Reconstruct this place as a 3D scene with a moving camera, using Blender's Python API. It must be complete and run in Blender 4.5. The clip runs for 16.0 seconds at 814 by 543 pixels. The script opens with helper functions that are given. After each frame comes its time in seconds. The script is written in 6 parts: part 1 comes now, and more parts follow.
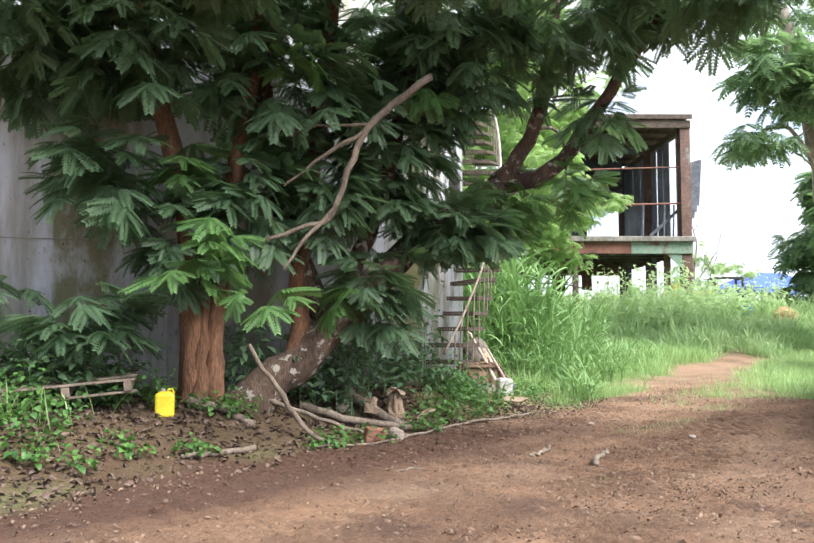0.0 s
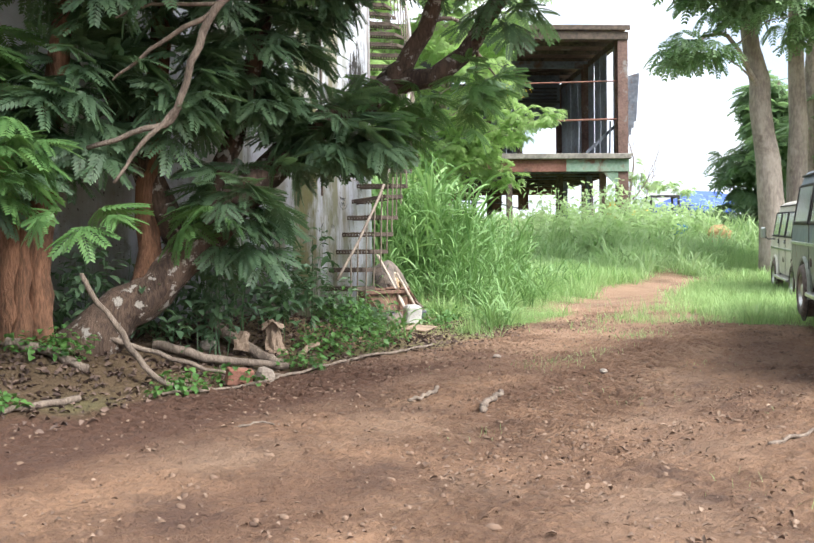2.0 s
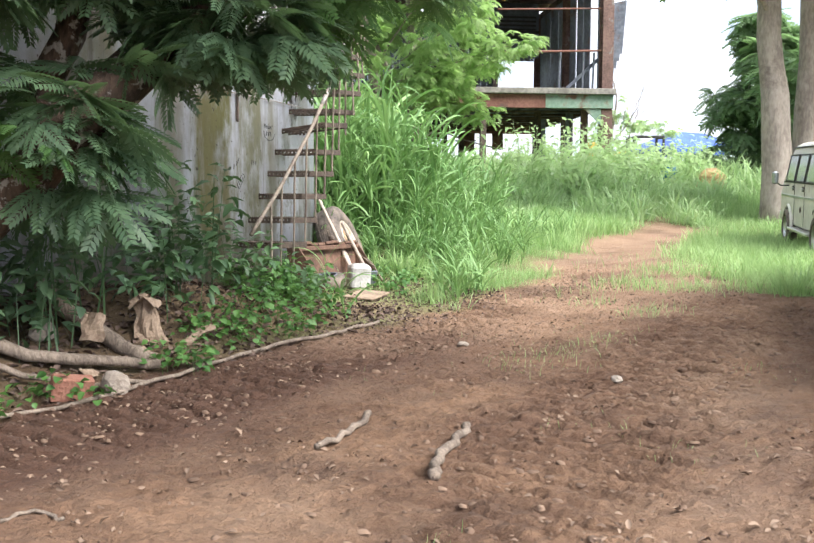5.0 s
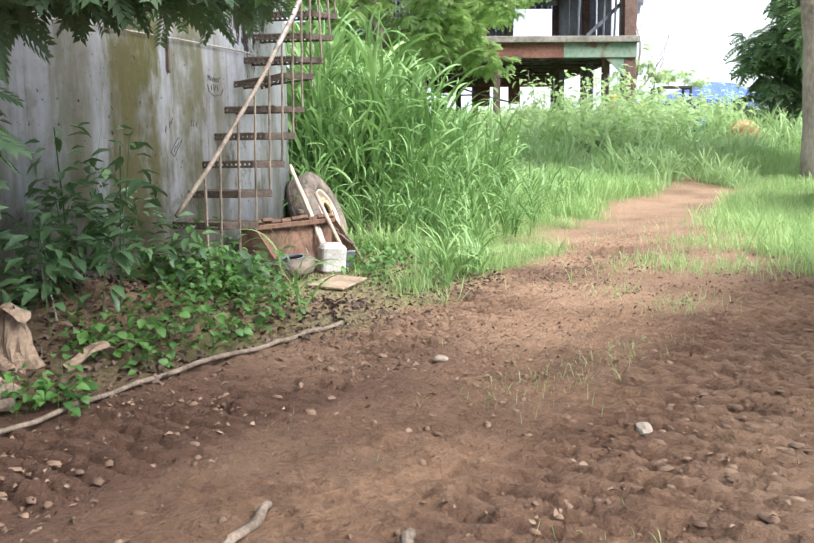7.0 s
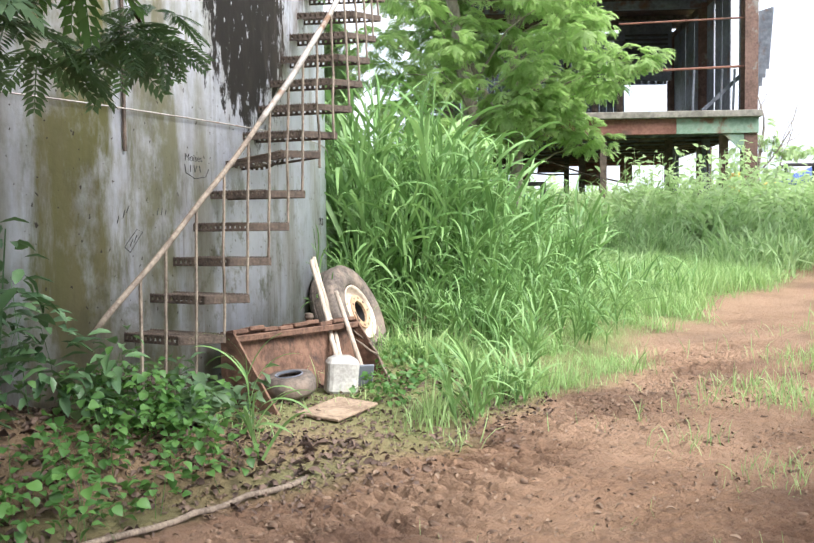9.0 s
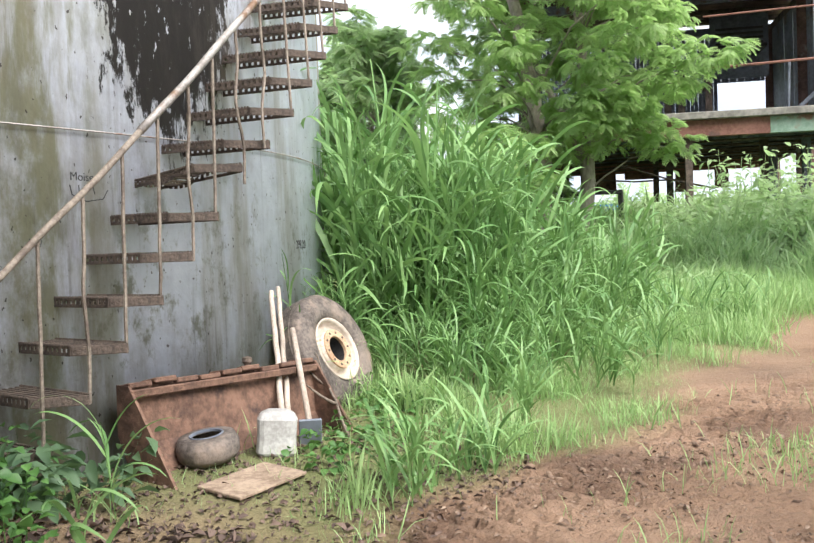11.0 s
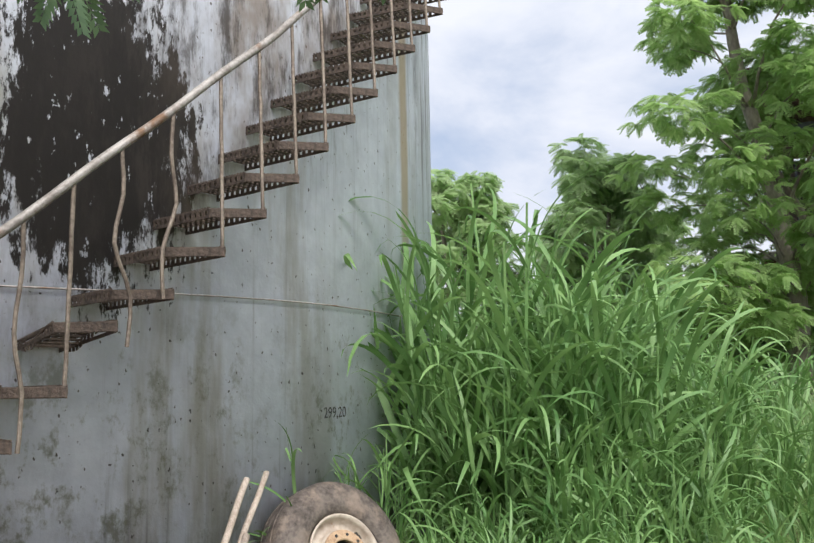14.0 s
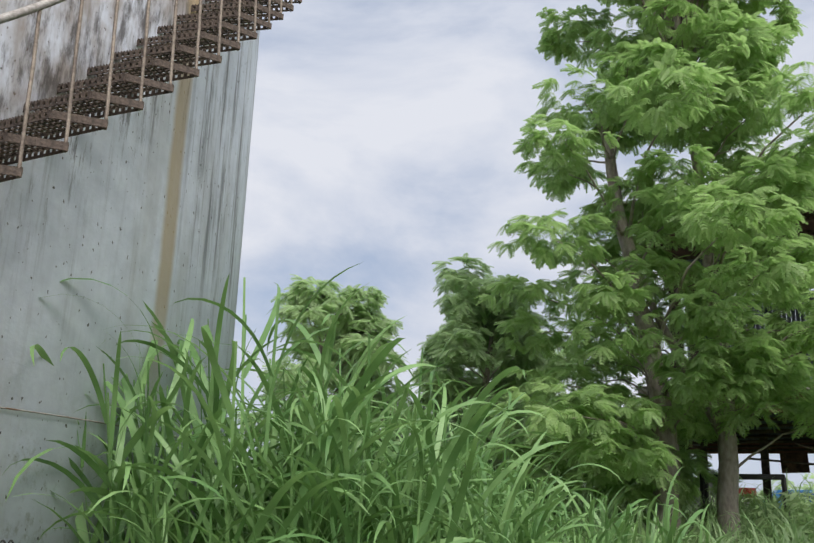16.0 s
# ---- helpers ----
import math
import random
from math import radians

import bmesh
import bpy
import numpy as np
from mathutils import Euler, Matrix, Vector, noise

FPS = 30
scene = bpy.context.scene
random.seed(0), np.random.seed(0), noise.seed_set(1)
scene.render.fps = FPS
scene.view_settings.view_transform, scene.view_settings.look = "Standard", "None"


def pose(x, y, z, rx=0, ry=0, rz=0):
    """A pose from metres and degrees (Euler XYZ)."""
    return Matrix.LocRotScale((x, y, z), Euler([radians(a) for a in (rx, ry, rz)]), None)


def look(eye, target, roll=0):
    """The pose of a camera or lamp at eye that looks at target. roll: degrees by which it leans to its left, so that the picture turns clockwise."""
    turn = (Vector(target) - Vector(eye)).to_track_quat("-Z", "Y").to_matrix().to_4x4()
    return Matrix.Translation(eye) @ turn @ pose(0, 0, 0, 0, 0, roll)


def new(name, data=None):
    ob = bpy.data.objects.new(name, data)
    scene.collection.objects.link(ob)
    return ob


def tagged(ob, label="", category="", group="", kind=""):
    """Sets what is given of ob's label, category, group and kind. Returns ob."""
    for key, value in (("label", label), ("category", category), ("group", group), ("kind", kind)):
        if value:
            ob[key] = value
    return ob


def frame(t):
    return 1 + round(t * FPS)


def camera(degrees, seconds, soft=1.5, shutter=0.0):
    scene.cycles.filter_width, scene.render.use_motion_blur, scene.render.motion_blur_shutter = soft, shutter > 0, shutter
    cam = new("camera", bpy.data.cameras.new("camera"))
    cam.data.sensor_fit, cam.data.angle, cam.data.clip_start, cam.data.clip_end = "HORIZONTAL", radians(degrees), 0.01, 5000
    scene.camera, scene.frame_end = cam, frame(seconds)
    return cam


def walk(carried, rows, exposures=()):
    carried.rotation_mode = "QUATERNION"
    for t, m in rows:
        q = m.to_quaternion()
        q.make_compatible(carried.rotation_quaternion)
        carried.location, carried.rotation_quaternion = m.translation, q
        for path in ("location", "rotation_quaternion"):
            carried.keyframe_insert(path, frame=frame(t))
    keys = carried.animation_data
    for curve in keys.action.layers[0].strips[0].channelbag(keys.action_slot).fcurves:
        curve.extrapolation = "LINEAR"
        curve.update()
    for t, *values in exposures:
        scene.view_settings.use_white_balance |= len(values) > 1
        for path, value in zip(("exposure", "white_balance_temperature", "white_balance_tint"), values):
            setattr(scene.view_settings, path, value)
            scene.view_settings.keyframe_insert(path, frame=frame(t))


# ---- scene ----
cam = camera(50.4, 16.0)
METRES, EYE, TILT, LEAN, TURN = 14.3, 1.5, 0.0, 0.0, 0.0
ROWS = [
    (0.0, 0.0, 0.0, 0.0, -0.0, 4.16, -0.04),
    (0.5, 0.0117, 0.0236, -0.0003, 1.83, 1.26, 0.72),
    (1.0, 0.0184, 0.0491, -0.0013, -0.83, -0.27, 0.64),
    (1.5, 0.031, 0.0734, 0.0002, -2.03, -0.4, 0.85),
    (2.0, 0.0507, 0.0962, 0.0009, -3.54, -1.0, 0.65),
    (2.5, 0.0615, 0.1247, 0.0018, -6.4, -2.1, 0.77),
    (3.0, 0.075, 0.1544, 0.0004, -4.88, -3.25, 0.59),
    (5.5, 0.0902, 0.3158, 0.0086, -5.42, -4.99, -0.17),
    (6.0, 0.1009, 0.3458, 0.0109, -4.05, -4.64, 0.73),
    (6.5, 0.1069, 0.3763, 0.0116, -3.81, -6.41, 0.9),
    (7.0, 0.123, 0.4014, 0.0114, -4.02, -7.79, 0.76),
    (7.5, 0.139, 0.4293, 0.0122, -3.97, -8.61, -0.0),
    (8.0, 0.1505, 0.4619, 0.0169, -2.51, -7.0, -0.05),
    (8.5, 0.1697, 0.491, 0.0191, 2.36, -4.97, 0.72),
    (9.0, 0.1831, 0.5205, 0.0194, 3.94, -2.56, 0.56),
    (11.5, 0.2637, 0.6497, 0.0249, 11.52, -1.34, 2.08),
    (12.0, 0.2744, 0.6824, 0.0259, 9.33, -0.44, 2.46),
    (12.5, 0.2906, 0.7118, 0.028, 13.64, 1.76, 2.54),
    (13.0, 0.305, 0.7397, 0.0313, 19.49, 3.78, 1.83),
    (13.5, 0.3204, 0.7672, 0.0369, 23.31, 4.3, 1.59),
    (14.0, 0.3397, 0.7877, 0.0393, 30.08, 7.85, 0.89),
    (14.5, 0.3453, 0.8121, 0.0405, 32.42, 13.55, -0.27),
    (15.0, 0.3533, 0.8388, 0.0432, 30.4, 14.76, -0.61),
    (15.5, 0.3736, 0.8687, 0.0446, 27.77, 14.12, -1.71),
    (16.0, 0.3834, 0.9004, 0.0461, 24.4, 15.78, -1.7),
]
EXPO = [(0.0, 1.25), (3.0, 1.2), (5.5, 1.3), (9.0, 1.25), (11.5, 0.95), (12.0, 0.75), (12.5, 0.42), (13.0, 0.38), (14.0, 0.3), (14.5, 0.18), (16.0, 0.0)]
walk(cam, [(t, pose(0, 0, EYE, TILT, LEAN, TURN) @ pose(METRES * x, METRES * y, METRES * z, 90 + pitch, roll, yaw)) for t, x, y, z, yaw, pitch, roll in ROWS], EXPO)

# ---- world and sun ----
world = bpy.data.worlds.new("overcast_sky")
scene.world = world
world.use_nodes = True
wt = world.node_tree
wt.nodes.clear()
w_out = wt.nodes.new("ShaderNodeOutputWorld")
w_sky = wt.nodes.new("ShaderNodeTexSky")
w_sky.sky_type, w_sky.sun_disc = "NISHITA", False
w_sky.sun_elevation, w_sky.sun_rotation = radians(58), radians(140)
w_clear = wt.nodes.new("ShaderNodeBackground")
w_clear.inputs["Strength"].default_value = 0.13
w_cloud = wt.nodes.new("ShaderNodeBackground")
w_cloud.inputs["Strength"].default_value = 0.8
w_co = wt.nodes.new("ShaderNodeTexCoord")
w_map = wt.nodes.new("ShaderNodeMapping")
w_map.inputs["Scale"].default_value = (1.0, 1.0, 2.2)
w_n1 = wt.nodes.new("ShaderNodeTexNoise")
w_n1.inputs["Scale"].default_value, w_n1.inputs["Detail"].default_value, w_n1.inputs["Roughness"].default_value = 2.6, 7, 0.55
w_n1.inputs["Distortion"].default_value = 0.4
w_ramp = wt.nodes.new("ShaderNodeValToRGB")
w_ramp.color_ramp.elements[0].position, w_ramp.color_ramp.elements[0].color = 0.36, (0.58, 0.67, 0.86, 1)
w_ramp.color_ramp.elements[1].position, w_ramp.color_ramp.elements[1].color = 0.60, (0.95, 0.98, 1.07, 1)
w_cov = wt.nodes.new("ShaderNodeMapRange")
w_cov.inputs["From Min"].default_value, w_cov.inputs["From Max"].default_value = 0.25, 0.5
w_cov.inputs["To Min"].default_value, w_cov.inputs["To Max"].default_value = 0.6, 1.0
w_mix = wt.nodes.new("ShaderNodeMixShader")
for a, b in ((w_co.outputs["Generated"], w_map.inputs["Vector"]), (w_map.outputs["Vector"], w_n1.inputs["Vector"]),
             (w_n1.outputs["Fac"], w_ramp.inputs["Fac"]), (w_n1.outputs["Fac"], w_cov.inputs["Value"]),
             (w_ramp.outputs["Color"], w_cloud.inputs["Color"]), (w_sky.outputs["Color"], w_clear.inputs["Color"]),
             (w_cov.outputs["Result"], w_mix.inputs["Fac"]), (w_clear.outputs["Background"], w_mix.inputs[1]),
             (w_cloud.outputs["Background"], w_mix.inputs[2]), (w_mix.outputs["Shader"], w_out.inputs["Surface"])):
    wt.links.new(a, b)
sun = new("sun", bpy.data.lights.new("sun", "SUN"))
sun.data.energy, sun.data.angle, sun.data.color = 4.2, radians(40), (1.0, 0.97, 0.93)
sun.matrix_basis = look((7.5, -5.5, 10), (0, 0, 0))


# ---- materials ----
def material(name, dark, light, scale=4.0, rough=0.8, bump=0.3, metal=0.0, fine=8.0, stretch=(1, 1, 1), stain=None, stain_at=(0.55, 0.7),
             stain_scale=1.2, island=0.0, piece=0.0, leaf=0.0, stain_stretch=(1, 1, 1)):
    """Two colours mixed by coarse and fine noise, stains of a third one, fine relief."""
    m = bpy.data.materials.new(name)
    m.use_nodes = True
    nt = m.node_tree
    bs = nt.nodes["Principled BSDF"]
    out = nt.nodes["Material Output"]
    co = nt.nodes.new("ShaderNodeTexCoord").outputs["Object"]

    def noise_at(s, detail, st, rough_=0.6):
        mp = nt.nodes.new("ShaderNodeMapping")
        mp.inputs["Scale"].default_value = st
        nt.links.new(co, mp.inputs["Vector"])
        n = nt.nodes.new("ShaderNodeTexNoise")
        n.inputs["Scale"].default_value, n.inputs["Detail"].default_value, n.inputs["Roughness"].default_value = s, detail, rough_
        nt.links.new(mp.outputs["Vector"], n.inputs["Vector"])
        return n.outputs["Fac"]

    def maths(op, a, b):
        n = nt.nodes.new("ShaderNodeMath")
        n.operation = op
        for i, v in enumerate((a, b)):
            if isinstance(v, (int, float)):
                n.inputs[i].default_value = v
            else:
                nt.links.new(v, n.inputs[i])
        return n.outputs[0]

    def blend(fac, a, b):
        n = nt.nodes.new("ShaderNodeMix")
        n.data_type = "RGBA"
        for sock, v in ((n.inputs[0], fac), (n.inputs[6], a), (n.inputs[7], b)):
            if isinstance(v, (int, float)):
                sock.default_value = v
            elif isinstance(v, tuple):
                sock.default_value = (*v, 1)
            else:
                nt.links.new(v, sock)
        return n.outputs[2]

    def ramp(v, lo, hi):
        n = nt.nodes.new("ShaderNodeMapRange")
        n.interpolation_type = "SMOOTHSTEP"
        n.inputs["From Min"].default_value, n.inputs["From Max"].default_value = lo, hi
        nt.links.new(v, n.inputs["Value"])
        return n.outputs["Result"]

    coarse, grain = noise_at(scale, 4, stretch), noise_at(scale * fine, 5, stretch)
    fac = ramp(maths("ADD", maths("MULTIPLY", coarse, 0.6), maths("MULTIPLY", grain, 0.4)), 0.34, 0.66)
    if island:
        g = nt.nodes.new("ShaderNodeNewGeometry").outputs["Random Per Island"]
        fac = maths("ADD", maths("MULTIPLY", fac, 1 - island), maths("MULTIPLY", g, island))
    if piece:
        g = nt.nodes.new("ShaderNodeObjectInfo").outputs["Random"]
        fac = maths("ADD", maths("MULTIPLY", fac, 1 - piece), maths("MULTIPLY", g, piece))
    col = blend(fac, dark, light)
    if stain:
        col = blend(ramp(noise_at(stain_scale, 6, stain_stretch, 0.65), *stain_at), col, stain)
    nt.links.new(col, bs.inputs["Base Color"])
    bs.inputs["Roughness"].default_value, bs.inputs["Metallic"].default_value = rough, metal
    if bump:
        bp = nt.nodes.new("ShaderNodeBump")
        bp.inputs["Strength"].default_value, bp.inputs["Distance"].default_value = bump, 0.02
        nt.links.new(grain, bp.inputs["Height"])
        nt.links.new(bp.outputs["Normal"], bs.inputs["Normal"])
    if leaf:
        tr = nt.nodes.new("ShaderNodeBsdfTranslucent")
        nt.links.new(blend(0.3, col, (0.26, 0.44, 0.10)), tr.inputs["Color"])
        mx = nt.nodes.new("ShaderNodeMixShader")
        mx.inputs["Fac"].default_value = leaf
        nt.links.new(bs.outputs["BSDF"], mx.inputs[1])
        nt.links.new(tr.outputs["BSDF"], mx.inputs[2])
        nt.links.new(mx.outputs["Shader"], out.inputs["Surface"])
    return m


RUST = material("rusty_steel", (0.045, 0.035, 0.030), (0.15, 0.112, 0.088), 6, 0.85, 0.5, 0.15, stain=(0.02, 0.014, 0.012))
RUST_RED = material("red_rust_paint", (0.14, 0.055, 0.04), (0.25, 0.12, 0.09), 1.5, 0.8, 0.3, stain=(0.10, 0.06, 0.05))
RUST_BROWN = material("brown_rust_plate", (0.075, 0.04, 0.028), (0.205, 0.115, 0.078), 3, 0.85, 0.6, 0.1, stain=(0.05, 0.03, 0.025), stain_scale=4)
RUST_DARK = material("dark_rusty_paint", (0.085, 0.05, 0.042), (0.19, 0.115, 0.095), 1.5, 0.85, 0.3, stain=(0.22, 0.20, 0.19), stain_at=(0.58, 0.66))
STEEL_GREEN = material("faded_green_paint", (0.15, 0.24, 0.18), (0.28, 0.37, 0.30), 1.2, 0.7, 0.2, stain=(0.16, 0.08, 0.05), stain_at=(0.5, 0.62))
STEEL_GREY = material("weathered_grey_steel", (0.085, 0.095, 0.12), (0.19, 0.21, 0.25), 1.0, 0.8, 0.2, stain=(0.12, 0.07, 0.05))
GALV = material("weathered_galvanised_pipe", (0.21, 0.185, 0.165), (0.40, 0.375, 0.35), 5, 0.6, 0.3, 0.3, stain=(0.16, 0.09, 0.05), stain_scale=3)
CONCRETE = material("stained_concrete", (0.15, 0.14, 0.125), (0.30, 0.28, 0.25), 1.0, 0.9, 0.4, stain=(0.1, 0.09, 0.08))
ROD = material("weathered_steel_rod", (0.13, 0.10, 0.08), (0.30, 0.25, 0.20), 6, 0.7, 0.3, 0.2)
BARK = material("brown_bark", (0.035, 0.022, 0.016), (0.13, 0.085, 0.06), 5, 0.95, 1.0, stretch=(1, 1, 0.3), stain=(0.34, 0.31, 0.27), stain_at=(0.56, 0.61), stain_scale=8)
BARK_RED = material("reddish_bark", (0.09, 0.045, 0.025), (0.26, 0.13, 0.075), 6, 0.95, 1.0, stretch=(1, 1, 0.25))
BARK_GREY = material("grey_smooth_bark", (0.22, 0.18, 0.155), (0.42, 0.36, 0.31), 2, 0.9, 0.5, stretch=(1, 1, 0.4), stain=(0.15, 0.12, 0.1))
DEADWOOD = material("bleached_dead_wood", (0.10, 0.075, 0.058), (0.26, 0.205, 0.16), 8, 0.9, 0.8, stretch=(1, 1, 0.3))
LITTER = material("dry_leaf_litter", (0.04, 0.024, 0.020), (0.17, 0.115, 0.088), 3, 0.9, 0.2, island=0.8)
LEAF_DARK = material("dark_green_leaflets", (0.058, 0.112, 0.062), (0.14, 0.225, 0.118), 0.8, 0.5, 0, island=0.5, leaf=0.36)
LEAF_FRESH = material("fresh_green_leaflets", (0.06, 0.145, 0.045), (0.15, 0.28, 0.09), 0.8, 0.5, 0, island=0.5, leaf=0.38)
# raised above real foliage: bright haze over the tall tree put into the colour
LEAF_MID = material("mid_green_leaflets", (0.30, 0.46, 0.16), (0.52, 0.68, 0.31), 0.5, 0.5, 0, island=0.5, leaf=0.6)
# darker leaf copy: the shade of backlit roadside trees put into the colour
LEAF_ROAD = material("backlit_green_leaflets", (0.13, 0.23, 0.11), (0.27, 0.39, 0.21), 0.5, 0.5, 0, island=0.5, leaf=0.5)
# distance haze is put into this leaf colour, far paler than real leaves
LEAF_FAR = material("haze_tinted_leaflets", (0.42, 0.56, 0.29), (0.60, 0.73, 0.44), 0.5, 0.6, 0, island=0.5, leaf=0.62)
WEED = material("weed_leaves", (0.038, 0.115, 0.028), (0.125, 0.265, 0.065), 1.5, 0.5, 0, island=0.7, leaf=0.35)
SHRUB = material("glossy_shrub_leaves", (0.045, 0.10, 0.05), (0.13, 0.235, 0.10), 1.5, 0.4, 0, island=0.6, leaf=0.2)
CANE = material("tall_grass_blades", (0.075, 0.185, 0.05), (0.28, 0.45, 0.17), 0.9, 0.5, 0, island=0.65, leaf=0.33)
# both grass colours carry painted haze, paler than real blades
GRASS = material("meadow_grass_blades", (0.22, 0.37, 0.13), (0.50, 0.66, 0.31), 0.4, 0.6, 0, island=0.6, leaf=0.45)
TALL = material("pale_tall_grass_blades", (0.25, 0.40, 0.17), (0.52, 0.66, 0.36), 0.4, 0.6, 0, island=0.6, leaf=0.45)
DRYGRASS = material("dry_straw", (0.14, 0.11, 0.055), (0.32, 0.27, 0.15), 2, 0.8, 0, island=0.7)
FLOWER = material("yellow_flowers", (0.55, 0.38, 0.02), (0.75, 0.55, 0.05), 3, 0.6, 0, island=0.4, leaf=0.2)
RUBBER = material("dusty_tyre_rubber", (0.05, 0.04, 0.035), (0.17, 0.14, 0.12), 4, 0.85, 0.4, stain=(0.26, 0.20, 0.16), stain_at=(0.5, 0.7), stain_scale=3)
RIM = material("flaking_cream_rim_paint", (0.36, 0.29, 0.235), (0.57, 0.50, 0.42), 3, 0.55, 0.2, stain=(0.30, 0.15, 0.07), stain_at=(0.57, 0.66), stain_scale=7)
HUB = material("rusty_ochre_hub", (0.30, 0.17, 0.10), (0.52, 0.37, 0.24), 8, 0.8, 0.3)
YELLOW = material("yellow_plastic", (0.66, 0.50, 0.02), (0.80, 0.66, 0.05), 6, 0.45, 0.05)
WHITE = material("dirty_white_plastic", (0.29, 0.28, 0.265), (0.48, 0.47, 0.45), 5, 0.55, 0.1, stain=(0.32, 0.27, 0.2), stain_at=(0.55, 0.75), stain_scale=6)
CARD = material("weathered_cardboard", (0.17, 0.115, 0.08), (0.36, 0.27, 0.195), 4, 0.9, 0.3)
BRICK = material("broken_red_brick", (0.19, 0.075, 0.05), (0.31, 0.15, 0.105), 6, 0.9, 0.6)
STONE = material("pale_rubble_stone", (0.19, 0.15, 0.12), (0.36, 0.31, 0.26), 5, 0.9, 0.6, piece=0.3)
BLACK = material("black_steel_and_shade", (0.012, 0.012, 0.013), (0.04, 0.038, 0.036), 5, 0.6, 0.1)
BLUE = material("blue_tarpaulin", (0.03, 0.07, 0.33), (0.06, 0.14, 0.50), 1.5, 0.5, 0.2)
BLUE_BARREL = material("blue_plastic_barrel", (0.03, 0.16, 0.42), (0.05, 0.25, 0.55), 3, 0.45, 0.1)
LAVENDER = material("pale_lavender_sheet", (0.36, 0.36, 0.46), (0.52, 0.52, 0.62), 1.5, 0.6, 0.1)
MACHINE = material("machine_yellow_paint", (0.62, 0.32, 0.02), (0.78, 0.48, 0.04), 3, 0.5, 0.1, stain=(0.2, 0.12, 0.06))
RED_PAINT = material("red_paint", (0.45, 0.05, 0.03), (0.62, 0.10, 0.06), 3, 0.5, 0.1)
TAN_SOIL = material("tan_spoil_heap", (0.40, 0.26, 0.13), (0.62, 0.44, 0.25), 2, 0.95, 0.8)
VAN_GREY = material("faded_blue_green_van_paint", (0.12, 0.155, 0.20), (0.20, 0.25, 0.305), 1.2, 0.4, 0.05, stain=(0.20, 0.21, 0.17), stain_scale=2.5)
VAN_LOWER = material("faded_sage_van_paint", (0.17, 0.20, 0.17), (0.27, 0.30, 0.25), 1.2, 0.5, 0.05, stain=(0.17, 0.11, 0.07), stain_at=(0.58, 0.7), stain_scale=3)
VAN_CREAM = material("chalky_cream_van_paint", (0.52, 0.49, 0.43), (0.70, 0.67, 0.60), 1.5, 0.5, 0.05, stain=(0.28, 0.15, 0.08), stain_at=(0.62, 0.7), stain_scale=3)
CHROME = material("dull_chrome", (0.45, 0.45, 0.45), (0.65, 0.65, 0.65), 5, 0.3, 0.05, 0.9)
INK = material("black_marker", (0.03, 0.03, 0.03), (0.06, 0.06, 0.06), 5, 0.8, 0)
BRANCH_GREEN = material("green_stem", (0.06, 0.10, 0.03), (0.14, 0.17, 0.06), 5, 0.7, 0.2)

GLASS = bpy.data.materials.new("dusty_window_glass")
GLASS.use_nodes = True
_g = GLASS.node_tree.nodes["Principled BSDF"]
_g.inputs["Base Color"].default_value = (0.55, 0.6, 0.6, 1)
_g.inputs["Roughness"].default_value, _g.inputs["Transmission Weight"].default_value, _g.inputs["IOR"].default_value = 0.12, 0.75, 1.45

# ---- the plan ----
TANK_X, TANK_Y, TANK_R, TANK_H = -6.45, 16.47, 7.5, 13.0


def smooth(a, b, v):
    v = np.clip((np.asarray(v, float) - a) / (b - a), 0, 1)
    return v * v * (3 - 2 * v)


EDGE_Y = [-40, 0, 6.0, 8.8, 12.1, 14.0, 16.5, 19.5, 22.5, 25.0, 60]
EDGE_X = [-30, -6.5, -2.8, -1.0, 1.5, 3.1, 4.3, 5.7, 8.0, 9.4, 9.6]
RIGHT_Y = [-40, 9.0, 11.5, 13.5, 16.0, 19.0, 22.0, 26.0, 60]
RIGHT_X = [60, 40, 6.5, 5.9, 6.3, 7.5, 9.4, 9.5, 9.0]


def wave(x, y, f, k):
    """Cheap smooth noise of about +-1."""
    return (np.sin(f * x + 1.7 * k) * np.cos(f * 1.13 * y + 2.3 * k) + 0.6 * np.sin(f * 1.9 * (x * 0.8 + y * 0.6) + 3.1 * k)
            + 0.4 * np.sin(f * 3.7 * (x * 0.5 - y * 0.87) + 0.9 * k)) / 1.6


def bank_s(x, y):
    return (x + 0.96) * -0.815 + (y - 8.76) * 0.58


def height(x, y):
    x, y = np.asarray(x, float), np.asarray(y, float)
    z = 0.27 + 0.009 * np.clip(y, -10, 18) + 0.045 * np.clip(x - 2.6, 0, 4)
    z = z + 1.55 * smooth(18, 38, y) + 0.3 * smooth(38, 70, y)
    s = bank_s(x, y)
    z = z + (0.42 * smooth(-0.1, 1.3, s) + 0.15 * smooth(1.2, 3.0, s)) * (1 - 0.8 * smooth(11.9, 13.4, y)) * (1 - smooth(20, 30, y))
    return z + 0.012 * wave(x, y, 1.3, 1) + 0.006 * wave(x, y, 4.1, 2)


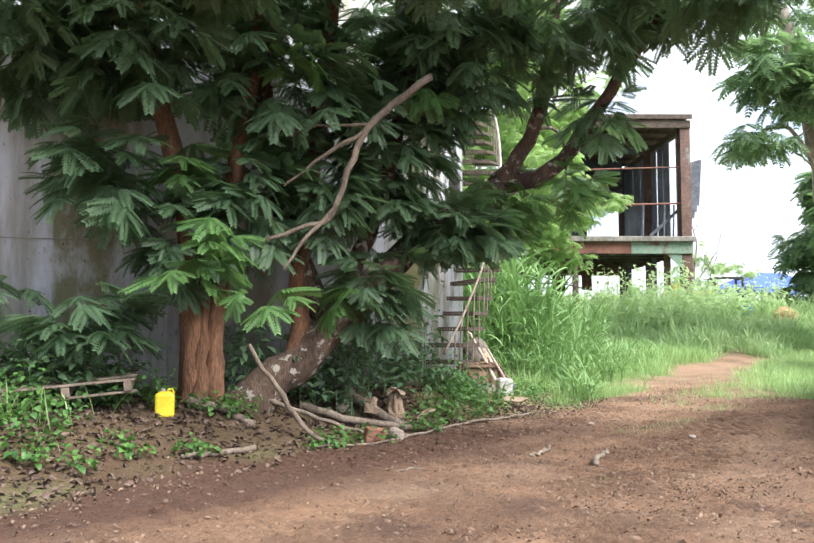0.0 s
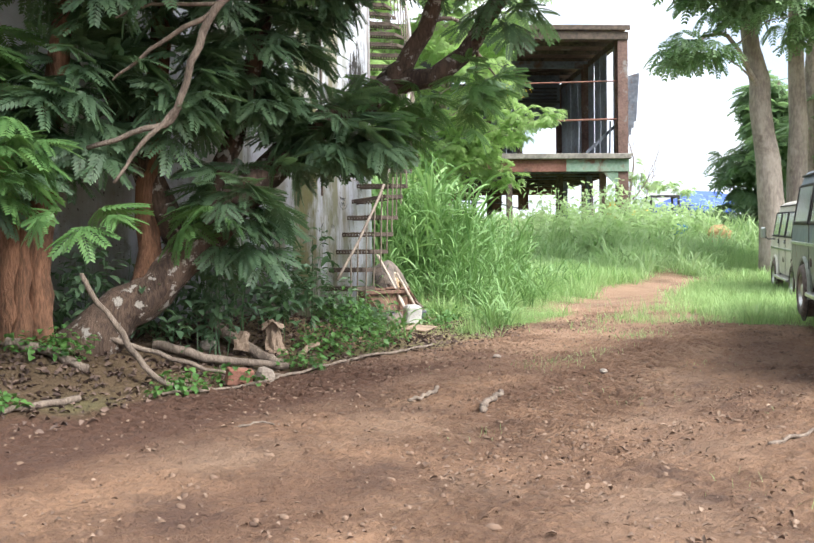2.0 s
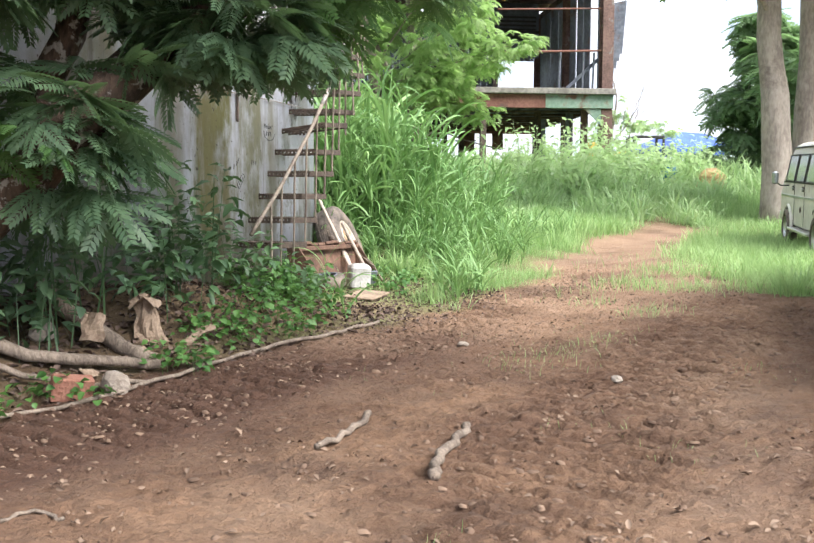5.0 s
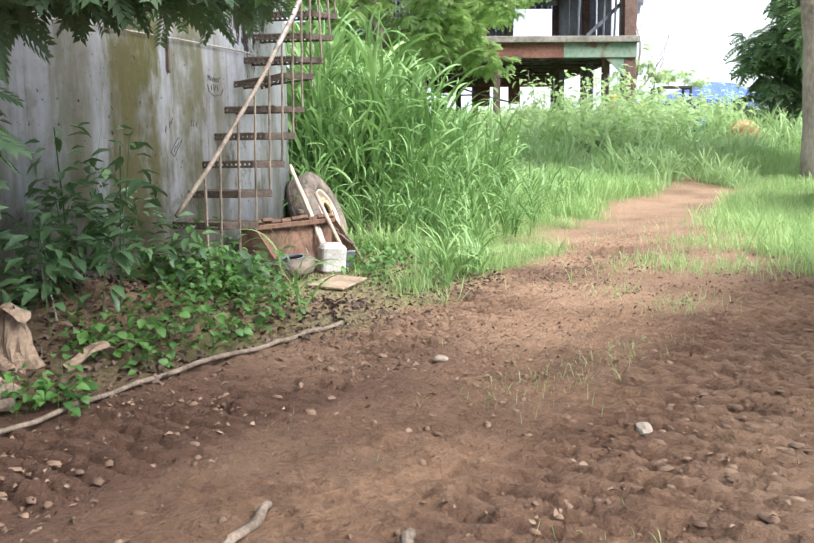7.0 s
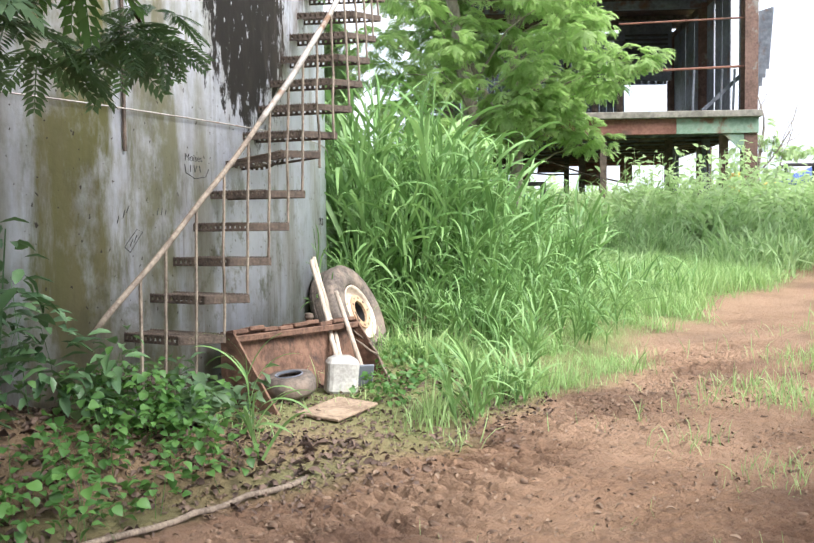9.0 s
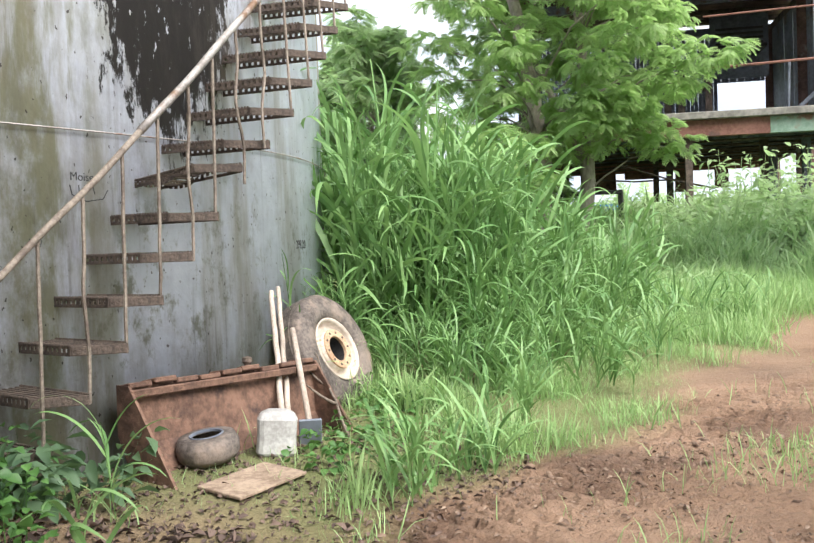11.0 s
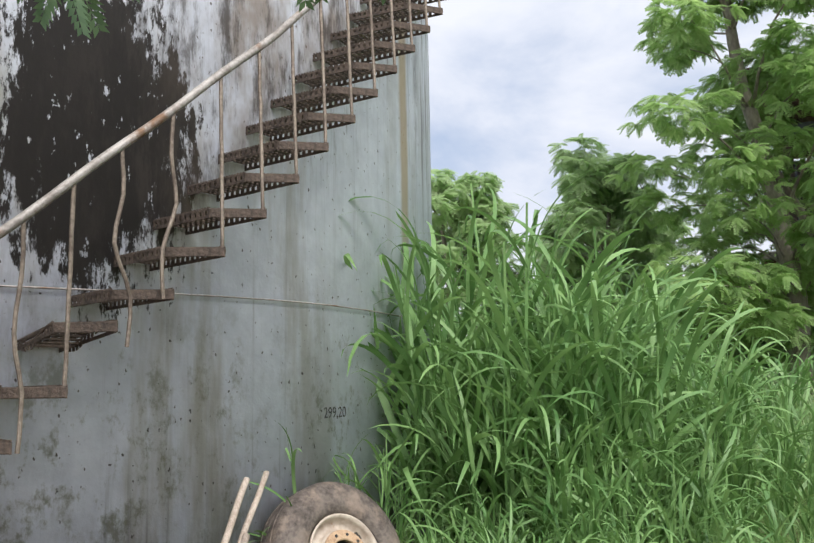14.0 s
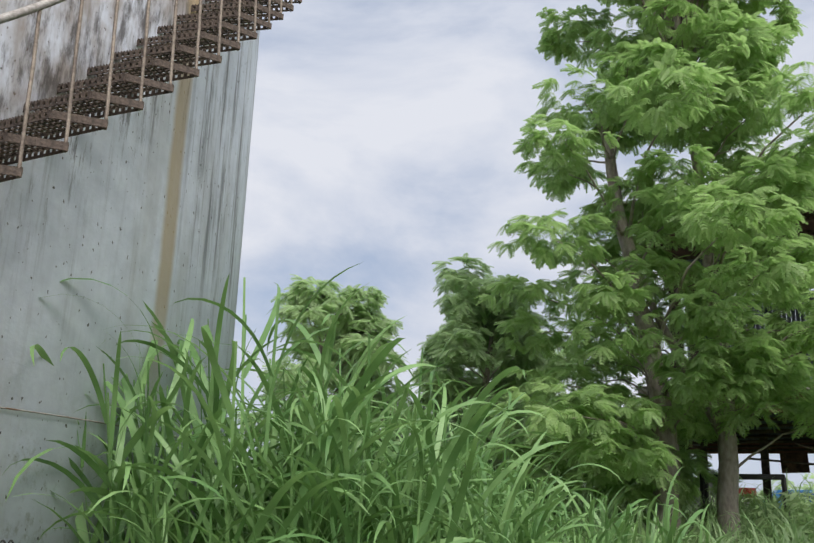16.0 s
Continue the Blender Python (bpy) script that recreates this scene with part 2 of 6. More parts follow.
def grassy(x, y):
    """1 where grass grows, 0 on the bare track."""
    x, y = np.asarray(x, float), np.asarray(y, float)
    left = np.interp(y, EDGE_Y, EDGE_X)
    right = np.interp(y, RIGHT_Y, RIGHT_X)
    w = 0.35 * wave(x, y, 1.1, 4) + 0.2 * wave(x, y, 3.3, 5)
    g = np.maximum(smooth(-0.35, 0.5, left - x + w), smooth(-0.2, 0.6, x - right + w))
    return np.maximum(g, smooth(24, 27, y + w))


def ground_z(x, y):
    return float(height(x, y))


# ---- building helpers ----
class Acc:
    """Vertices and faces gathered for one mesh."""

    def __init__(self):
        self.v, self.f = [], []

    def add(self, verts, faces, m=None):
        n = len(self.v)
        self.v += [tuple(m @ Vector(p)) for p in verts] if m is not None else [tuple(p) for p in verts]
        self.f += [tuple(i + n for i in f) for f in faces]
        return self

    def box(self, sx, sy, sz, m=None, bevel=0.0):
        """A box of that size centred on m, its edges cut by bevel."""
        bm = bmesh.new()
        bmesh.ops.create_cube(bm, size=1)
        bmesh.ops.scale(bm, vec=(sx, sy, sz), verts=bm.verts)
        if bevel:
            bmesh.ops.bevel(bm, geom=bm.edges[:], offset=bevel, segments=1, affect="EDGES")
        bm.verts.index_update()
        self.add([v.co[:] for v in bm.verts], [[v.index for v in f.verts] for f in bm.faces], m)
        bm.free()
        return self

    def beam(self, a, b, w, h, bevel=0.004):
        a, b = Vector(a), Vector(b)
        d = b - a
        q = d.to_track_quat("X", "Z").to_matrix().to_4x4()
        return self.box(d.length, w, h, Matrix.Translation((a + b) / 2) @ q, bevel)

    def tube(self, pts, radii, n=8, cap=True, rough=0.0):
        pts = [Vector(p) for p in pts]
        radii = radii if isinstance(radii, (list, tuple)) else [radii] * len(pts)
        rings, side = [], None
        for i, p in enumerate(pts):
            d = (pts[min(i + 1, len(pts) - 1)] - pts[max(i - 1, 0)]).normalized()
            if side is None:
                side = d.orthogonal().normalized()
            side = (side - d * side.dot(d)).normalized()
            up = d.cross(side)
            ring = []
            for k in range(n):
                a = 2 * math.pi * k / n
                r = radii[i] * (1 + rough * noise.noise(Vector((k * 1.3, i * 0.7, radii[0] * 50))))
                ring.append(p + side * (r * math.cos(a)) + up * (r * math.sin(a)))
            rings.append(ring)
        verts = [v for r in rings for v in r]
        faces = [(i * n + k, i * n + (k + 1) % n, (i + 1) * n + (k + 1) % n, (i + 1) * n + k) for i in range(len(pts) - 1) for k in range(n)]
        if cap:
            faces += [tuple(range(n - 1, -1, -1)), tuple((len(pts) - 1) * n + k for k in range(n))]
        return self.add(verts, faces)

    def lathe(self, profile, n=32, m=None, axis="Z", closed=False):
        verts, faces = [], []
        for r, h in profile:
            for k in range(n):
                a = 2 * math.pi * k / n
                verts.append((r * math.cos(a), r * math.sin(a), h))
        rows = len(profile)
        for i in range(rows if closed else rows - 1):
            j = (i + 1) % rows
            faces += [(i * n + k, i * n + (k + 1) % n, j * n + (k + 1) % n, j * n + k) for k in range(n)]
        return self.add(verts, faces, m)


def mesh_of(name, acc, mat, soft=False):
    me = bpy.data.meshes.new(name)
    me.from_pydata(acc.v, [], acc.f)
    me.materials.append(mat)
    if soft:
        me.polygons.foreach_set("use_smooth", [True] * len(me.polygons))
    me.update()
    return me


def thing(name, m, label, category, group="", kind=""):
    ob = new(name)
    ob.matrix_basis = m
    ob.empty_display_size = 0.2
    return tagged(ob, label, category, group, kind)


def part(name, acc, mat, parent, label="", soft=False, world_space=False, m=None):
    """One mesh object under a thing or a part. acc: an Acc in the parent's axes, or a mesh to share."""
    ob = new(name, acc if isinstance(acc, bpy.types.Mesh) else mesh_of(name, acc, mat, soft))
    ob.parent = parent
    if world_space:
        chain = parent.matrix_basis if parent.parent is None else parent.parent.matrix_basis @ parent.matrix_basis
        ob.matrix_parent_inverse = chain.inverted()
    if m is not None:
        ob.matrix_basis = m
    return tagged(ob, label)


def solid(name, acc, mat, label, category, group="", kind="", soft=False, m=None):
    ob = new(name, mesh_of(name, acc, mat, soft))
    if m is not None:
        ob.matrix_basis = m
    return tagged(ob, label, category, group, kind)


def quick_mesh(name, verts, quads, mat, soft=False):
    """A large mesh of quads from arrays."""
    me = bpy.data.meshes.new(name)
    nv, nf = len(verts), len(quads)
    me.vertices.add(nv)
    me.vertices.foreach_set("co", np.asarray(verts, np.float32).ravel())
    me.loops.add(nf * 4)
    me.loops.foreach_set("vertex_index", np.asarray(quads, np.int32).ravel())
    me.polygons.add(nf)
    me.polygons.foreach_set("loop_start", np.arange(0, nf * 4, 4, dtype=np.int32))
    if soft:
        me.polygons.foreach_set("use_smooth", np.ones(nf, bool))
    me.materials.append(mat)
    me.update(calc_edges=True)
    return me


def scatter(template, frames):
    """Copies of a template (verts, quads) at many 3x4 poses, as two arrays."""
    tv, tq = np.asarray(template[0], float), np.asarray(template[1], int)
    fr = np.asarray(frames, float)
    v = np.einsum("nij,kj->nki", fr[:, :, :3], tv) + fr[:, None, :, 3]
    q = tq[None] + (np.arange(len(fr)) * len(tv))[:, None, None]
    return v.reshape(-1, 3), q.reshape(-1, 4)


def frames_of(places, heading, tilt, roll, size):
    """3x4 poses: turned by heading about z, dipped by tilt, rolled, scaled (all arrays, radians)."""
    ch, sh, ct, st, cr, sr = np.cos(heading), np.sin(heading), np.cos(tilt), np.sin(tilt), np.cos(roll), np.sin(roll)
    x = np.stack([ch * ct, sh * ct, st], -1)
    y0, z0 = np.stack([-sh, ch, 0 * ch], -1), np.stack([-ch * st, -sh * st, ct], -1)
    y, z = y0 * cr[:, None] + z0 * sr[:, None], z0 * cr[:, None] - y0 * sr[:, None]
    return np.concatenate([np.stack([x, y, z], -1) * np.asarray(size)[:, None, None], np.asarray(places)[:, :, None]], -1)


def joined(sets):
    vs, qs, n = [], [], 0
    for v, q in sets:
        vs.append(v)
        qs.append(q + n)
        n += len(v)
    return np.concatenate(vs), np.concatenate(qs)


rng = np.random.default_rng(7)


# ---- leaf shapes ----
def leaflet(x, y, dx, dy, length, width, droop):
    """A leaflet of two quads, folded on its midrib; it starts at (x, y) and points along (dx, dy)."""
    nx, ny = -dy, dx
    pts = [(x, y, 0)]
    for f, w, s in ((0.4, 0.5, 1), (0.4, 0.5, -1)):
        pts.append((x + dx * length * f + nx * width * w * s, y + dy * length * f + ny * width * w * s, 0.08 * width - droop * 0.3))
    pts.append((x + dx * length, y + dy * length, -droop))
    return [pts[0], pts[1], pts[3], pts[2]], [(0, 3, 2, 1)]


def pinnate(pairs=9, length=0.3, leaf_len=0.075, leaf_w=0.026, sag=0.25):
    """A feather leaf along +x with paired leaflets."""
    v, q = [], []
    for i in range(pairs):
        f = 0.12 + 0.88 * i / (pairs - 1)
        ll = leaf_len * (0.55 + 0.45 * math.sin(math.pi * (0.15 + 0.75 * f)))
        for s in (1, -1):
            a = math.radians(68 - 30 * f) * s
            lv, lq = leaflet(f * length, 0, math.cos(a), math.sin(a), ll, leaf_w, ll * 0.25)
            n = len(v)
            v += [(p[0], p[1], p[2] - sag * length * f * f) for p in lv]
            q += [tuple(k + n for k in t) for t in lq]
    n = len(v)
    w = 0.003
    v += [(0, w, 0), (0, -w, 0), (length * 0.55, -w, -sag * length * 0.3), (length * 0.55, w, -sag * length * 0.3)]
    q.append((n, n + 1, n + 2, n + 3))
    v += [(length, w / 2, -sag * length), (length, -w / 2, -sag * length)]
    q.append((n + 3, n + 2, n + 5, n + 4))
    return v, q


def spray(leaves=6, spread=1.0, **kw):
    """A shoot end with several feather leaves fanning out along +x."""
    lv, lq = pinnate(**kw)
    v, q = [], []
    r = random.Random(leaves)
    for i in range(leaves):
        a = spread * (-1 + 2 * i / max(1, leaves - 1)) + r.uniform(-0.15, 0.15)
        m = pose(0.05 * (leaves - abs(2 * i - leaves)) / leaves, 0, 0, r.uniform(-25, 25), r.uniform(-22, 30), math.degrees(a))
        n = len(v)
        v += [tuple(m @ Vector(p)) for p in lv]
        q += [tuple(k + n for k in t) for t in lq]
    return v, q


def broad(length=0.1, width=0.06, fold=0.15):
    """An oval leaf folded on its midrib, its tip bent down."""
    v = [(0, 0, 0), (0.5 * length, 0, 0.02 * length), (length, 0, -0.16 * length)]
    for s in (1, -1):
        v += [(0.18 * length, s * width * 0.36, fold * width * 0.6), (0.5 * length, s * width * 0.5, fold * width), (0.82 * length, s * width * 0.27, fold * width * 0.4 - 0.08 * length)]
    return v, [(0, 1, 4, 3), (1, 2, 5, 4), (0, 6, 7, 1), (1, 7, 8, 2)]


def blade(segs=5, width=0.012, lean=0.5, curl=0.6):
    """A grass blade of unit length that rises along z and bows towards +x."""
    v, q = [], []
    x = z = 0.0
    a = lean * 0.3
    for i in range(segs + 1):
        f = i / segs
        w = width * (1 - f) ** 0.6 * (0.75 + f) if f < 1 else 0.0008
        v += [(x, -w / 2, z), (x, w / 2, z)]
        a += (lean + curl * f * 2.2) / segs
        x += math.sin(a) / segs
        z += math.cos(a) / segs
    for i in range(segs):
        q.append((2 * i, 2 * i + 1, 2 * i + 3, 2 * i + 2))
    return v, q


SPRAY_NEAR = spray(6, 1.15, pairs=10, length=0.30, leaf_len=0.085, leaf_w=0.030, sag=0.2)
SPRAY_MID = spray(6, 1.3, pairs=7, length=0.42, leaf_len=0.15, leaf_w=0.066, sag=0.35)
SPRAY_FAR = spray(5, 1.2, pairs=5, length=0.6, leaf_len=0.26, leaf_w=0.11, sag=0.5)


def clump_frames(clumps, size=1.0, seed=1, shell=0.5):
    """Poses of sprays filling ellipsoids (x, y, z, rx, ry, rz, count), pointing outward and drooping."""
    r = np.random.default_rng(seed)
    out = []
    for cx, cy, cz, rx, ry, rz, n in clumps:
        d = r.normal(size=(n, 3))
        d /= np.linalg.norm(d, axis=1)[:, None]
        rad = shell + (1 - shell) * r.random(n) ** 0.6
        p = np.array([cx, cy, cz]) + d * rad[:, None] * np.array([rx, ry, rz])
        head = np.arctan2(d[:, 1] * ry, d[:, 0] * rx) + r.normal(0, 0.6, n)
        tilt = np.clip(0.5 * d[:, 2] - 0.25, -0.9, 0.5) + r.normal(0, 0.25, n)
        out.append(frames_of(p, head, tilt, r.normal(0, 0.3, n), size * r.uniform(0.7, 1.25, n)))
    return np.concatenate(out)


def limb_path(pts, seed=0, wob=0.04, steps=4):
    """A wobbly smooth path through a few points."""
    pts = [Vector(p) for p in pts]
    r = random.Random(seed)
    out = []
    for i in range(len(pts) - 1):
        a, b, c, d = pts[max(i - 1, 0)], pts[i], pts[i + 1], pts[min(i + 2, len(pts) - 1)]
        for k in range(steps):
            t = k / steps
            p = 0.5 * ((2 * b) + (c - a) * t + (2 * a - 5 * b + 4 * c - d) * t * t + (3 * b - a - 3 * c + d) * t ** 3)
            out.append(p + Vector([r.uniform(-wob, wob) for _ in range(3)]) * (1 if out else 0))
    return out + [pts[-1]]


def taper(n, r0, r1):
    return [r0 + (r1 - r0) * (i / (n - 1)) ** 0.8 for i in range(n)]


# ---- ground ----
def build_ground():
    xs = np.unique(np.round(np.concatenate([np.linspace(-600, -60, 10), np.linspace(-50, -12, 14), np.linspace(-10, -4, 16), np.arange(-3.6, 6.6, 0.042),
                                            np.linspace(7, 16, 24), np.linspace(18, 60, 16), np.linspace(90, 600, 9)]), 3))
    ys = np.unique(np.round(np.concatenate([np.linspace(-600, -60, 9), np.linspace(-50, -6, 14), np.linspace(-5, 1.8, 18), np.arange(2.0, 4.0, 0.05), np.arange(4.02, 13.0, 0.026), np.arange(13.03, 17.5, 0.05),
                                            np.linspace(17.7, 40, 60), np.linspace(43, 90, 16), np.linspace(120, 900, 10)]), 3))
    gx, gy = np.meshgrid(xs, ys)
    z = height(gx, gy)
    g = grassy(gx, gy)
    # tractor tracks: two lanes of cross ridges along the way
    near = smooth(1.0, 3.0, gy) * (1 - smooth(15.5, 18, gy)) * (1 - g)
    s = bank_s(gx, gy)
    along = gx * 0.58 + gy * 0.815
    furrow_shade = 0 * z
    for c, w in ((-0.62, 0.5), (-3.2, 0.62)):
        bend = 0.12 * np.sin(along * 0.5 + c)
        lane = np.exp(-((s - c - bend) / w) ** 4)
        lug = np.abs(np.sin(along * 21 + 1.0 * np.abs(s - c) + 1.6 * wave(gx, gy, 1.3, 7) + 0.5 * wave(gx, gy, 5, 2)))
        ridge = smooth(0.2, 0.7, lug + 0.3 * wave(gx, gy, 11, 5) + 0.2 * wave(gx, gy, 27, 6))
        fade = np.clip(0.85 + 0.5 * wave(gx, gy, 0.8, int(9 + c)), 0.2, 1) * smooth(6.0, 8.5, gy)
        z = z + near * lane * ((0.085 * (ridge - 0.7) + 0.014 * wave(gx, gy, 31, 9)) * fade - 0.01)
        # mask of the ridge valleys, whose shade is put into the colour
        furrow_shade = np.maximum(furrow_shade, near * lane * fade * (1 - ridge))
    r = np.random.default_rng(3)
    churn_shade = near * np.clip(sum(np.exp(-((s - c) / 0.5) ** 4) for c in (-0.75, -2.9, -4.2)) * (0.5 + 0.7 * wave(gx, gy, 0.9, 5)), 0, 1)
    z = z + near * (0.0085 * r.normal(size=z.shape) + 0.026 * wave(gx, gy, 13, 3) * np.clip(wave(gx, gy, 1.9, 4) + 0.4, 0, 1)) + (s > 0) * near * 0.008 * r.normal(size=z.shape)
    n = len(xs)
    idx = np.arange(len(ys) * n).reshape(len(ys), n)
    quads = np.stack([idx[:-1, :-1], idx[:-1, 1:], idx[1:, 1:], idx[1:, :-1]], -1).reshape(-1, 4)
    m = material("red_earth", (0.10, 0.053, 0.030), (0.27, 0.158, 0.094), 1.1, 0.95, 0.9, fine=22, stain=(0.075, 0.043, 0.030), stain_at=(0.5, 0.75), stain_scale=0.9)
    nt = m.node_tree
    bs = nt.nodes["Principled BSDF"]
    old = bs.inputs["Base Color"].links[0].from_socket
    at = nt.nodes.new("ShaderNodeAttribute")
    at.attribute_name = "cover"
    mx = nt.nodes.new("ShaderNodeMix")
    mx.data_type = "RGBA"
    mx.inputs[7].default_value = (0.17, 0.20, 0.07, 1)
    nt.links.new(at.outputs["Fac"], mx.inputs[0])
    nt.links.new(old, mx.inputs[6])
    nt.links.new(mx.outputs[2], bs.inputs["Base Color"])
    # pale trodden patches and a coarse crumbly relief
    co = nt.nodes.new("ShaderNodeTexCoord").outputs["Object"]
    n1 = nt.nodes.new("ShaderNodeTexNoise")
    n1.inputs["Scale"].default_value, n1.inputs["Detail"].default_value, n1.inputs["Roughness"].default_value = 0.75, 6, 0.6
    n2 = nt.nodes.new("ShaderNodeTexNoise")
    n2.inputs["Scale"].default_value, n2.inputs["Detail"].default_value, n2.inputs["Roughness"].default_value = 15, 8, 0.7
    nt.links.new(co, n1.inputs["Vector"])
    nt.links.new(co, n2.inputs["Vector"])
    mr = nt.nodes.new("ShaderNodeMapRange")
    mr.inputs["From Min"].default_value, mr.inputs["From Max"].default_value, mr.inputs["To Max"].default_value = 0.5, 0.66, 0.6
    nt.links.new(n1.outputs["Fac"], mr.inputs["Value"])
    pale = nt.nodes.new("ShaderNodeMix")
    pale.data_type = "RGBA"
    pale.inputs[7].default_value = (0.29, 0.19, 0.125, 1)
    nt.links.new(mr.outputs["Result"], pale.inputs[0])
    nt.links.new(old, pale.inputs[6])
    at2 = nt.nodes.new("ShaderNodeAttribute")
    at2.attribute_name = "churn_shade"
    # one dark colour for moist churned soil and for painted shade
    moist_shade = nt.nodes.new("ShaderNodeMix")
    moist_shade.data_type = "RGBA"
    moist_shade.inputs[7].default_value = (0.088, 0.043, 0.026, 1)
    nt.links.new(at2.outputs["Fac"], moist_shade.inputs[0])
    nt.links.new(pale.outputs[2], moist_shade.inputs[6])
    at3 = nt.nodes.new("ShaderNodeAttribute")
    at3.attribute_name = "dry"
    dust = nt.nodes.new("ShaderNodeMix")
    dust.data_type = "RGBA"
    dust.inputs[7].default_value = (0.36, 0.23, 0.15, 1)
    nt.links.new(at3.outputs["Fac"], dust.inputs[0])
    nt.links.new(moist_shade.outputs[2], dust.inputs[6])
    nt.links.new(dust.outputs[2], mx.inputs[6])
    fine = nt.nodes["Bump"]
    coarse = nt.nodes.new("ShaderNodeBump")
    coarse.inputs["Strength"].default_value, coarse.inputs["Distance"].default_value = 0.9, 0.07
    nt.links.new(n2.outputs["Fac"], coarse.inputs["Height"])
    nt.links.new(coarse.outputs["Normal"], fine.inputs["Normal"])
    me = quick_mesh("ground", np.stack([gx, gy, z], -1).reshape(-1, 3), quads, m, True)
    layer = me.attributes.new("cover", "FLOAT", "POINT")
    lane_layer = me.attributes.new("churn_shade", "FLOAT", "POINT")
    # churned soil in the lanes plus painted shade in the furrows
    churn_shade = np.clip(0.7 * churn_shade + 0.8 * furrow_shade, 0, 1)
    # tree shade painted in, together with damp dark soil, along the foot of the bank
    churn_shade = np.clip(churn_shade + 0.95 * smooth(-2.3, -0.7, s + 0.35 * wave(gx, gy, 1.2, 31)) * (1 - smooth(10.8, 13.0, gy)) * smooth(2.0, 5.5, gy), 0, 1)
    lane_layer.data.foreach_set("value", churn_shade.ravel().astype(np.float32))
    dry = (0.25 + 0.75 * smooth(-0.6, 0.6, wave(gx, gy, 2.3, 40))) * smooth(10.0, 13.0, gy + 0.6 * wave(gx, gy, 0.9, 41)) * 0.75
    me.attributes.new("dry", "FLOAT", "POINT").data.foreach_set("value", dry.ravel().astype(np.float32))
    under = g * (1 - 0.85 * smooth(-0.2, 0.4, s) * (1 - smooth(12.5, 14, gy)))
    layer.data.foreach_set("value", (under * 0.85).ravel().astype(np.float32))
    tagged(new("ground", me), "red earth track with tractor ruts and grassy verges", "ground", kind="structure")


build_ground()


# ---- the tank ----
def tank_material():
    m = material("stained_white_tank_wall", (0.57, 0.60, 0.68), (0.74, 0.775, 0.865), 0.5, 0.75, 0.25, fine=12)
    nt = m.node_tree
    bs = nt.nodes["Principled BSDF"]
    col = bs.inputs["Base Color"].links[0].from_socket
    co = nt.nodes.new("ShaderNodeTexCoord").outputs["Object"]
    sep = nt.nodes.new("ShaderNodeSeparateXYZ")
    nt.links.new(co, sep.inputs[0])

    def op(kind, *a):
        n = nt.nodes.new("ShaderNodeMath")
        n.operation = kind
        for i, v in enumerate(a):
            if isinstance(v, (int, float)):
                n.inputs[i].default_value = v
            else:
                nt.links.new(v, n.inputs[i])
        return n.outputs[0]

    def rng_(v, lo, hi, a=0.0, b=1.0):
        n = nt.nodes.new("ShaderNodeMapRange")
        n.interpolation_type = "SMOOTHSTEP"
        for k, x in (("From Min", lo), ("From Max", hi), ("To Min", a), ("To Max", b)):
            n.inputs[k].default_value = x
        nt.links.new(v, n.inputs["Value"])
        return n.outputs["Result"]

    arc = op("MULTIPLY", op("ARCTAN2", sep.outputs[1], sep.outputs[0]), TANK_R)
    z = sep.outputs[2]
    uv = nt.nodes.new("ShaderNodeCombineXYZ")
    nt.links.new(arc, uv.inputs[0])
    nt.links.new(z, uv.inputs[1])

    def noise_(sx, sy, scale, detail=5, rough=0.6, off=0.0):
        mp = nt.nodes.new("ShaderNodeMapping")
        mp.inputs["Scale"].default_value = (sx, sy, 1)
        mp.inputs["Location"].default_value = (off, off, off)
        nt.links.new(uv.outputs[0], mp.inputs["Vector"])
        n = nt.nodes.new("ShaderNodeTexNoise")
        n.inputs["Scale"].default_value, n.inputs["Detail"].default_value, n.inputs["Roughness"].default_value = scale, detail, rough
        nt.links.new(mp.outputs["Vector"], n.inputs["Vector"])
        return n.outputs["Fac"]

    def lay(fac, under, colour):
        n = nt.nodes.new("ShaderNodeMix")
        n.data_type = "RGBA"
        nt.links.new(fac, n.inputs[0])
        nt.links.new(under, n.inputs[6])
        n.inputs[7].default_value = (*colour, 1)
        return n.outputs[2]

    # green-yellow algae in broad hanging bands
    ragged = op("MULTIPLY", op("ADD", noise_(3.0, 0.5, 1.2, 6, 0.7, 3.0), -0.5), 1.1)
    for centre, half, amount in ((-3.78, 0.30, 0.95), (-3.05, 0.18, 0.8), (-2.55, 0.10, 0.5), (-4.5, 0.12, 0.6), (-8.85, 0.34, 0.85), (-5.3, 0.4, 0.6), (-6.9, 0.3, 0.5)):
        away = op("ADD", op("ABSOLUTE", op("ADD", arc, -centre)), ragged)
        band = op("MULTIPLY", rng_(away, half + 0.14, half - 0.10), rng_(noise_(2.5, 1.2, 1.5, 6, 0.7, centre), 0.32, 0.55, 0.3, 1.0))
        col = lay(op("MULTIPLY", band, amount), col, (0.175, 0.17, 0.045))
    # soft dull green and brown veil on the lower wall beside the stair
    veil = op("MULTIPLY", rng_(noise_(1.6, 0.22, 1.3, 5, 0.65, 9.0), 0.45, 0.68), rng_(arc, 1.2, -1.0, 0.25, 0.65))
    col = lay(veil, col, (0.24, 0.21, 0.13))
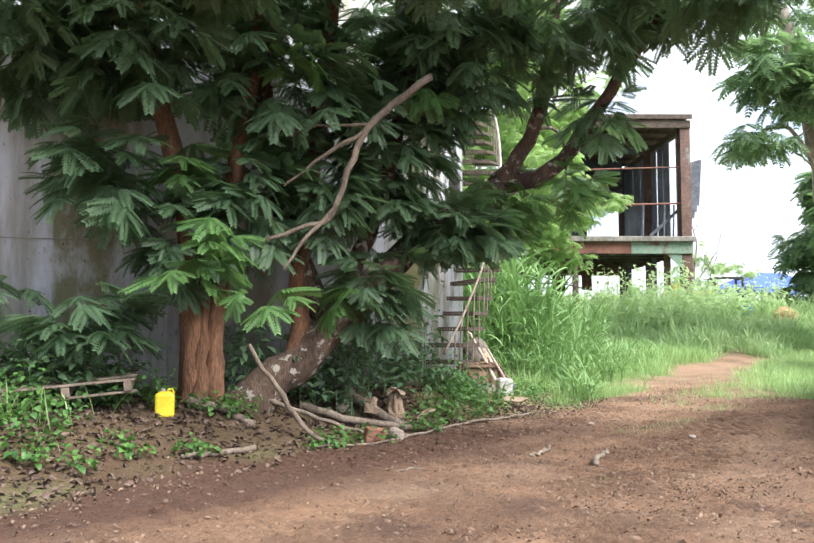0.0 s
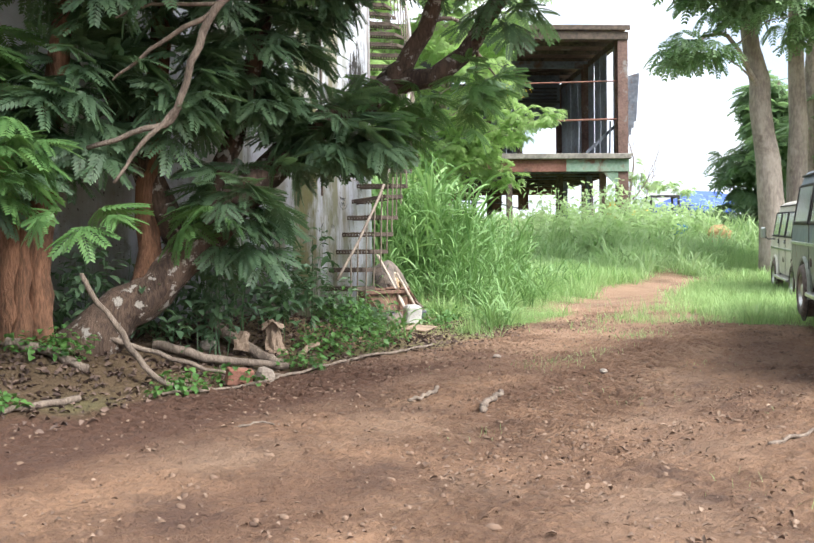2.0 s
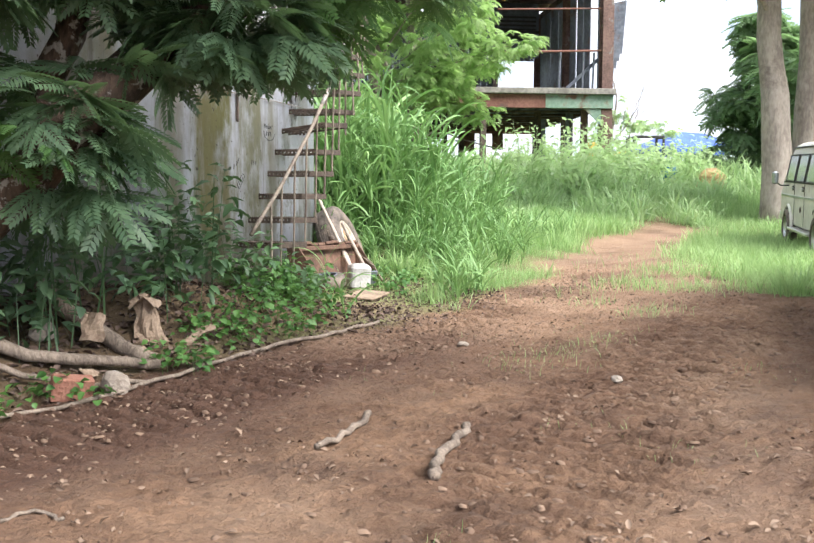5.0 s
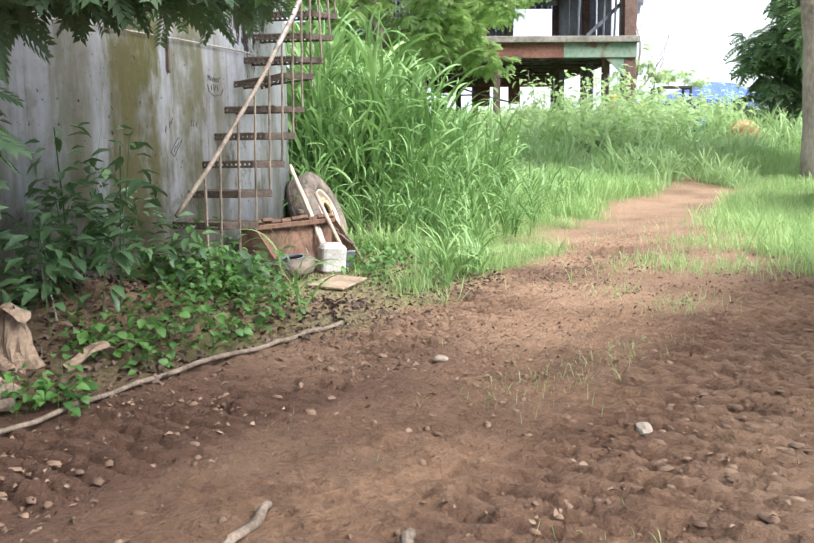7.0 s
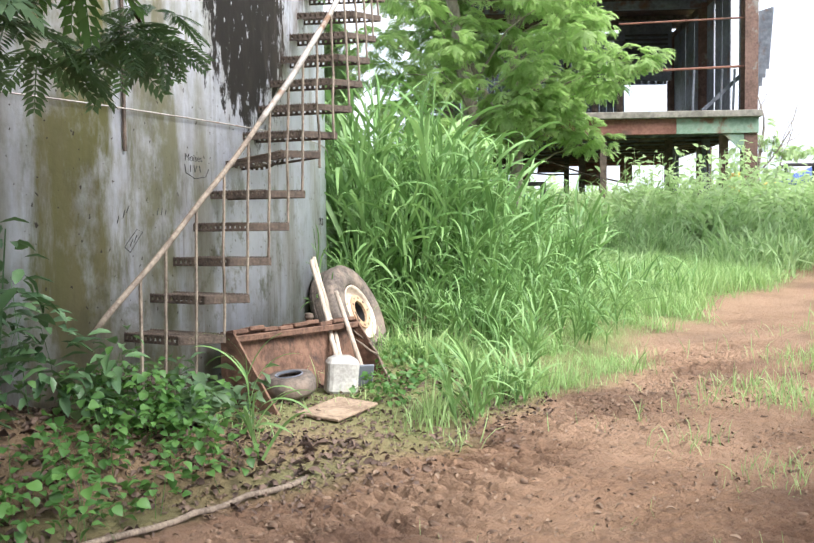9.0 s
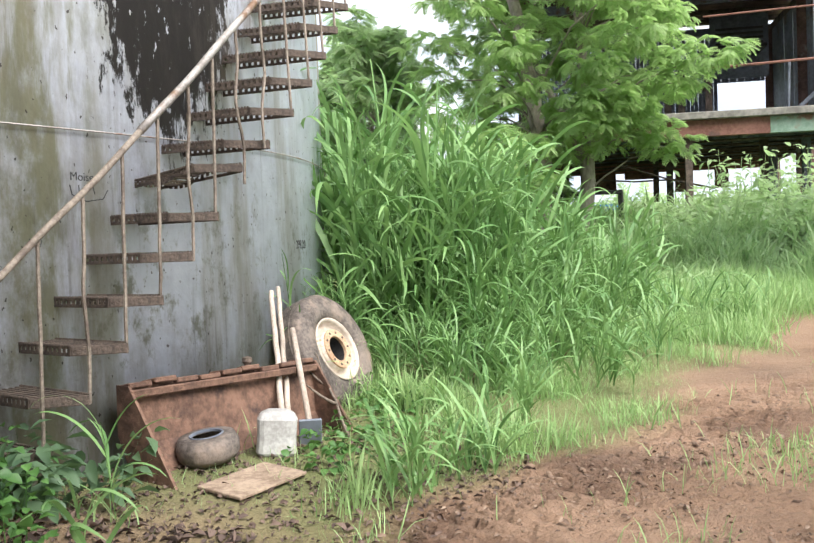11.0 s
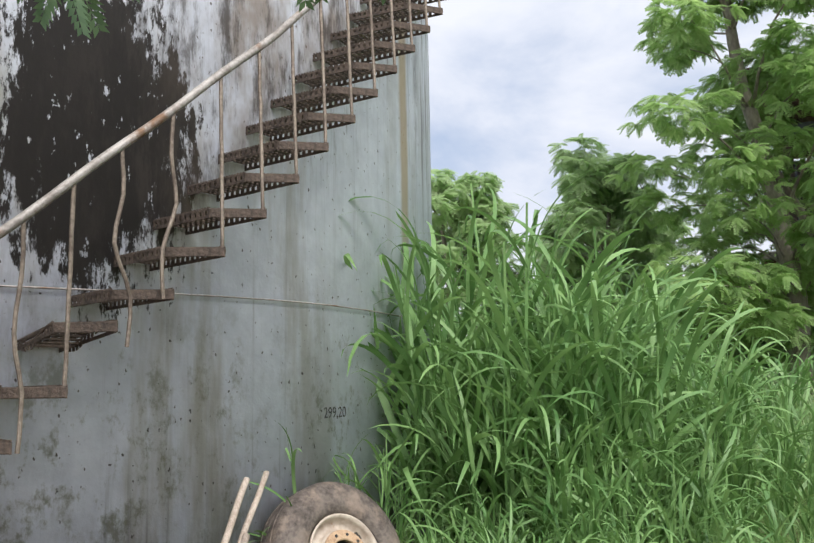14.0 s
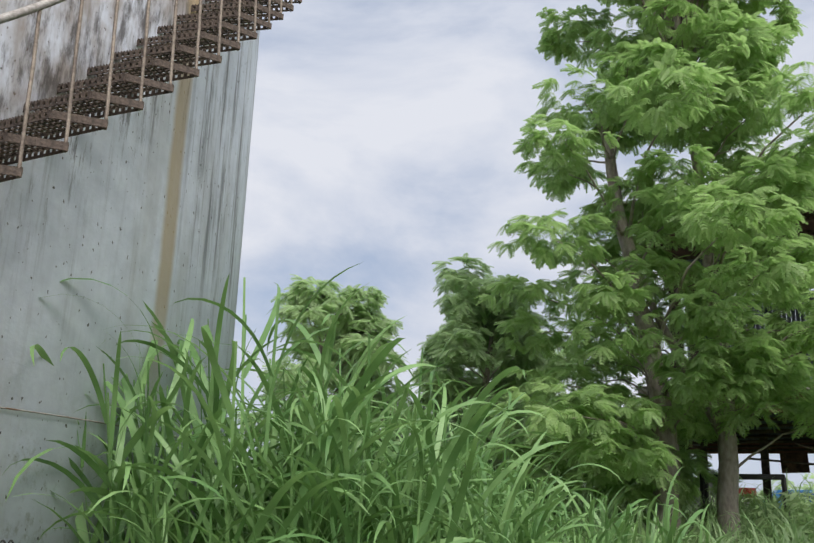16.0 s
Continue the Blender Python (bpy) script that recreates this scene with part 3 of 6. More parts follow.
    # blotchy grey-green bloom low on the wall
    bloom = op("MULTIPLY", op("MULTIPLY", rng_(noise_(5, 3.2, 1.2, 7, 0.75, 17.0), 0.5, 0.66), rng_(z, 3.2, 1.6)), rng_(noise_(0.9, 0.4, 1.0, 3, 0.5, 19.0), 0.38, 0.6, 0.15, 0.8))
    col = lay(bloom, col, (0.15, 0.15, 0.085))
    # splashed earth near the ground
    splash = op("MULTIPLY", rng_(op("ADD", z, op("MULTIPLY", noise_(3, 1.5, 1.0, 6, 0.7, 6.0), -1.6)), 0.75, -0.1), rng_(noise_(4, 0.7, 1.3, 6, 0.7, 8.0), 0.35, 0.6, 0.2, 0.75))
    col = lay(splash, col, (0.20, 0.175, 0.125))
    # small dark specks and chips
    speck = rng_(noise_(26, 17, 1.0, 2, 0.5, 12.0), 0.685, 0.715)
    col = lay(op("MULTIPLY", speck, 0.9), col, (0.055, 0.045, 0.04))
    # fine rain streaks
    streak = op("MULTIPLY", rng_(noise_(9, 0.25, 1.0, 6, 0.7, 5.0), 0.52, 0.72), rng_(noise_(0.6, 0.5, 1.0, 3, 0.5, 1.0), 0.35, 0.7))
    col = lay(op("MULTIPLY", streak, 0.75), col, (0.11, 0.105, 0.10))
    # black mould under the handrail, torn at its edges
    e1 = op("DIVIDE", op("ADD", arc, 1.85), 0.74)
    e2 = op("DIVIDE", op("ADD", z, -3.65), 1.08)
    blot = op("SQRT", op("ADD", op("MULTIPLY", e1, e1), op("MULTIPLY", e2, e2)))
    torn = op("ADD", blot, op("MULTIPLY", op("ADD", noise_(7, 2.2, 1.0, 8, 0.75, 2.0), -0.5), 2.6))
    fleck = rng_(noise_(13, 5, 1.0, 4, 0.7, 14.0), 0.66, 0.62)
    col = lay(op("MULTIPLY", rng_(torn, 0.95, 0.8), fleck), col, (0.022, 0.019, 0.018))
    # dark mould along the stair, above the treads
    rise = op("ADD", z, op("MULTIPLY", arc, -1.076))
    along = op("MULTIPLY", rng_(rise, 4.2, 4.75), op("MULTIPLY", rng_(rise, 7.6, 5.8), rng_(arc, -2.2, -1.0, 0.25, 1.0)))
    mould = op("MULTIPLY", along, rng_(noise_(5, 1.1, 1.0, 7, 0.75, 7.0), 0.46, 0.62))
    tan = op("MULTIPLY", along, rng_(noise_(1.6, 0.7, 1.0, 5, 0.65, 21.0), 0.38, 0.6))
    col = lay(op("MULTIPLY", tan, rng_(arc, -1.6, -0.8, 0.0, 0.8)), col, (0.24, 0.185, 0.14))
    col = lay(op("MULTIPLY", mould, 0.85), col, (0.06, 0.05, 0.045))
    # ochre rust run and dark streaks near the far side
    run = op("MULTIPLY", rng_(op("ABSOLUTE", op("ADD", op("ADD", arc, -1.80), op("MULTIPLY", noise_(1, 0.6, 1.5), 0.12))), 0.16, 0.07), rng_(z, 2.6, 4.0, 0.15, 0.75))
    col = lay(run, col, (0.42, 0.31, 0.16))
    dark = op("MULTIPLY", op("MULTIPLY", rng_(noise_(5, 0.3, 1.0, 6, 0.7, 4.0), 0.5, 0.64), rng_(arc, 1.7, 2.2)), rng_(z, 3.2, 4.8))
    hang = op("MULTIPLY", op("MULTIPLY", rng_(rise, 3.1, 4.2), rng_(rise, 4.9, 4.4)), op("MULTIPLY", rng_(arc, -0.5, 0.6), rng_(noise_(7, 0.7, 1.0, 7, 0.75, 25.0), 0.53, 0.62)))
    col = lay(op("MULTIPLY", hang, 0.85), col, (0.07, 0.06, 0.055))
    col = lay(op("MULTIPLY", dark, 0.8), col, (0.10, 0.10, 0.105))
    nt.links.new(col, bs.inputs["Base Color"])
    return m


tank_base = ground_z(0.9, 13.5) - 0.25
tank = thing("storage_tank", pose(TANK_X, TANK_Y, 0), "large cylindrical tank, white wall with algae and black mould", "tank")
part("wall", Acc().lathe([(TANK_R - 0.25, 0.2), (TANK_R, 0.2), (TANK_R, TANK_H), (TANK_R - 0.25, TANK_H)], 200, closed=True), tank_material(), tank, soft=False)
part("roof", Acc().lathe([(0.01, TANK_H + 0.9), (TANK_R * 0.5, TANK_H + 0.6), (TANK_R - 0.26, TANK_H), (TANK_R - 0.26, TANK_H - 0.1), (0.01, TANK_H + 0.7)], 120), STEEL_GREY, tank)
for p_ in tank.children:
    p_.data.polygons.foreach_set("use_smooth", [True] * len(p_.data.polygons))
part("drip_pipe", Acc().tube([(7.52 * math.cos(-0.452), 7.52 * math.sin(-0.452), z) for z in (2.35, 3.5, 5.0, 7.0)], 0.014, 6), RUST, tank, "thin rusty vertical pipe")
part("cable", Acc().tube([(7.53 * math.cos(a), 7.53 * math.sin(a), 2.70 + 0.13 * a + 0.012 * math.cos(a * 9)) for a in np.linspace(-1.5, 0.5, 60)], 0.006, 5), GALV, tank, "thin pale cable slung round the wall")


# ---- spiral stair on the tank ----
def lip_at(n):
    """Angle of a tread's front edge, in degrees; the flight kinks at the bent tread."""
    return -22.5 + 1.86 * (n - 3) - 0.5 * math.exp(-((n - 7) / 1.5) ** 2)


def stair_at(n):
    return radians(lip_at(n) - 0.83), 1.36 + 0.2495 * (n - 3) if n < 8 else 2.607 + 0.2555 * (n - 8)


def stair_out(n):
    return 8.18 + 0.08 * float(smooth(5, 10, n))


def on_tank(a, r, z):
    return Vector((TANK_X + r * math.cos(a), TANK_Y + r * math.sin(a), z))


def tread_mesh(bent=0.0):
    """Perforated steel tread along +x from the wall: short front lip at -y, long back lip at +y, a slanting outer end."""
    a = Acc()
    ln, cut = 0.76, 0.21

    def reach(y):
        return ln - cut * (0.118 - y) / 0.236
    for i in range(6):
        y = -0.095 + 0.038 * i
        a.box(reach(y) - 0.012, 0.016, 0.012, pose((reach(y) - 0.012) / 2, y, -0.006), 0.002)
    for i in range(15):
        x = 0.03 + 0.05 * i
        y0 = max(-0.114, 0.118 - 0.236 * (ln - x - 0.02) / cut)
        a.box(0.012, 0.114 - y0, 0.010, pose(x, (y0 + 0.114) / 2, -0.013), 0)
    for y, end in ((-0.118, reach(-0.118)), (0.118, ln)):
        a.box(end, 0.006, 0.014, pose(end / 2, y, -0.005), 0.002)
        a.box(end, 0.006, 0.020, pose(end / 2, y, -0.047), 0.002)
        n = int(end / 0.05)
        for i in range(n + 1):
            a.box(0.026, 0.006, 0.028, pose(0.013 + (end - 0.026) * i / n, y, -0.025), 0)
        for i in range(2 * n):
            a.box(0.010, 0.010, 0.008, pose(0.02 + (end - 0.04) * i / (2 * n - 1), y, 0.005), 0)
    a.beam((reach(-0.118), -0.118, -0.028), (ln, 0.118, -0.028), 0.006, 0.055)
    if bent:
        a.v = [(x, y, z + bent * max(0, x - 0.25) - 0.02 * math.sin(x * 9)) for x, y, z in a.v]
    return a


stair = thing("spiral_staircase", pose(*on_tank(radians(-27), 7.9, ground_z(0.6, 12.9))), "rusty steel stair winding up the tank wall with handrail", "staircase")
TREAD, TREAD_BENT = mesh_of("tread", tread_mesh(), RUST), mesh_of("tread_bent", tread_mesh(0.16), RUST)
TOP = 42


def rail_at(n):
    k = (lip_at(n) + 21.85) / 1.775 + 3
    return on_tank(radians(lip_at(n)), 8.2, 1.32 + 0.248 * (k - 3) + 1.25 - 0.018 * min(k, 10.5) + 0.006 * math.sin(k * 2.3))


for n in range(0, TOP):
    a_, z_ = stair_at(n)
    p_ = on_tank(a_, 7.49, z_)
    part("tread", TREAD_BENT if n == 7 else TREAD, None, stair, world_space=True, m=pose(*p_, 0, 0, math.degrees(a_) + random.uniform(-0.8, 0.8)) @ Matrix.Diagonal(((stair_out(n) - 7.48) / 0.76, 1, 1, 1)))
    q_, t_ = on_tank(radians(lip_at(n)), stair_out(n) - 0.012, z_ - 0.055), rail_at(n)
    k = {2: 0.02, 5: 0.03, 7: 0.06, 8: -0.05}.get(n, 0.0)
    path = [q_.lerp(t_, f) + Vector((0, k * s, 0)) for s, f in ((1.2, 0.0), (1.4, 0.25), (-0.5, 0.5), (0.3, 0.75), (0, 1.0))]
    part("baluster", Acc().tube(limb_path(path, n, 0.002, 3), 0.011, 6), ROD, stair, "bent baluster" if k else "", world_space=True)
part("handrail", Acc().tube([rail_at(n) for n in np.arange(-2.0, 3.51, 0.5)], 0.019, 10), ROD, stair, "rusty lower end of the handrail", soft=True, world_space=True)
part("handrail", Acc().tube([rail_at(n) for n in np.arange(3.5, TOP, 0.5)], 0.024, 10), GALV, stair, "bent weathered pipe handrail", soft=True, world_space=True)
part("post", Acc().tube([on_tank(radians(lip_at(-0.75)), 8.2, ground_z(0.75, 12.6) - 0.1), rail_at(-0.75)], 0.012, 6), ROD, stair, world_space=True)
foot_a = stair_at(0.2)[0]
part("stringer", Acc().beam(on_tank(foot_a, 8.0, ground_z(0.6, 12.7) - 0.1), on_tank(stair_at(1)[0], 8.1, 0.85), 0.04, 0.012), RUST, stair, world_space=True)


# ---- derelict steel building ----
def steel_building():
    x0, x1, y0, y1, z0, zs, zr = 1.6, 12.0, 36.2, 47.0, 1.3, 5.6, 10.4
    b = thing("steel_building", pose((x0 + x1) / 2, (y0 + y1) / 2, ground_z(8, 40)), "derelict two-storey rusty steel frame building with open floor", "building")

    def add(name, acc, mat, label=""):
        return part(name, acc, mat, b, label, world_space=True)
    add("floor_slab", Acc().box(x1 - x0 + 0.1, y1 - y0 + 0.6, 0.22, pose((x0 + x1) / 2, (y0 + y1) / 2, zs - 0.11), 0.02), CONCRETE, "stained concrete floor slab")
    add("front_beam", Acc().box(2.6, 0.22, 0.5, pose(x1 - 1.3, y0, zs - 0.47), 0.01), STEEL_GREEN, "faded green edge beam")
    add("front_beam", Acc().box(x1 - x0 - 2.6, 0.22, 0.5, pose(x0 + (x1 - x0 - 2.6) / 2, y0, zs - 0.47), 0.01), RUST_RED, "rusty edge beam")
    add("back_beam", Acc().box(x1 - x0 + 3, 0.25, 0.7, pose((x0 + x1) / 2 - 1.5, y1, zs - 0.55), 0.01), RUST_RED, "red rusty back beam")
    for y in np.linspace(y0 + 1.8, y1 - 1.8, 5):
        add("floor_joist", Acc().box(x1 - x0, 0.14, 0.4, pose((x0 + x1) / 2, y, zs - 0.44), 0.006), STEEL_GREY)
    for x in (x0 + 0.2, 5.8, 8.9, x1 - 0.15):
        add("cross_beam", Acc().box(0.18, y1 - y0, 0.45, pose(x, (y0 + y1) / 2, zs - 0.45), 0.006), STEEL_GREY)
    for x, w, mat in ((x1 - 0.22, 0.42, RUST_DARK), (7.1, 0.22, RUST), (x0 + 0.3, 0.35, RUST)):
        for y in (y0 + 0.2, (y0 + y1) / 2, y1 - 0.2):
            top = zr if (x > 8 or y > y0 + 1) else zs - 0.7
            col = Acc().box(w, 0.03, top - z0, pose(x, y - w / 2, (z0 + top) / 2), 0.004).box(w, 0.03, top - z0, pose(x, y + w / 2, (z0 + top) / 2), 0.004)
            col.box(0.03, w, top - z0, pose(x, y, (z0 + top) / 2), 0.004)
            add("column", col, mat)
    for x, y in ((10.9, 38.2), (10.4, 40.5), (9.7, 38.5), (4.2, 43.0), (3.4, 40.0)):
        add("prop", Acc().box(0.24, 0.24, zs - 0.6 - z0, pose(x, y, (z0 + zs - 0.6) / 2), 0.02), RUST if x < 10 else STEEL_GREY)
    # knee braces under the slab
    for x, y in ((x1 - 0.9, y0 + 0.6), (x1 - 1.15, y0 + 2.5), (x1 - 1.7, y0 + 5.0)):
        add("prop", Acc().box(0.26, 0.2, zs - 0.7 - z0, pose(x, y, (z0 + zs - 0.7) / 2), 0.02), RUST_DARK)
    for x, w, h in ((5.0, 0.9, 0.7), (8.2, 0.7, 0.9), (9.7, 0.55, 0.8), (6.4, 1.2, 0.3)):
        add("hanging_panel", Acc().box(w, 0.05, h, pose(x, y1 - 0.4, zs - 0.9 - h / 2, 0, 2 * math.sin(x), 0), 0.01), RUST_BROWN, "brown panel hanging below the floor")
    for i, y in enumerate(np.linspace(y0 + 0.9, y1 - 0.9, 9)):
        add("pipe", Acc().tube([(x0, y, zs - 0.78 - 0.05 * (i % 3)), (x1 - 0.4, y + 0.3 * math.sin(i), zs - 0.75)], 0.04, 6), RUST, "rusty pipe under the floor")
    add("gusset", Acc().add([(x1 - 0.45, y0 - 0.05, zs - 0.74), (x1 - 0.45, y0 - 0.05, zs - 1.35), (x1 - 1.1, y0 - 0.05, zs - 0.74), (x1 - 0.45, y0 - 0.02, zs - 0.74), (x1 - 0.45, y0 - 0.02, zs - 1.35), (x1 - 1.1, y0 - 0.02, zs - 0.74)], [(0, 1, 2), (5, 4, 3), (0, 3, 4, 1), (1, 4, 5, 2), (2, 5, 3, 0)]), STEEL_GREEN, "faded green gusset plate")
    # upper storey
    for y in (y0, (y0 + y1) / 2, y1):
        add("roof_beam", Acc().box(x1 - x0, 0.2, 0.32, pose((x0 + x1) / 2, y, zr), 0.008), STEEL_GREY if y > y0 else RUST)
    add("roof_beam", Acc().box(0.2, y1 - y0, 0.32, pose(x1 - 0.1, (y0 + y1) / 2, zr), 0.008), RUST)
    for y in np.linspace(y0 + 0.9, y1 - 0.9, 7):
        add("purlin", Acc().box(x1 - x0, 0.1, 0.16, pose((x0 + x1) / 2, y, zr + 0.24), 0.005), RUST)
    add("roof_sheet", Acc().box(x1 - x0 + 0.5, y1 - y0 + 0.3, 0.04, pose((x0 + x1) / 2 - 0.2, (y0 + y1) / 2, zr + 0.36), 0), RUST_DARK, "rust-brown corrugated roof sheet")
    add("eave_plate", Acc().box(x1 - x0 + 0.1, 0.05, 0.2, pose((x0 + x1) / 2, y0 - 0.18, zr + 0.3), 0.01), RUST)
    hx0, hx1, hz1 = 9.75, 11.75, 8.25
    x = x0
    while x < x1 - 0.15:
        w = 0.62
        inside = hx0 - 0.4 < x + w / 2 < hx1 + 0.2
        lo = hz1 if inside else zs
        if not (x1 - 0.5 < x):
            sheet = Acc()
            for i in range(4):
                sheet.box(w / 4 - 0.01, 0.02 + 0.03 * (i % 2), zr - lo - 0.2, pose(x + w * (i + 0.5) / 4, y1 - 0.1 - 0.02 * (i % 2), (lo + zr - 0.2) / 2), 0)
            add("wall_sheet", sheet, STEEL_GREY)
        x += w
    edges = ((36.6, 37.5), (38.5, 39.4), (39.45, 40.3), (40.5, 41.8), (41.85, 43.2), (43.25, 44.6), (44.65, 46.8))
    for ya, yb in edges:
        add("side_panel", Acc().box(0.04, yb - ya, zr - zs - 0.3, pose(x1 - 0.2, (ya + yb) / 2, (zs + zr) / 2), 0.004), STEEL_GREY)
    add("inner_panel", Acc().box(2.2, 0.05, 2.6, pose(10.2, y1 - 2.0, 9.4), 0.01), STEEL_GREY)
    for z, r in ((zs + 1.45, 0.04), (zs + 3.0, 0.03)):
        add("guard_rail", Acc().tube([(7.6, y0 + 0.1, z - 0.12), (x1 - 0.2, y0 + 0.1, z)], r, 6), RUST_RED)
    for x in (10.0, 10.9, 11.3):
        add("rail_post", Acc().tube([(x, y0 + 0.3, zs), (x + 0.05, y0 + 0.3, zs + 1.4)], 0.04, 6), STEEL_GREY)
    add("brace", Acc().beam((11.6, y0 + 0.6, zs + 1.2), (10.4, y0 + 0.6, zs + 0.1), 0.12, 0.12), STEEL_GREY)
    for x in (5.2, 7.4, 8.3):
        add("stud", Acc().box(0.22, 0.12, 2.4, pose(x, y0 + 4, zs + 1.2), 0.01), RUST)
    hang = Acc()
    for i in range(5):
        hang.box(0.1, 0.02, 3.0 - 0.25 * i, pose(x1 + 0.12 + 0.1 * i, y0 + 0.5, 7.4 + 0.15 * i, 0, 4, 0), 0)
    add("loose_cladding", hang, STEEL_GREY, "grey sheet hanging loose from the corner")
    mach = Acc().box(2.0, 1.4, 0.12, pose(9.9, 44, 9.0), 0.02)
    for i in range(4):
        mach.box(1.7, 0.06, 0.08, pose(9.9, 43.3, 9.1 + 0.18 * i), 0)
    add("hoist_frame", mach, BLACK, "dark hoist frame")
    for i, (a, c) in enumerate((((5.2, 37, 4.2), (8.0, 37.4, 3.4)), ((4.0, 38, 3.9), (7.2, 38.5, 3.8)), ((10.6, 37, 4.6), (10.7, 37.1, 2.9)))):
        add("dangling_rod", Acc().tube([a, ((a[0] + c[0]) / 2, a[1], (a[2] + c[2]) / 2 - 0.1), c], 0.03, 5), RUST)
    return b


steel_building()


# ---- vans ----
def van(name, m, upper, lower, label, long=1.0, wheels_r=0.33):
    """A forward-control van: nose at -y, nearside at -x, standing at z = 0. About 4.5 m long, or as many times that as long says."""
    v = thing(name, m, label, "van")
    L, W = 4.5 * long, 1.66

    def shell(zs, inset_nose):
        a = Acc()
        n = len(zs)
        for z, half in zs:
            nose = inset_nose * max(0, z - 0.9) + 0.02
            pts = [(-half, -L / 2 + 0.18 + nose), (-half + 0.16, -L / 2 + nose), (half - 0.16, -L / 2 + nose), (half, -L / 2 + 0.18 + nose),
                   (half, L / 2 - 0.10), (half - 0.10, L / 2), (-half + 0.10, L / 2), (-half, L / 2 - 0.10)]
            a.v += [(x, y, z) for x, y in pts]
        for i in range(n - 1):
            a.f += [(i * 8 + k, i * 8 + (k + 1) % 8, (i + 1) * 8 + (k + 1) % 8, (i + 1) * 8 + k) for k in range(8)]
        a.f += [tuple(range(7, -1, -1)), tuple((n - 1) * 8 + k for k in range(8))]
        return a
    half = W / 2
    part("lower_body", shell([(0.34, half - 0.10), (0.40, half - 0.03), (0.62, half), (0.92, half + 0.01)], 0.3), lower, v, "faded, dented lower body")
    part("upper_body", shell([(0.922, half + 0.008), (1.10, half - 0.005), (1.62, half - 0.09), (1.80, half - 0.15)], 0.5), upper, v)
    part("roof", shell([(1.803, half - 0.145), (1.86, half - 0.20), (1.90, half - 0.32), (1.92, half - 0.5)], 0.5), upper, v)
    part("gutter", Acc().beam((-half + 0.135, -L / 2 + 0.7, 1.80), (-half + 0.135, L / 2 - 0.1, 1.80), 0.035, 0.025), BLACK, v)
    part("side_moulding", Acc().beam((-half - 0.012, -L / 2 + 0.3, 0.915), (-half - 0.012, L / 2 - 0.1, 0.915), 0.02, 0.04), CHROME, v, "dull side moulding")
    part("side_moulding", Acc().beam((-half - 0.0, -L / 2 + 0.4, 1.16), (-half - 0.0, L / 2 - 0.1, 1.16), 0.015, 0.015), BLACK, v)
    lean = math.degrees(math.atan2(0.085, 0.52))
    for y0_, y1_ in ((-1.55, -0.75), (-0.62, 0.15), (0.28, 1.05), (1.15, 2.0)):
        y0_, y1_ = y0_ * long, y1_ * long
        w = part("window", Acc().box(0.02, y1_ - y0_, 0.46, pose(-half + 0.037, (y0_ + y1_) / 2, 1.42, 0, lean, 0), 0.004), GLASS, v, "dusty side window")
        f = Acc()
        for y in (y0_, y1_):
            f.box(0.03, 0.035, 0.5, pose(-half + 0.034, y, 1.42, 0, lean, 0), 0.004)
        f.box(0.03, y1_ - y0_, 0.03, pose(-half - 0.006, (y0_ + y1_) / 2, 1.18, 0, lean, 0), 0.004).box(0.03, y1_ - y0_, 0.03, pose(-half + 0.072, (y0_ + y1_) / 2, 1.655, 0, lean, 0), 0.004)
        part("window_frame", f, BLACK, w, "black rubber seal")
    part("windscreen", Acc().box(W - 0.5, 0.02, 0.6, pose(0, -L / 2 + 0.29, 1.42, -26, 0, 0), 0.004), GLASS, v)
    part("rear_window", Acc().box(W - 0.55, 0.02, 0.42, pose(0, L / 2 + 0.005, 1.45), 0.004), GLASS, v)
    for y in (-0.68 * long, 0.22 * long, 1.1 * long):
        part("door_seam", Acc().box(0.006, 0.012, 0.75, pose(-half - 0.008, y, 0.80), 0), BLACK, v)
    for y in (-0.85 * long, 0.05 * long):
        part("door_handle", Acc().box(0.03, 0.13, 0.03, pose(-half - 0.015, y, 1.06), 0.008), CHROME, v, "chrome door handle")
        part("handle_recess", Acc().box(0.008, 0.16, 0.09, pose(-half - 0.002, y, 1.06), 0.003), BLACK, v)
    for y in (-0.1 * long, 1.0 * long):
        part("dent_hole", Acc().lathe([(0.001, 0), (0.05, 0), (0.06, -0.01)], 12, pose(-half - 0.012, y, 0.7, 0, -90, 0)), RUST, v, "rust hole")
    part("front_bumper", Acc().box(W - 0.05, 0.12, 0.16, pose(0, -L / 2 - 0.05, 0.50), 0.02), CHROME, v)
    part("rear_bumper", Acc().box(W - 0.05, 0.12, 0.14, pose(0, L / 2 + 0.06, 0.50), 0.02), BLACK, v)
    part("sill_step", Acc().box(0.22, 1.75 * long, 0.05, pose(-half + 0.02, 0.05, 0.33), 0.01), CHROME, v, "bent pale sill step")
    mir = part("mirror", Acc().box(0.10, 0.16, 0.24, pose(-half - 0.24, -1.35 * long, 1.24), 0.03), CHROME, v, "door mirror")
    part("mirror_arm", Acc().tube([(-half, -1.3 * long, 1.1), (-half - 0.14, -1.34 * long, 1.1), (-half - 0.22, -1.35 * long, 1.16)], 0.014, 6), BLACK, mir)
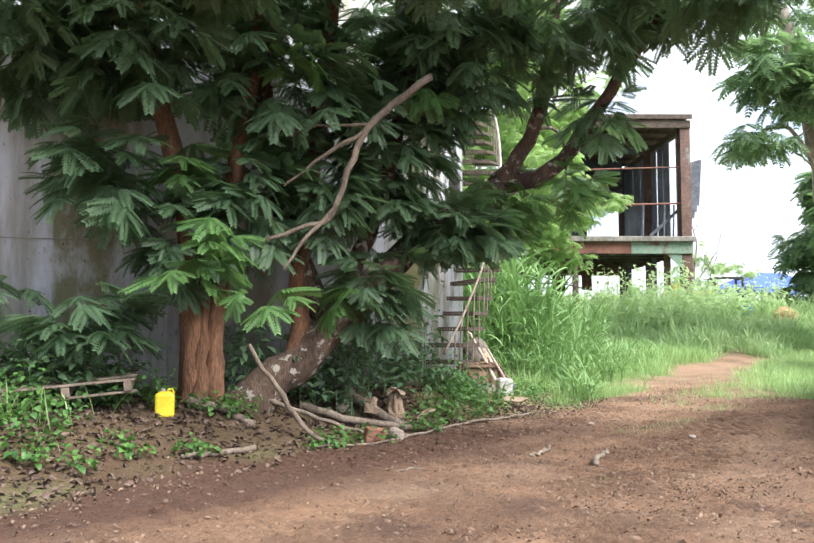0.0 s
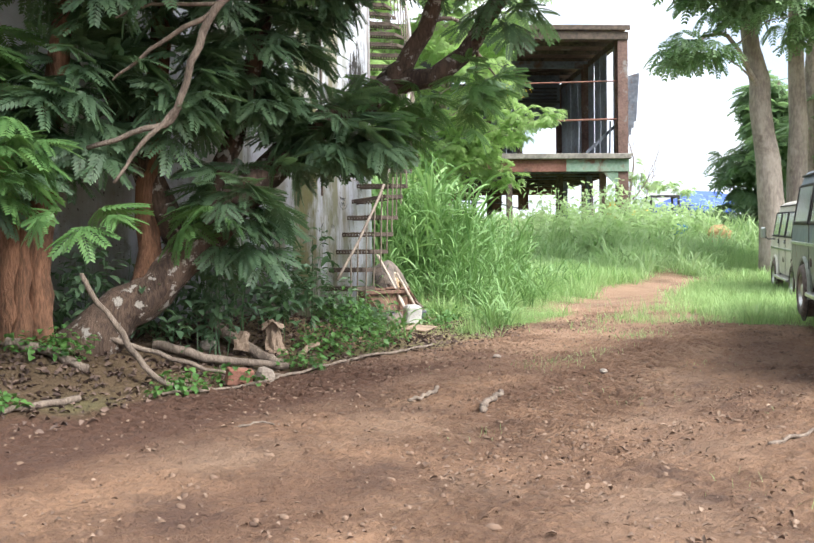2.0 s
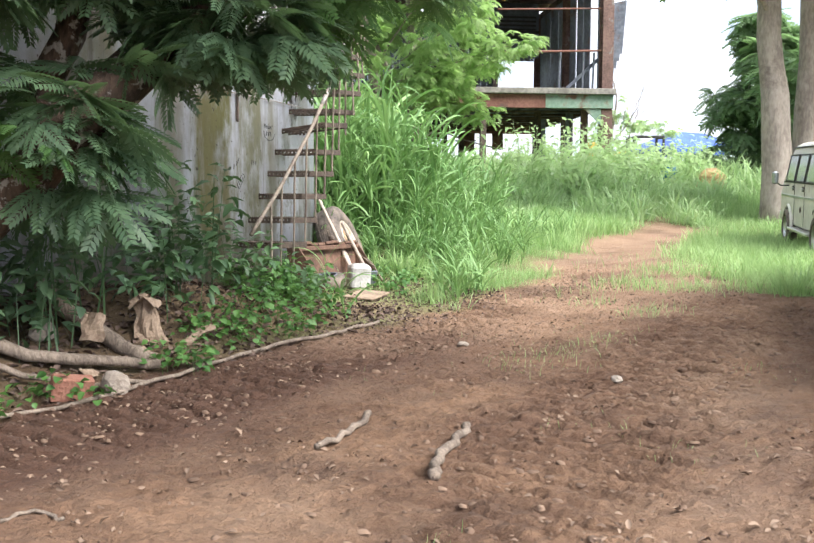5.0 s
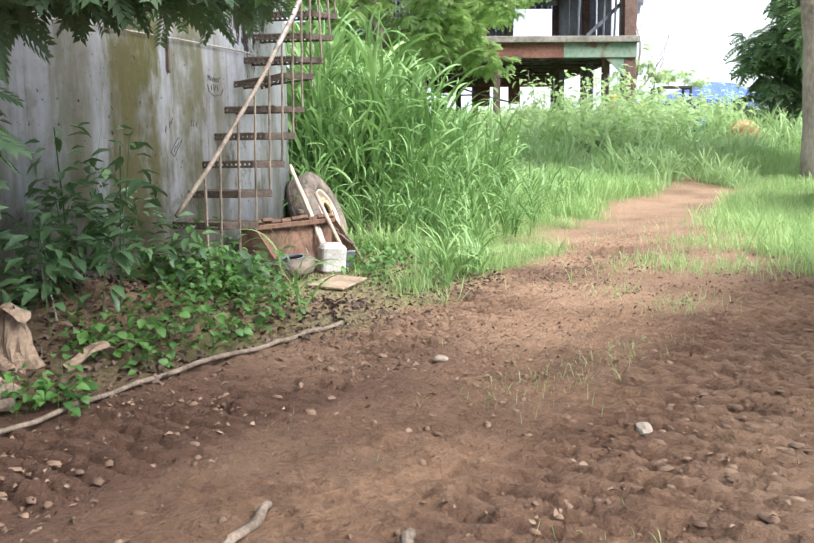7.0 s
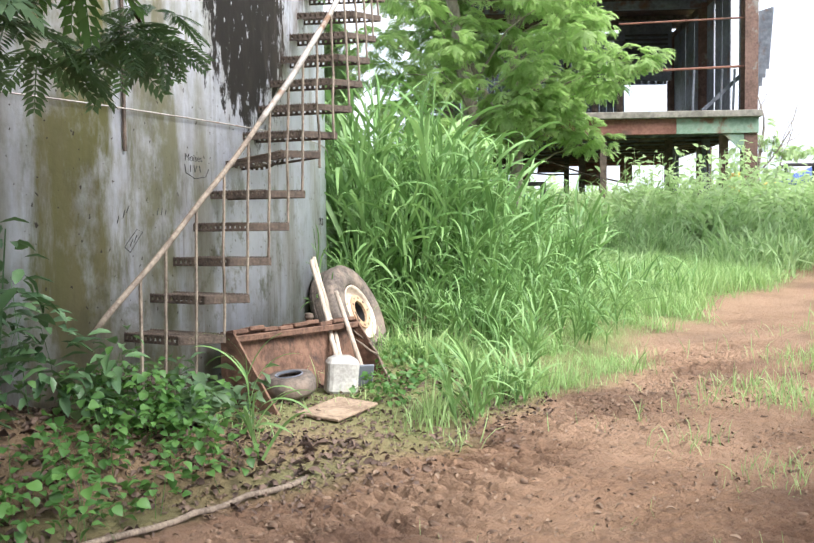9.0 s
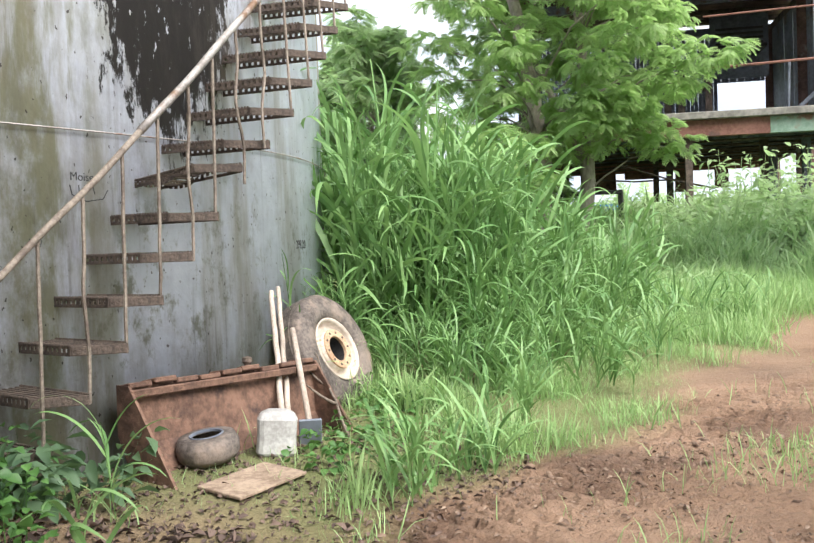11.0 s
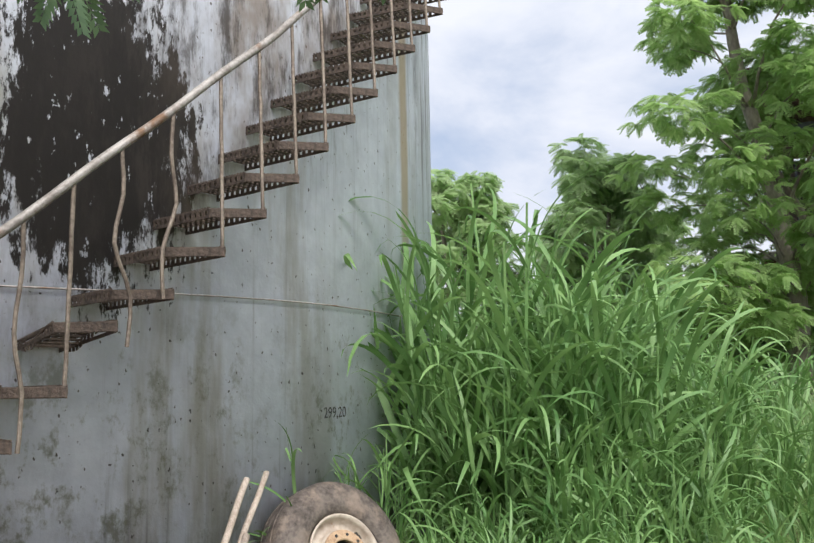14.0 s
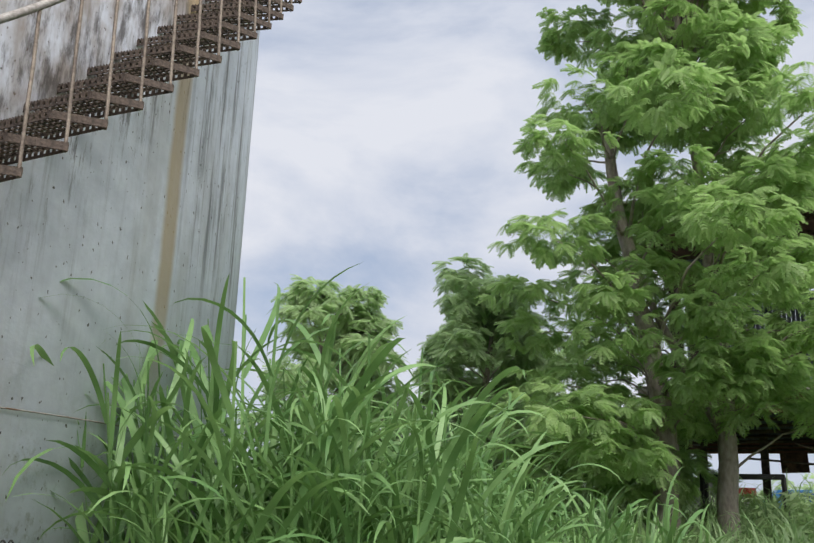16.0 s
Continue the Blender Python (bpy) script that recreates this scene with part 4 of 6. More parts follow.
    for side in (-1, 1):
        for y in (-1.25 * long, 1.35 * long):
            arch = Acc()
            ring = [(0.40 * math.cos(a), 0.40 * math.sin(a)) for a in np.linspace(-0.2, math.pi + 0.2, 15)]
            arch.tube([(side * (half + 0.005), y + c, wheels_r + s) for c, s in ring], 0.035, 6)
            part("wheel_arch", arch, lower, v)
            # flat black disc on the body for the shaded hollow round the wheel
            part("wheel_well", Acc().lathe([(0.001, 0), (0.385, 0), (0.385, 0.01)], 24, pose(side * (half + 0.012), y, wheels_r, 0, 90 * side, 0)), BLACK, v)
            mm = pose(side * (half - 0.02), y, wheels_r, 0, 90 * side, 0)
            t = part("tyre", Acc().lathe([(0.2, -0.1), (0.30, -0.1), (wheels_r, -0.07), (wheels_r, 0.05), (0.30, 0.08), (0.2, 0.075)], 28, mm, closed=True), RUBBER, v, soft=True)
            part("rim", Acc().lathe([(0.001, 0.05), (0.07, 0.06), (0.10, 0.03), (0.17, 0.03), (0.2, 0.07), (0.205, 0.05)], 24, mm), CHROME, t, "dull steel rim")
    for x in (-0.6, 0.6):
        part("headlight", Acc().lathe([(0.001, 0.03), (0.07, 0.02), (0.09, 0)], 16, pose(x, -L / 2 - 0.0, 0.8, 90, 0, 0)), GLASS, v)
        part("tail_light", Acc().box(0.1, 0.03, 0.3, pose(x * 1.15, L / 2 + 0.01, 0.8), 0.01), RED_PAINT, v)
    return v


# axis of the parked vans, nose towards the camera for the first
v1 = Vector((6.8 - 0.334 * 0.6, 10.6 - 0.943 * 0.6, 0))
van("parked_van", pose(v1.x, v1.y, ground_z(v1.x, v1.y) + 0.10, 2, 0, -19.5), VAN_GREY, VAN_LOWER, "old blue-green van with dusty windows parked on the track verge", 1.27)
van("cream_van", pose(10.25, 18.2, ground_z(10.25, 18.2) + 0.05, -2, 0, 160.5) @ Matrix.Scale(-1, 4, (1, 0, 0)), VAN_CREAM, VAN_CREAM, "rusting cream van parked behind another van, nose away")


# ---- the big tree by the tank ----
def big_tree():
    base = (-1.75, 9.45)
    gz = ground_z(*base)
    t = thing("leaning_tree", pose(*base, gz), "large leaning tree with lichen-spotted bark and feathery leaves", "tree")
    limbs = [
        ([(-1.85, 9.4, gz - 0.15), (-1.5, 9.5, 0.95), (-1.02, 9.65, 1.35), (-0.5, 9.85, 1.95), (0.3, 10.2, 2.75), (1.15, 10.5, 3.3)], 0.27, 0.13, BARK, "trunk"),
        ([(1.1, 10.6, 3.33), (1.5, 10.6, 3.9), (1.75, 10.5, 4.8), (1.9, 10.2, 6.2)], 0.12, 0.06, BARK, "limb"),
        ([(1.12, 10.6, 3.34), (1.75, 10.5, 3.5), (2.3, 10.3, 4.2), (2.9, 10.0, 5.2), (3.6, 9.6, 6.2)], 0.12, 0.05, BARK, "limb"),
        # unseen limb, added to carry leaves that shade the track
        ([(3.5, 9.65, 6.1), (4.2, 8.2, 6.7), (4.8, 6.8, 7.1), (5.2, 5.8, 7.3)], 0.06, 0.02, BARK, "limb"),
        ([(-1.2, 9.6, 1.15), (-1.2, 9.7, 2.2), (-1.05, 9.6, 3.6), (-0.8, 9.2, 5.2)], 0.13, 0.07, BARK_RED, "limb"),
        ([(-0.75, 9.95, 1.8), (-0.35, 10.0, 3.0), (0.05, 9.8, 4.4), (0.5, 9.4, 6.0)], 0.12, 0.06, BARK, "limb"),
        ([(-0.9, 9.8, 1.6), (-1.5, 9.6, 3.2), (-1.6, 9.3, 5.0), (-1.2, 8.8, 6.6)], 0.15, 0.08, BARK, "limb"),
    ]
    for i, (pts, r0, r1, mat, nm) in enumerate(limbs):
        path = limb_path(pts, i, 0.025)
        part(nm, Acc().tube(path, taper(len(path), r0, r1), 12, rough=0.25), mat, t, soft=True, world_space=True)
    dead = [([(-1.5, 8.8, 2.45), (-1.0, 8.8, 2.6), (-0.75, 8.8, 2.75), (-0.55, 8.75, 3.3), (-0.3, 8.8, 3.75), (0.25, 8.9, 4.2)], 0.02, 0.042),
            ([(-0.72, 8.8, 2.8), (-1.05, 8.75, 2.45), (-1.25, 8.7, 2.15)], 0.03, 0.012),
            ([(-0.42, 8.78, 3.6), (-0.95, 8.7, 3.25), (-1.25, 8.7, 3.0)], 0.028, 0.01),
            ([(-0.36, 8.78, 3.66), (-0.9, 8.7, 3.62), (-1.2, 8.65, 3.5)], 0.022, 0.008)]
    for i, (pts, r0, r1) in enumerate(dead):
        path = limb_path(pts, 20 + i, 0.015)
        part("dead_branch", Acc().tube(path, taper(len(path), r0, r1), 7), DEADWOOD, t, "bare bleached branch", soft=True, world_space=True)
    dark = [(-0.3, 9.6, 5.2, 1.6, 1.1, 0.9, 130), (-2.6, 8.6, 4.6, 1.3, 1.0, 0.9, 110), (-4.0, 8.2, 4.7, 1.2, 0.9, 0.6, 80), (-1.2, 9.2, 4.2, 1.0, 0.7, 0.7, 70),
            (0.6, 10.0, 4.8, 1.3, 1.0, 0.7, 90), (1.9, 9.6, 5.2, 1.3, 1.2, 0.7, 100), (3.2, 9.0, 5.4, 1.2, 1.2, 0.6, 90), (0.5, 9.9, 2.75, 0.65, 0.35, 0.4, 50),
            (-0.35, 9.7, 2.0, 0.5, 0.35, 0.55, 36), (-1.7, 9.1, 3.0, 0.7, 0.5, 0.7, 60), (-2.4, 8.9, 2.5, 0.6, 0.4, 0.7, 50), (-3.0, 8.6, 3.2, 0.6, 0.4, 0.6, 40),
            (-4.2, 8.5, 1.95, 0.7, 0.4, 0.2, 14), (-3.2, 8.5, 1.7, 0.6, 0.35, 0.4, 30), (0.75, 10.3, 2.7, 0.35, 0.3, 0.2, 8),
            (-1.9, 7.6, 5.2, 1.4, 1.0, 0.6, 80), (0.5, 8.2, 5.6, 1.5, 1.0, 0.6, 90), (-0.9, 9.4, 3.1, 0.5, 0.35, 0.6, 36), (2.5, 10.6, 4.2, 0.5, 0.5, 0.4, 10), (-0.25, 9.75, 3.5, 0.65, 0.4, 0.7, 60), (0.2, 9.9, 4.2, 0.6, 0.4, 0.5, 40),
            # unseen clumps over the track, added to shade the ground
            (4.2, 7.6, 6.9, 1.2, 1.0, 0.5, 40), (5.2, 6.8, 7.2, 1.0, 0.8, 0.5, 26)]
    v, q = scatter(SPRAY_NEAR, clump_frames([(*c[:6], int(c[6] * (1.4 if c[2] > 2.6 else 1.0))) for c in dark], 1.0, 11, 0.2))
    ob = part("crown", quick_mesh("crown", v, q, LEAF_DARK), None, t, "dark green feathery foliage", world_space=True)
    fresh = [(-2.0, 8.0, 2.1, 0.3, 0.2, 0.16, 7), (-1.35, 7.95, 1.85, 0.3, 0.2, 0.1, 5), (-1.75, 8.05, 2.4, 0.35, 0.2, 0.2, 7), (1.2, 10.2, 3.1, 0.4, 0.3, 0.3, 16), (2.0, 10.5, 3.2, 0.4, 0.4, 0.4, 18),
             (-0.5, 9.3, 1.95, 0.4, 0.2, 0.2, 5), (-2.3, 8.7, 3.3, 0.12, 0.2, 0.4, 8), (-1.2, 8.6, 4.3, 0.3, 0.2, 0.15, 6), (0.3, 9.3, 4.2, 0.3, 0.2, 0.15, 6)]
    v, q = scatter(SPRAY_NEAR, clump_frames(fresh, 0.95, 12, 0.2))
    part("young_leaves", quick_mesh("young_leaves", v, q, LEAF_FRESH), None, t, "bright young fronds", world_space=True)
    return t


big_tree()


def stem_tree(name, x, y, stems, crown, leaf, template, label, bark, seed, size=1.0, group=""):
    gz = ground_z(x, y)
    t = thing(name, pose(x, y, gz), label, "tree", group)
    for i, (pts, r0, r1) in enumerate(stems):
        path = limb_path([(x + a, y + b, gz + c - (0.2 if c == 0 else 0)) for a, b, c in pts], seed + i, 0.05)
        part("trunk" if i == 0 or pts[0][2] == 0 else "limb", Acc().tube(path, taper(len(path), r0, r1), 10, rough=0.15), bark, t, soft=True, world_space=True)
    if crown:
        cl = [(x + a, y + b, gz + c, d, e, f, n) for a, b, c, d, e, f, n in crown]
        v, q = scatter(template, clump_frames(cl, size, seed, 0.35))
        part("crown", quick_mesh("crown", v, q, leaf), None, t, world_space=True)
        r = random.Random(seed)
        for cx, cy, cz, rx, ry, rz, n in cl:
            c = Vector((cx, cy, cz - 0.3 * rz))
            roots = []
            for pts, r0, r1 in stems:
                for (p, q) in zip(pts[:-1], pts[1:]):
                    for f in (0.1, 0.35, 0.6, 0.85):
                        k = Vector(p).lerp(Vector(q), f) + Vector((x, y, gz))
                        if gz + 1.0 < k.z < c.z - 0.2:
                            roots.append(k)
            if not roots:
                continue
            root = min(roots, key=lambda k: (k - c).length + 0.8 * abs(c.z - k.z - 0.5 * (k.xy - c.xy).length))
            mid = (root + c) / 2 + Vector((r.uniform(-0.15, 0.15), r.uniform(-0.15, 0.15), 0.12 * (c - root).length))
            path = limb_path([root, mid, c], seed, 0.04)
            part("branch", Acc().tube(path, taper(len(path), 0.016 + 0.008 * (c - root).length, 0.008), 6), bark, t, soft=True, world_space=True)
    return t


def crown_of(h0, h1, width, n, seed, per=60, lop=0.0):
    """Clumps stacked from h0 to h1 in an uneven tapering outline."""
    r = random.Random(seed)
    out = []
    for i in range(n):
        f = (i + r.random()) / n
        w = width * (0.35 + 0.65 * math.sin(math.pi * (0.18 + 0.72 * f)) ** 0.8) * (1 - 0.45 * f)
        a = r.uniform(0, 2 * math.pi)
        d = w * r.uniform(0.35, 1.0)
        s = r.uniform(0.7, 1.25) * width * (0.28 if n < 40 else 0.23)
        out.append((d * math.cos(a) + lop * f, d * math.sin(a), h0 + (h1 - h0) * f, s, s, s * 0.62, per))
    return out


def cone_crown(h0, h1, width, n, seed, per):
    """Tiered flat clumps, widest low down; the side over the track hangs less low."""
    r = random.Random(seed)
    out = []
    for i in range(n):
        f = ((i + r.random()) / n) ** 1.1
        w = width * (1 - 0.55 * f) * (0.8 + 0.2 * math.sin(f * 31)) * (0.6 + 0.4 * min(1, f * 6))
        a = i * 2.4 + r.uniform(-0.5, 0.5)
        d = w * r.uniform(0.15, 1.0) ** 0.75
        s = r.uniform(0.7, 1.2) * (1.15 - 0.4 * f)
        x, z = d * math.cos(a) - 0.3 + 0.1 * f, h0 + (h1 - h0) * f
        if x > -0.9 and z < 2.5 + 0.2 * x:
            x = -1.2 - 2.6 * r.random()
        out.append((x, d * math.sin(a) - 0.3, z, s, s, s * 0.38, per))
    return out


stem_tree("shade_tree", 3.9, 31.6, [([(0, 0, 0), (0.1, 0, 2.5), (0.0, 0.1, 6), (-0.3, 0, 11)], 0.24, 0.08), ([(-1.1, -0.6, 0), (-1.0, -0.6, 2.5), (-1.6, -0.4, 6), (-2.2, 0, 10)], 0.3, 0.1),
          ([(0.1, 0, 2.2), (-0.9, 0.1, 4.2), (-1.6, 0.2, 6)], 0.14, 0.06)],
          cone_crown(1.2, 17.0, 5.2, 165, 5, 40) + [(2.0, -0.3, 2.6, 0.75, 0.5, 0.4, 24), (1.5, -0.2, 3.0, 0.4, 0.4, 0.3, 10)], LEAF_MID, SPRAY_MID,
          "tall feathery tree beside a derelict building", BARK_GREY, 31, 0.64)
stem_tree("young_tree", -2.6, 35.5, [([(0, 0, 0), (0, 0.1, 3), (0.3, 0, 5.5)], 0.16, 0.05)], crown_of(0.6, 6.9, 2.6, 46, 8, 28), LEAF_FAR, SPRAY_MID, "young tree behind tall grass, haze painted into its pale green", BARK_GREY, 41, 0.85, "background trees")
stem_tree("young_tree", -7.2, 34.8, [([(0, 0, 0), (0, 0.1, 3), (-0.3, 0, 5.5)], 0.16, 0.05)], crown_of(0.6, 6.8, 3.0, 46, 9, 28), LEAF_FAR, SPRAY_MID, "young tree behind tall grass, haze painted into its pale green", BARK_GREY, 42, 0.9, "background trees")
stem_tree("young_tree", -4.6, 43.0, [([(0, 0, 0), (0, 0.1, 3), (-0.3, 0, 5.5)], 0.16, 0.05)], crown_of(0.8, 7.6, 3.8, 48, 10, 28), LEAF_FAR, SPRAY_MID, "young tree behind tall grass, haze painted into its pale green", BARK_GREY, 43, 0.95, "background trees")
stem_tree("roadside_tree", 12.0, 24.0, [([(0, 0, 0), (-0.15, 0, 3), (-0.5, 0.1, 6), (-1.3, 0.2, 10)], 0.42, 0.16), ([(0.7, 0.4, 0), (0.9, 0.4, 4), (0.8, 0.4, 10)], 0.36, 0.15),
          ([(1.9, 1.4, 0), (1.8, 1.4, 4), (2.3, 1.4, 10)], 0.38, 0.18), ([(2.2, 0.2, 0), (2.9, 0.2, 4), (3.6, 0.4, 10)], 0.32, 0.15), ([(-0.2, 0, 4.6), (-1.5, -0.6, 6.2), (-2.4, -1.0, 6.0)], 0.08, 0.03)],
          [(-2.6, -1.2, 5.8, 0.9, 0.9, 0.5, 30), (-1.6, -1.2, 7.4, 1.4, 1.2, 0.8, 60), (0.5, -1.6, 7.8, 1.8, 1.2, 0.9, 70), (2.4, -1.4, 7.2, 1.8, 1.2, 0.9, 70), (2.6, 0.4, 4.6, 1.2, 1.0, 0.7, 40),
           (0, -1.5, 6.8, 2.2, 1, 0.9, 80), (-2.2, -1.5, 7.8, 1.4, 1, 0.8, 60), (3, -1.5, 5.4, 1.5, 1, 1, 50), (-0.8, 0, 9.6, 2.4, 2, 1.0, 90), (2.5, 0, 10, 2.6, 2, 1.2, 90), (1.6, 1.8, 3.6, 1.2, 0.9, 0.9, 40)], LEAF_ROAD, SPRAY_MID, "roadside tree with several thick grey trunks", BARK_GREY, 51, 1.1)
stem_tree("background_tree", 17.0, 33.0, [([(0, 0, 0), (0, 0.1, 3), (-0.3, 0, 6)], 0.2, 0.06)], crown_of(0.6, 5.8, 2.8, 30, 13, 24), LEAF_ROAD, SPRAY_MID, "bushy green tree behind the verge", BARK_GREY, 61, 1.3, "background trees")
def bare_sapling(x, y):
    gz = ground_z(x, y)
    t = thing("sapling", pose(x, y, gz), "half-bare sapling with thin grey twigs and sparse leaves", "tree")
    r = random.Random(71)

    def grow(p, d, length, radius, depth):
        q = p + d * length
        path = limb_path([p, p.lerp(q, 0.5) + Vector((r.uniform(-1, 1), r.uniform(-1, 1), 0)) * 0.06 * length, q], r.randrange(999), 0.02, 3)
        part("trunk" if depth == 0 else "twig", Acc().tube(path, taper(len(path), radius, radius * 0.5), 5), BARK_GREY, t, world_space=True)
        if depth < 3:
            for f in (0.35, 0.55, 0.75, 1.0)[depth // 2:]:
                side = Vector((r.uniform(-1, 1), r.uniform(-1, 1), r.uniform(0.2, 1.0))).normalized()
                grow(p.lerp(q, f), (d * 0.6 + side * 0.7).normalized(), length * r.uniform(0.4, 0.6), radius * 0.45, depth + 1)
    grow(Vector((x, y, gz - 0.1)), Vector((0.06, 0, 1)).normalized(), 3.6, 0.09, 0)
    grow(Vector((x + 0.25, y, gz - 0.1)), Vector((0.3, 0.1, 1)).normalized(), 2.6, 0.06, 1)
    cl = [(x + 1.6, y, gz + 2.7, 1.3, 0.6, 0.22, 26), (x + 2.6, y, gz + 2.4, 0.8, 0.5, 0.15, 10), (x + 0.2, y, gz + 3.4, 0.6, 0.5, 0.6, 10), (x + 0.8, y, gz + 2.0, 0.6, 0.4, 0.3, 10)]
    v, q = scatter(SPRAY_MID, clump_frames(cl, 0.7, 71, 0.2))
    part("crown", quick_mesh("crown", v, q, LEAF_FAR), None, t, "sparse leaves with haze in their colour", world_space=True)


bare_sapling(13.9, 42.0)


# ---- tall cane grass by the tank ----
def cane_clump(name, spots, label):
    r = np.random.default_rng(17)
    sets = []
    for (cx, cy, rx, ry, n, hgt) in spots:
        a, d = r.uniform(0, 2 * np.pi, n), np.sqrt(r.random(n))
        px, py = cx + rx * d * np.cos(a), cy + ry * d * np.sin(a)
        hh = hgt * (0.7 + 0.45 * r.random(n)) * (1 - 0.35 * d)
        base = np.stack([px, py, height(px, py) - 0.05], -1)
        lean_dir = np.arctan2(py - cy, px - cx) + r.normal(0, 0.8, n)
        stalk_tilt = 0.1 + 0.22 * d * r.random(n)
        for k in range(9):
            f = 0.12 + 0.1 * k + r.uniform(-0.04, 0.04, n)
            start = base + np.stack([np.cos(lean_dir) * np.sin(stalk_tilt), np.sin(lean_dir) * np.sin(stalk_tilt), np.cos(stalk_tilt)], -1) * (hh * f)[:, None] * 0.82
            head = lean_dir + r.uniform(-2.2, 2.2, n)
            size = (0.8 + 0.6 * r.random(n)) * np.clip(hh / 2.4, 0.45, 1.25) * (1.0 if k < 7 else 0.85)
            kind = BLADES[k % 3]
            fr = frames_of(start, head, r.normal(0, 0.15, n), r.normal(0, 0.35, n), size)
            sets.append(scatter(kind, fr))
        sets.append(scatter(STALK, frames_of(base, lean_dir, -stalk_tilt, np.zeros(n), hh * 0.9)))
    v, q = joined(sets)
    tagged(new(name, quick_mesh(name, v, q, CANE)), label, "grass", kind="stuff")


BLADES = [blade(10, 0.046, 0.6, 1.05), blade(10, 0.040, 0.35, 0.75), blade(10, 0.044, 0.85, 1.35)]
STALK = ([(0, -0.006, 0), (0, 0.006, 0), (0, 0.005, 0.5), (0, -0.005, 0.5), (0, 0.003, 1), (0, -0.003, 1)], [(0, 1, 2, 3), (3, 2, 4, 5)])
EDGE_TUFTS = [(2.68, 13.75, 0.22, 0.22, 9, 0.62), (2.9, 14.1, 0.2, 0.25, 6, 0.5), (3.2, 15.4, 0.3, 0.4, 7, 0.7), (3.6, 16.8, 0.5, 0.6, 14, 0.9), (2.7, 16.4, 0.3, 0.3, 8, 0.8),
              (1.3, 12.6, 0.2, 0.2, 1, 0.7), (1.1, 13.0, 0.2, 0.2, 1, 0.8), (1.2, 16.28, 0.05, 0.06, 3, 1.7), (1.18, 16.02, 0.05, 0.05, 2, 1.4), (4.2, 18.0, 0.6, 0.7, 12, 0.9), (5.2, 20.5, 0.7, 0.8, 14, 0.9)]
cane_clump("tall_grass", [(1.75, 18.3, 0.6, 0.9, 75, 3.7), (2.5, 18.9, 0.8, 1.1, 80, 3.0), (3.0, 17.8, 0.7, 0.8, 60, 1.8), (1.7, 20.5, 0.9, 1.6, 70, 3.6), (3.4, 20.5, 1.2, 1.6, 110, 2.2),
                          (1.35, 17.0, 0.2, 0.3, 14, 1.5), (2.4, 16.9, 0.6, 0.5, 40, 1.0), (1.2, 22.5, 1.4, 1.5, 90, 3.0)], "dense clump of tall arching cane grass beside the tank")
cane_clump("grass_tuft", EDGE_TUFTS, "loose tufts of long-bladed grass along the track edge")


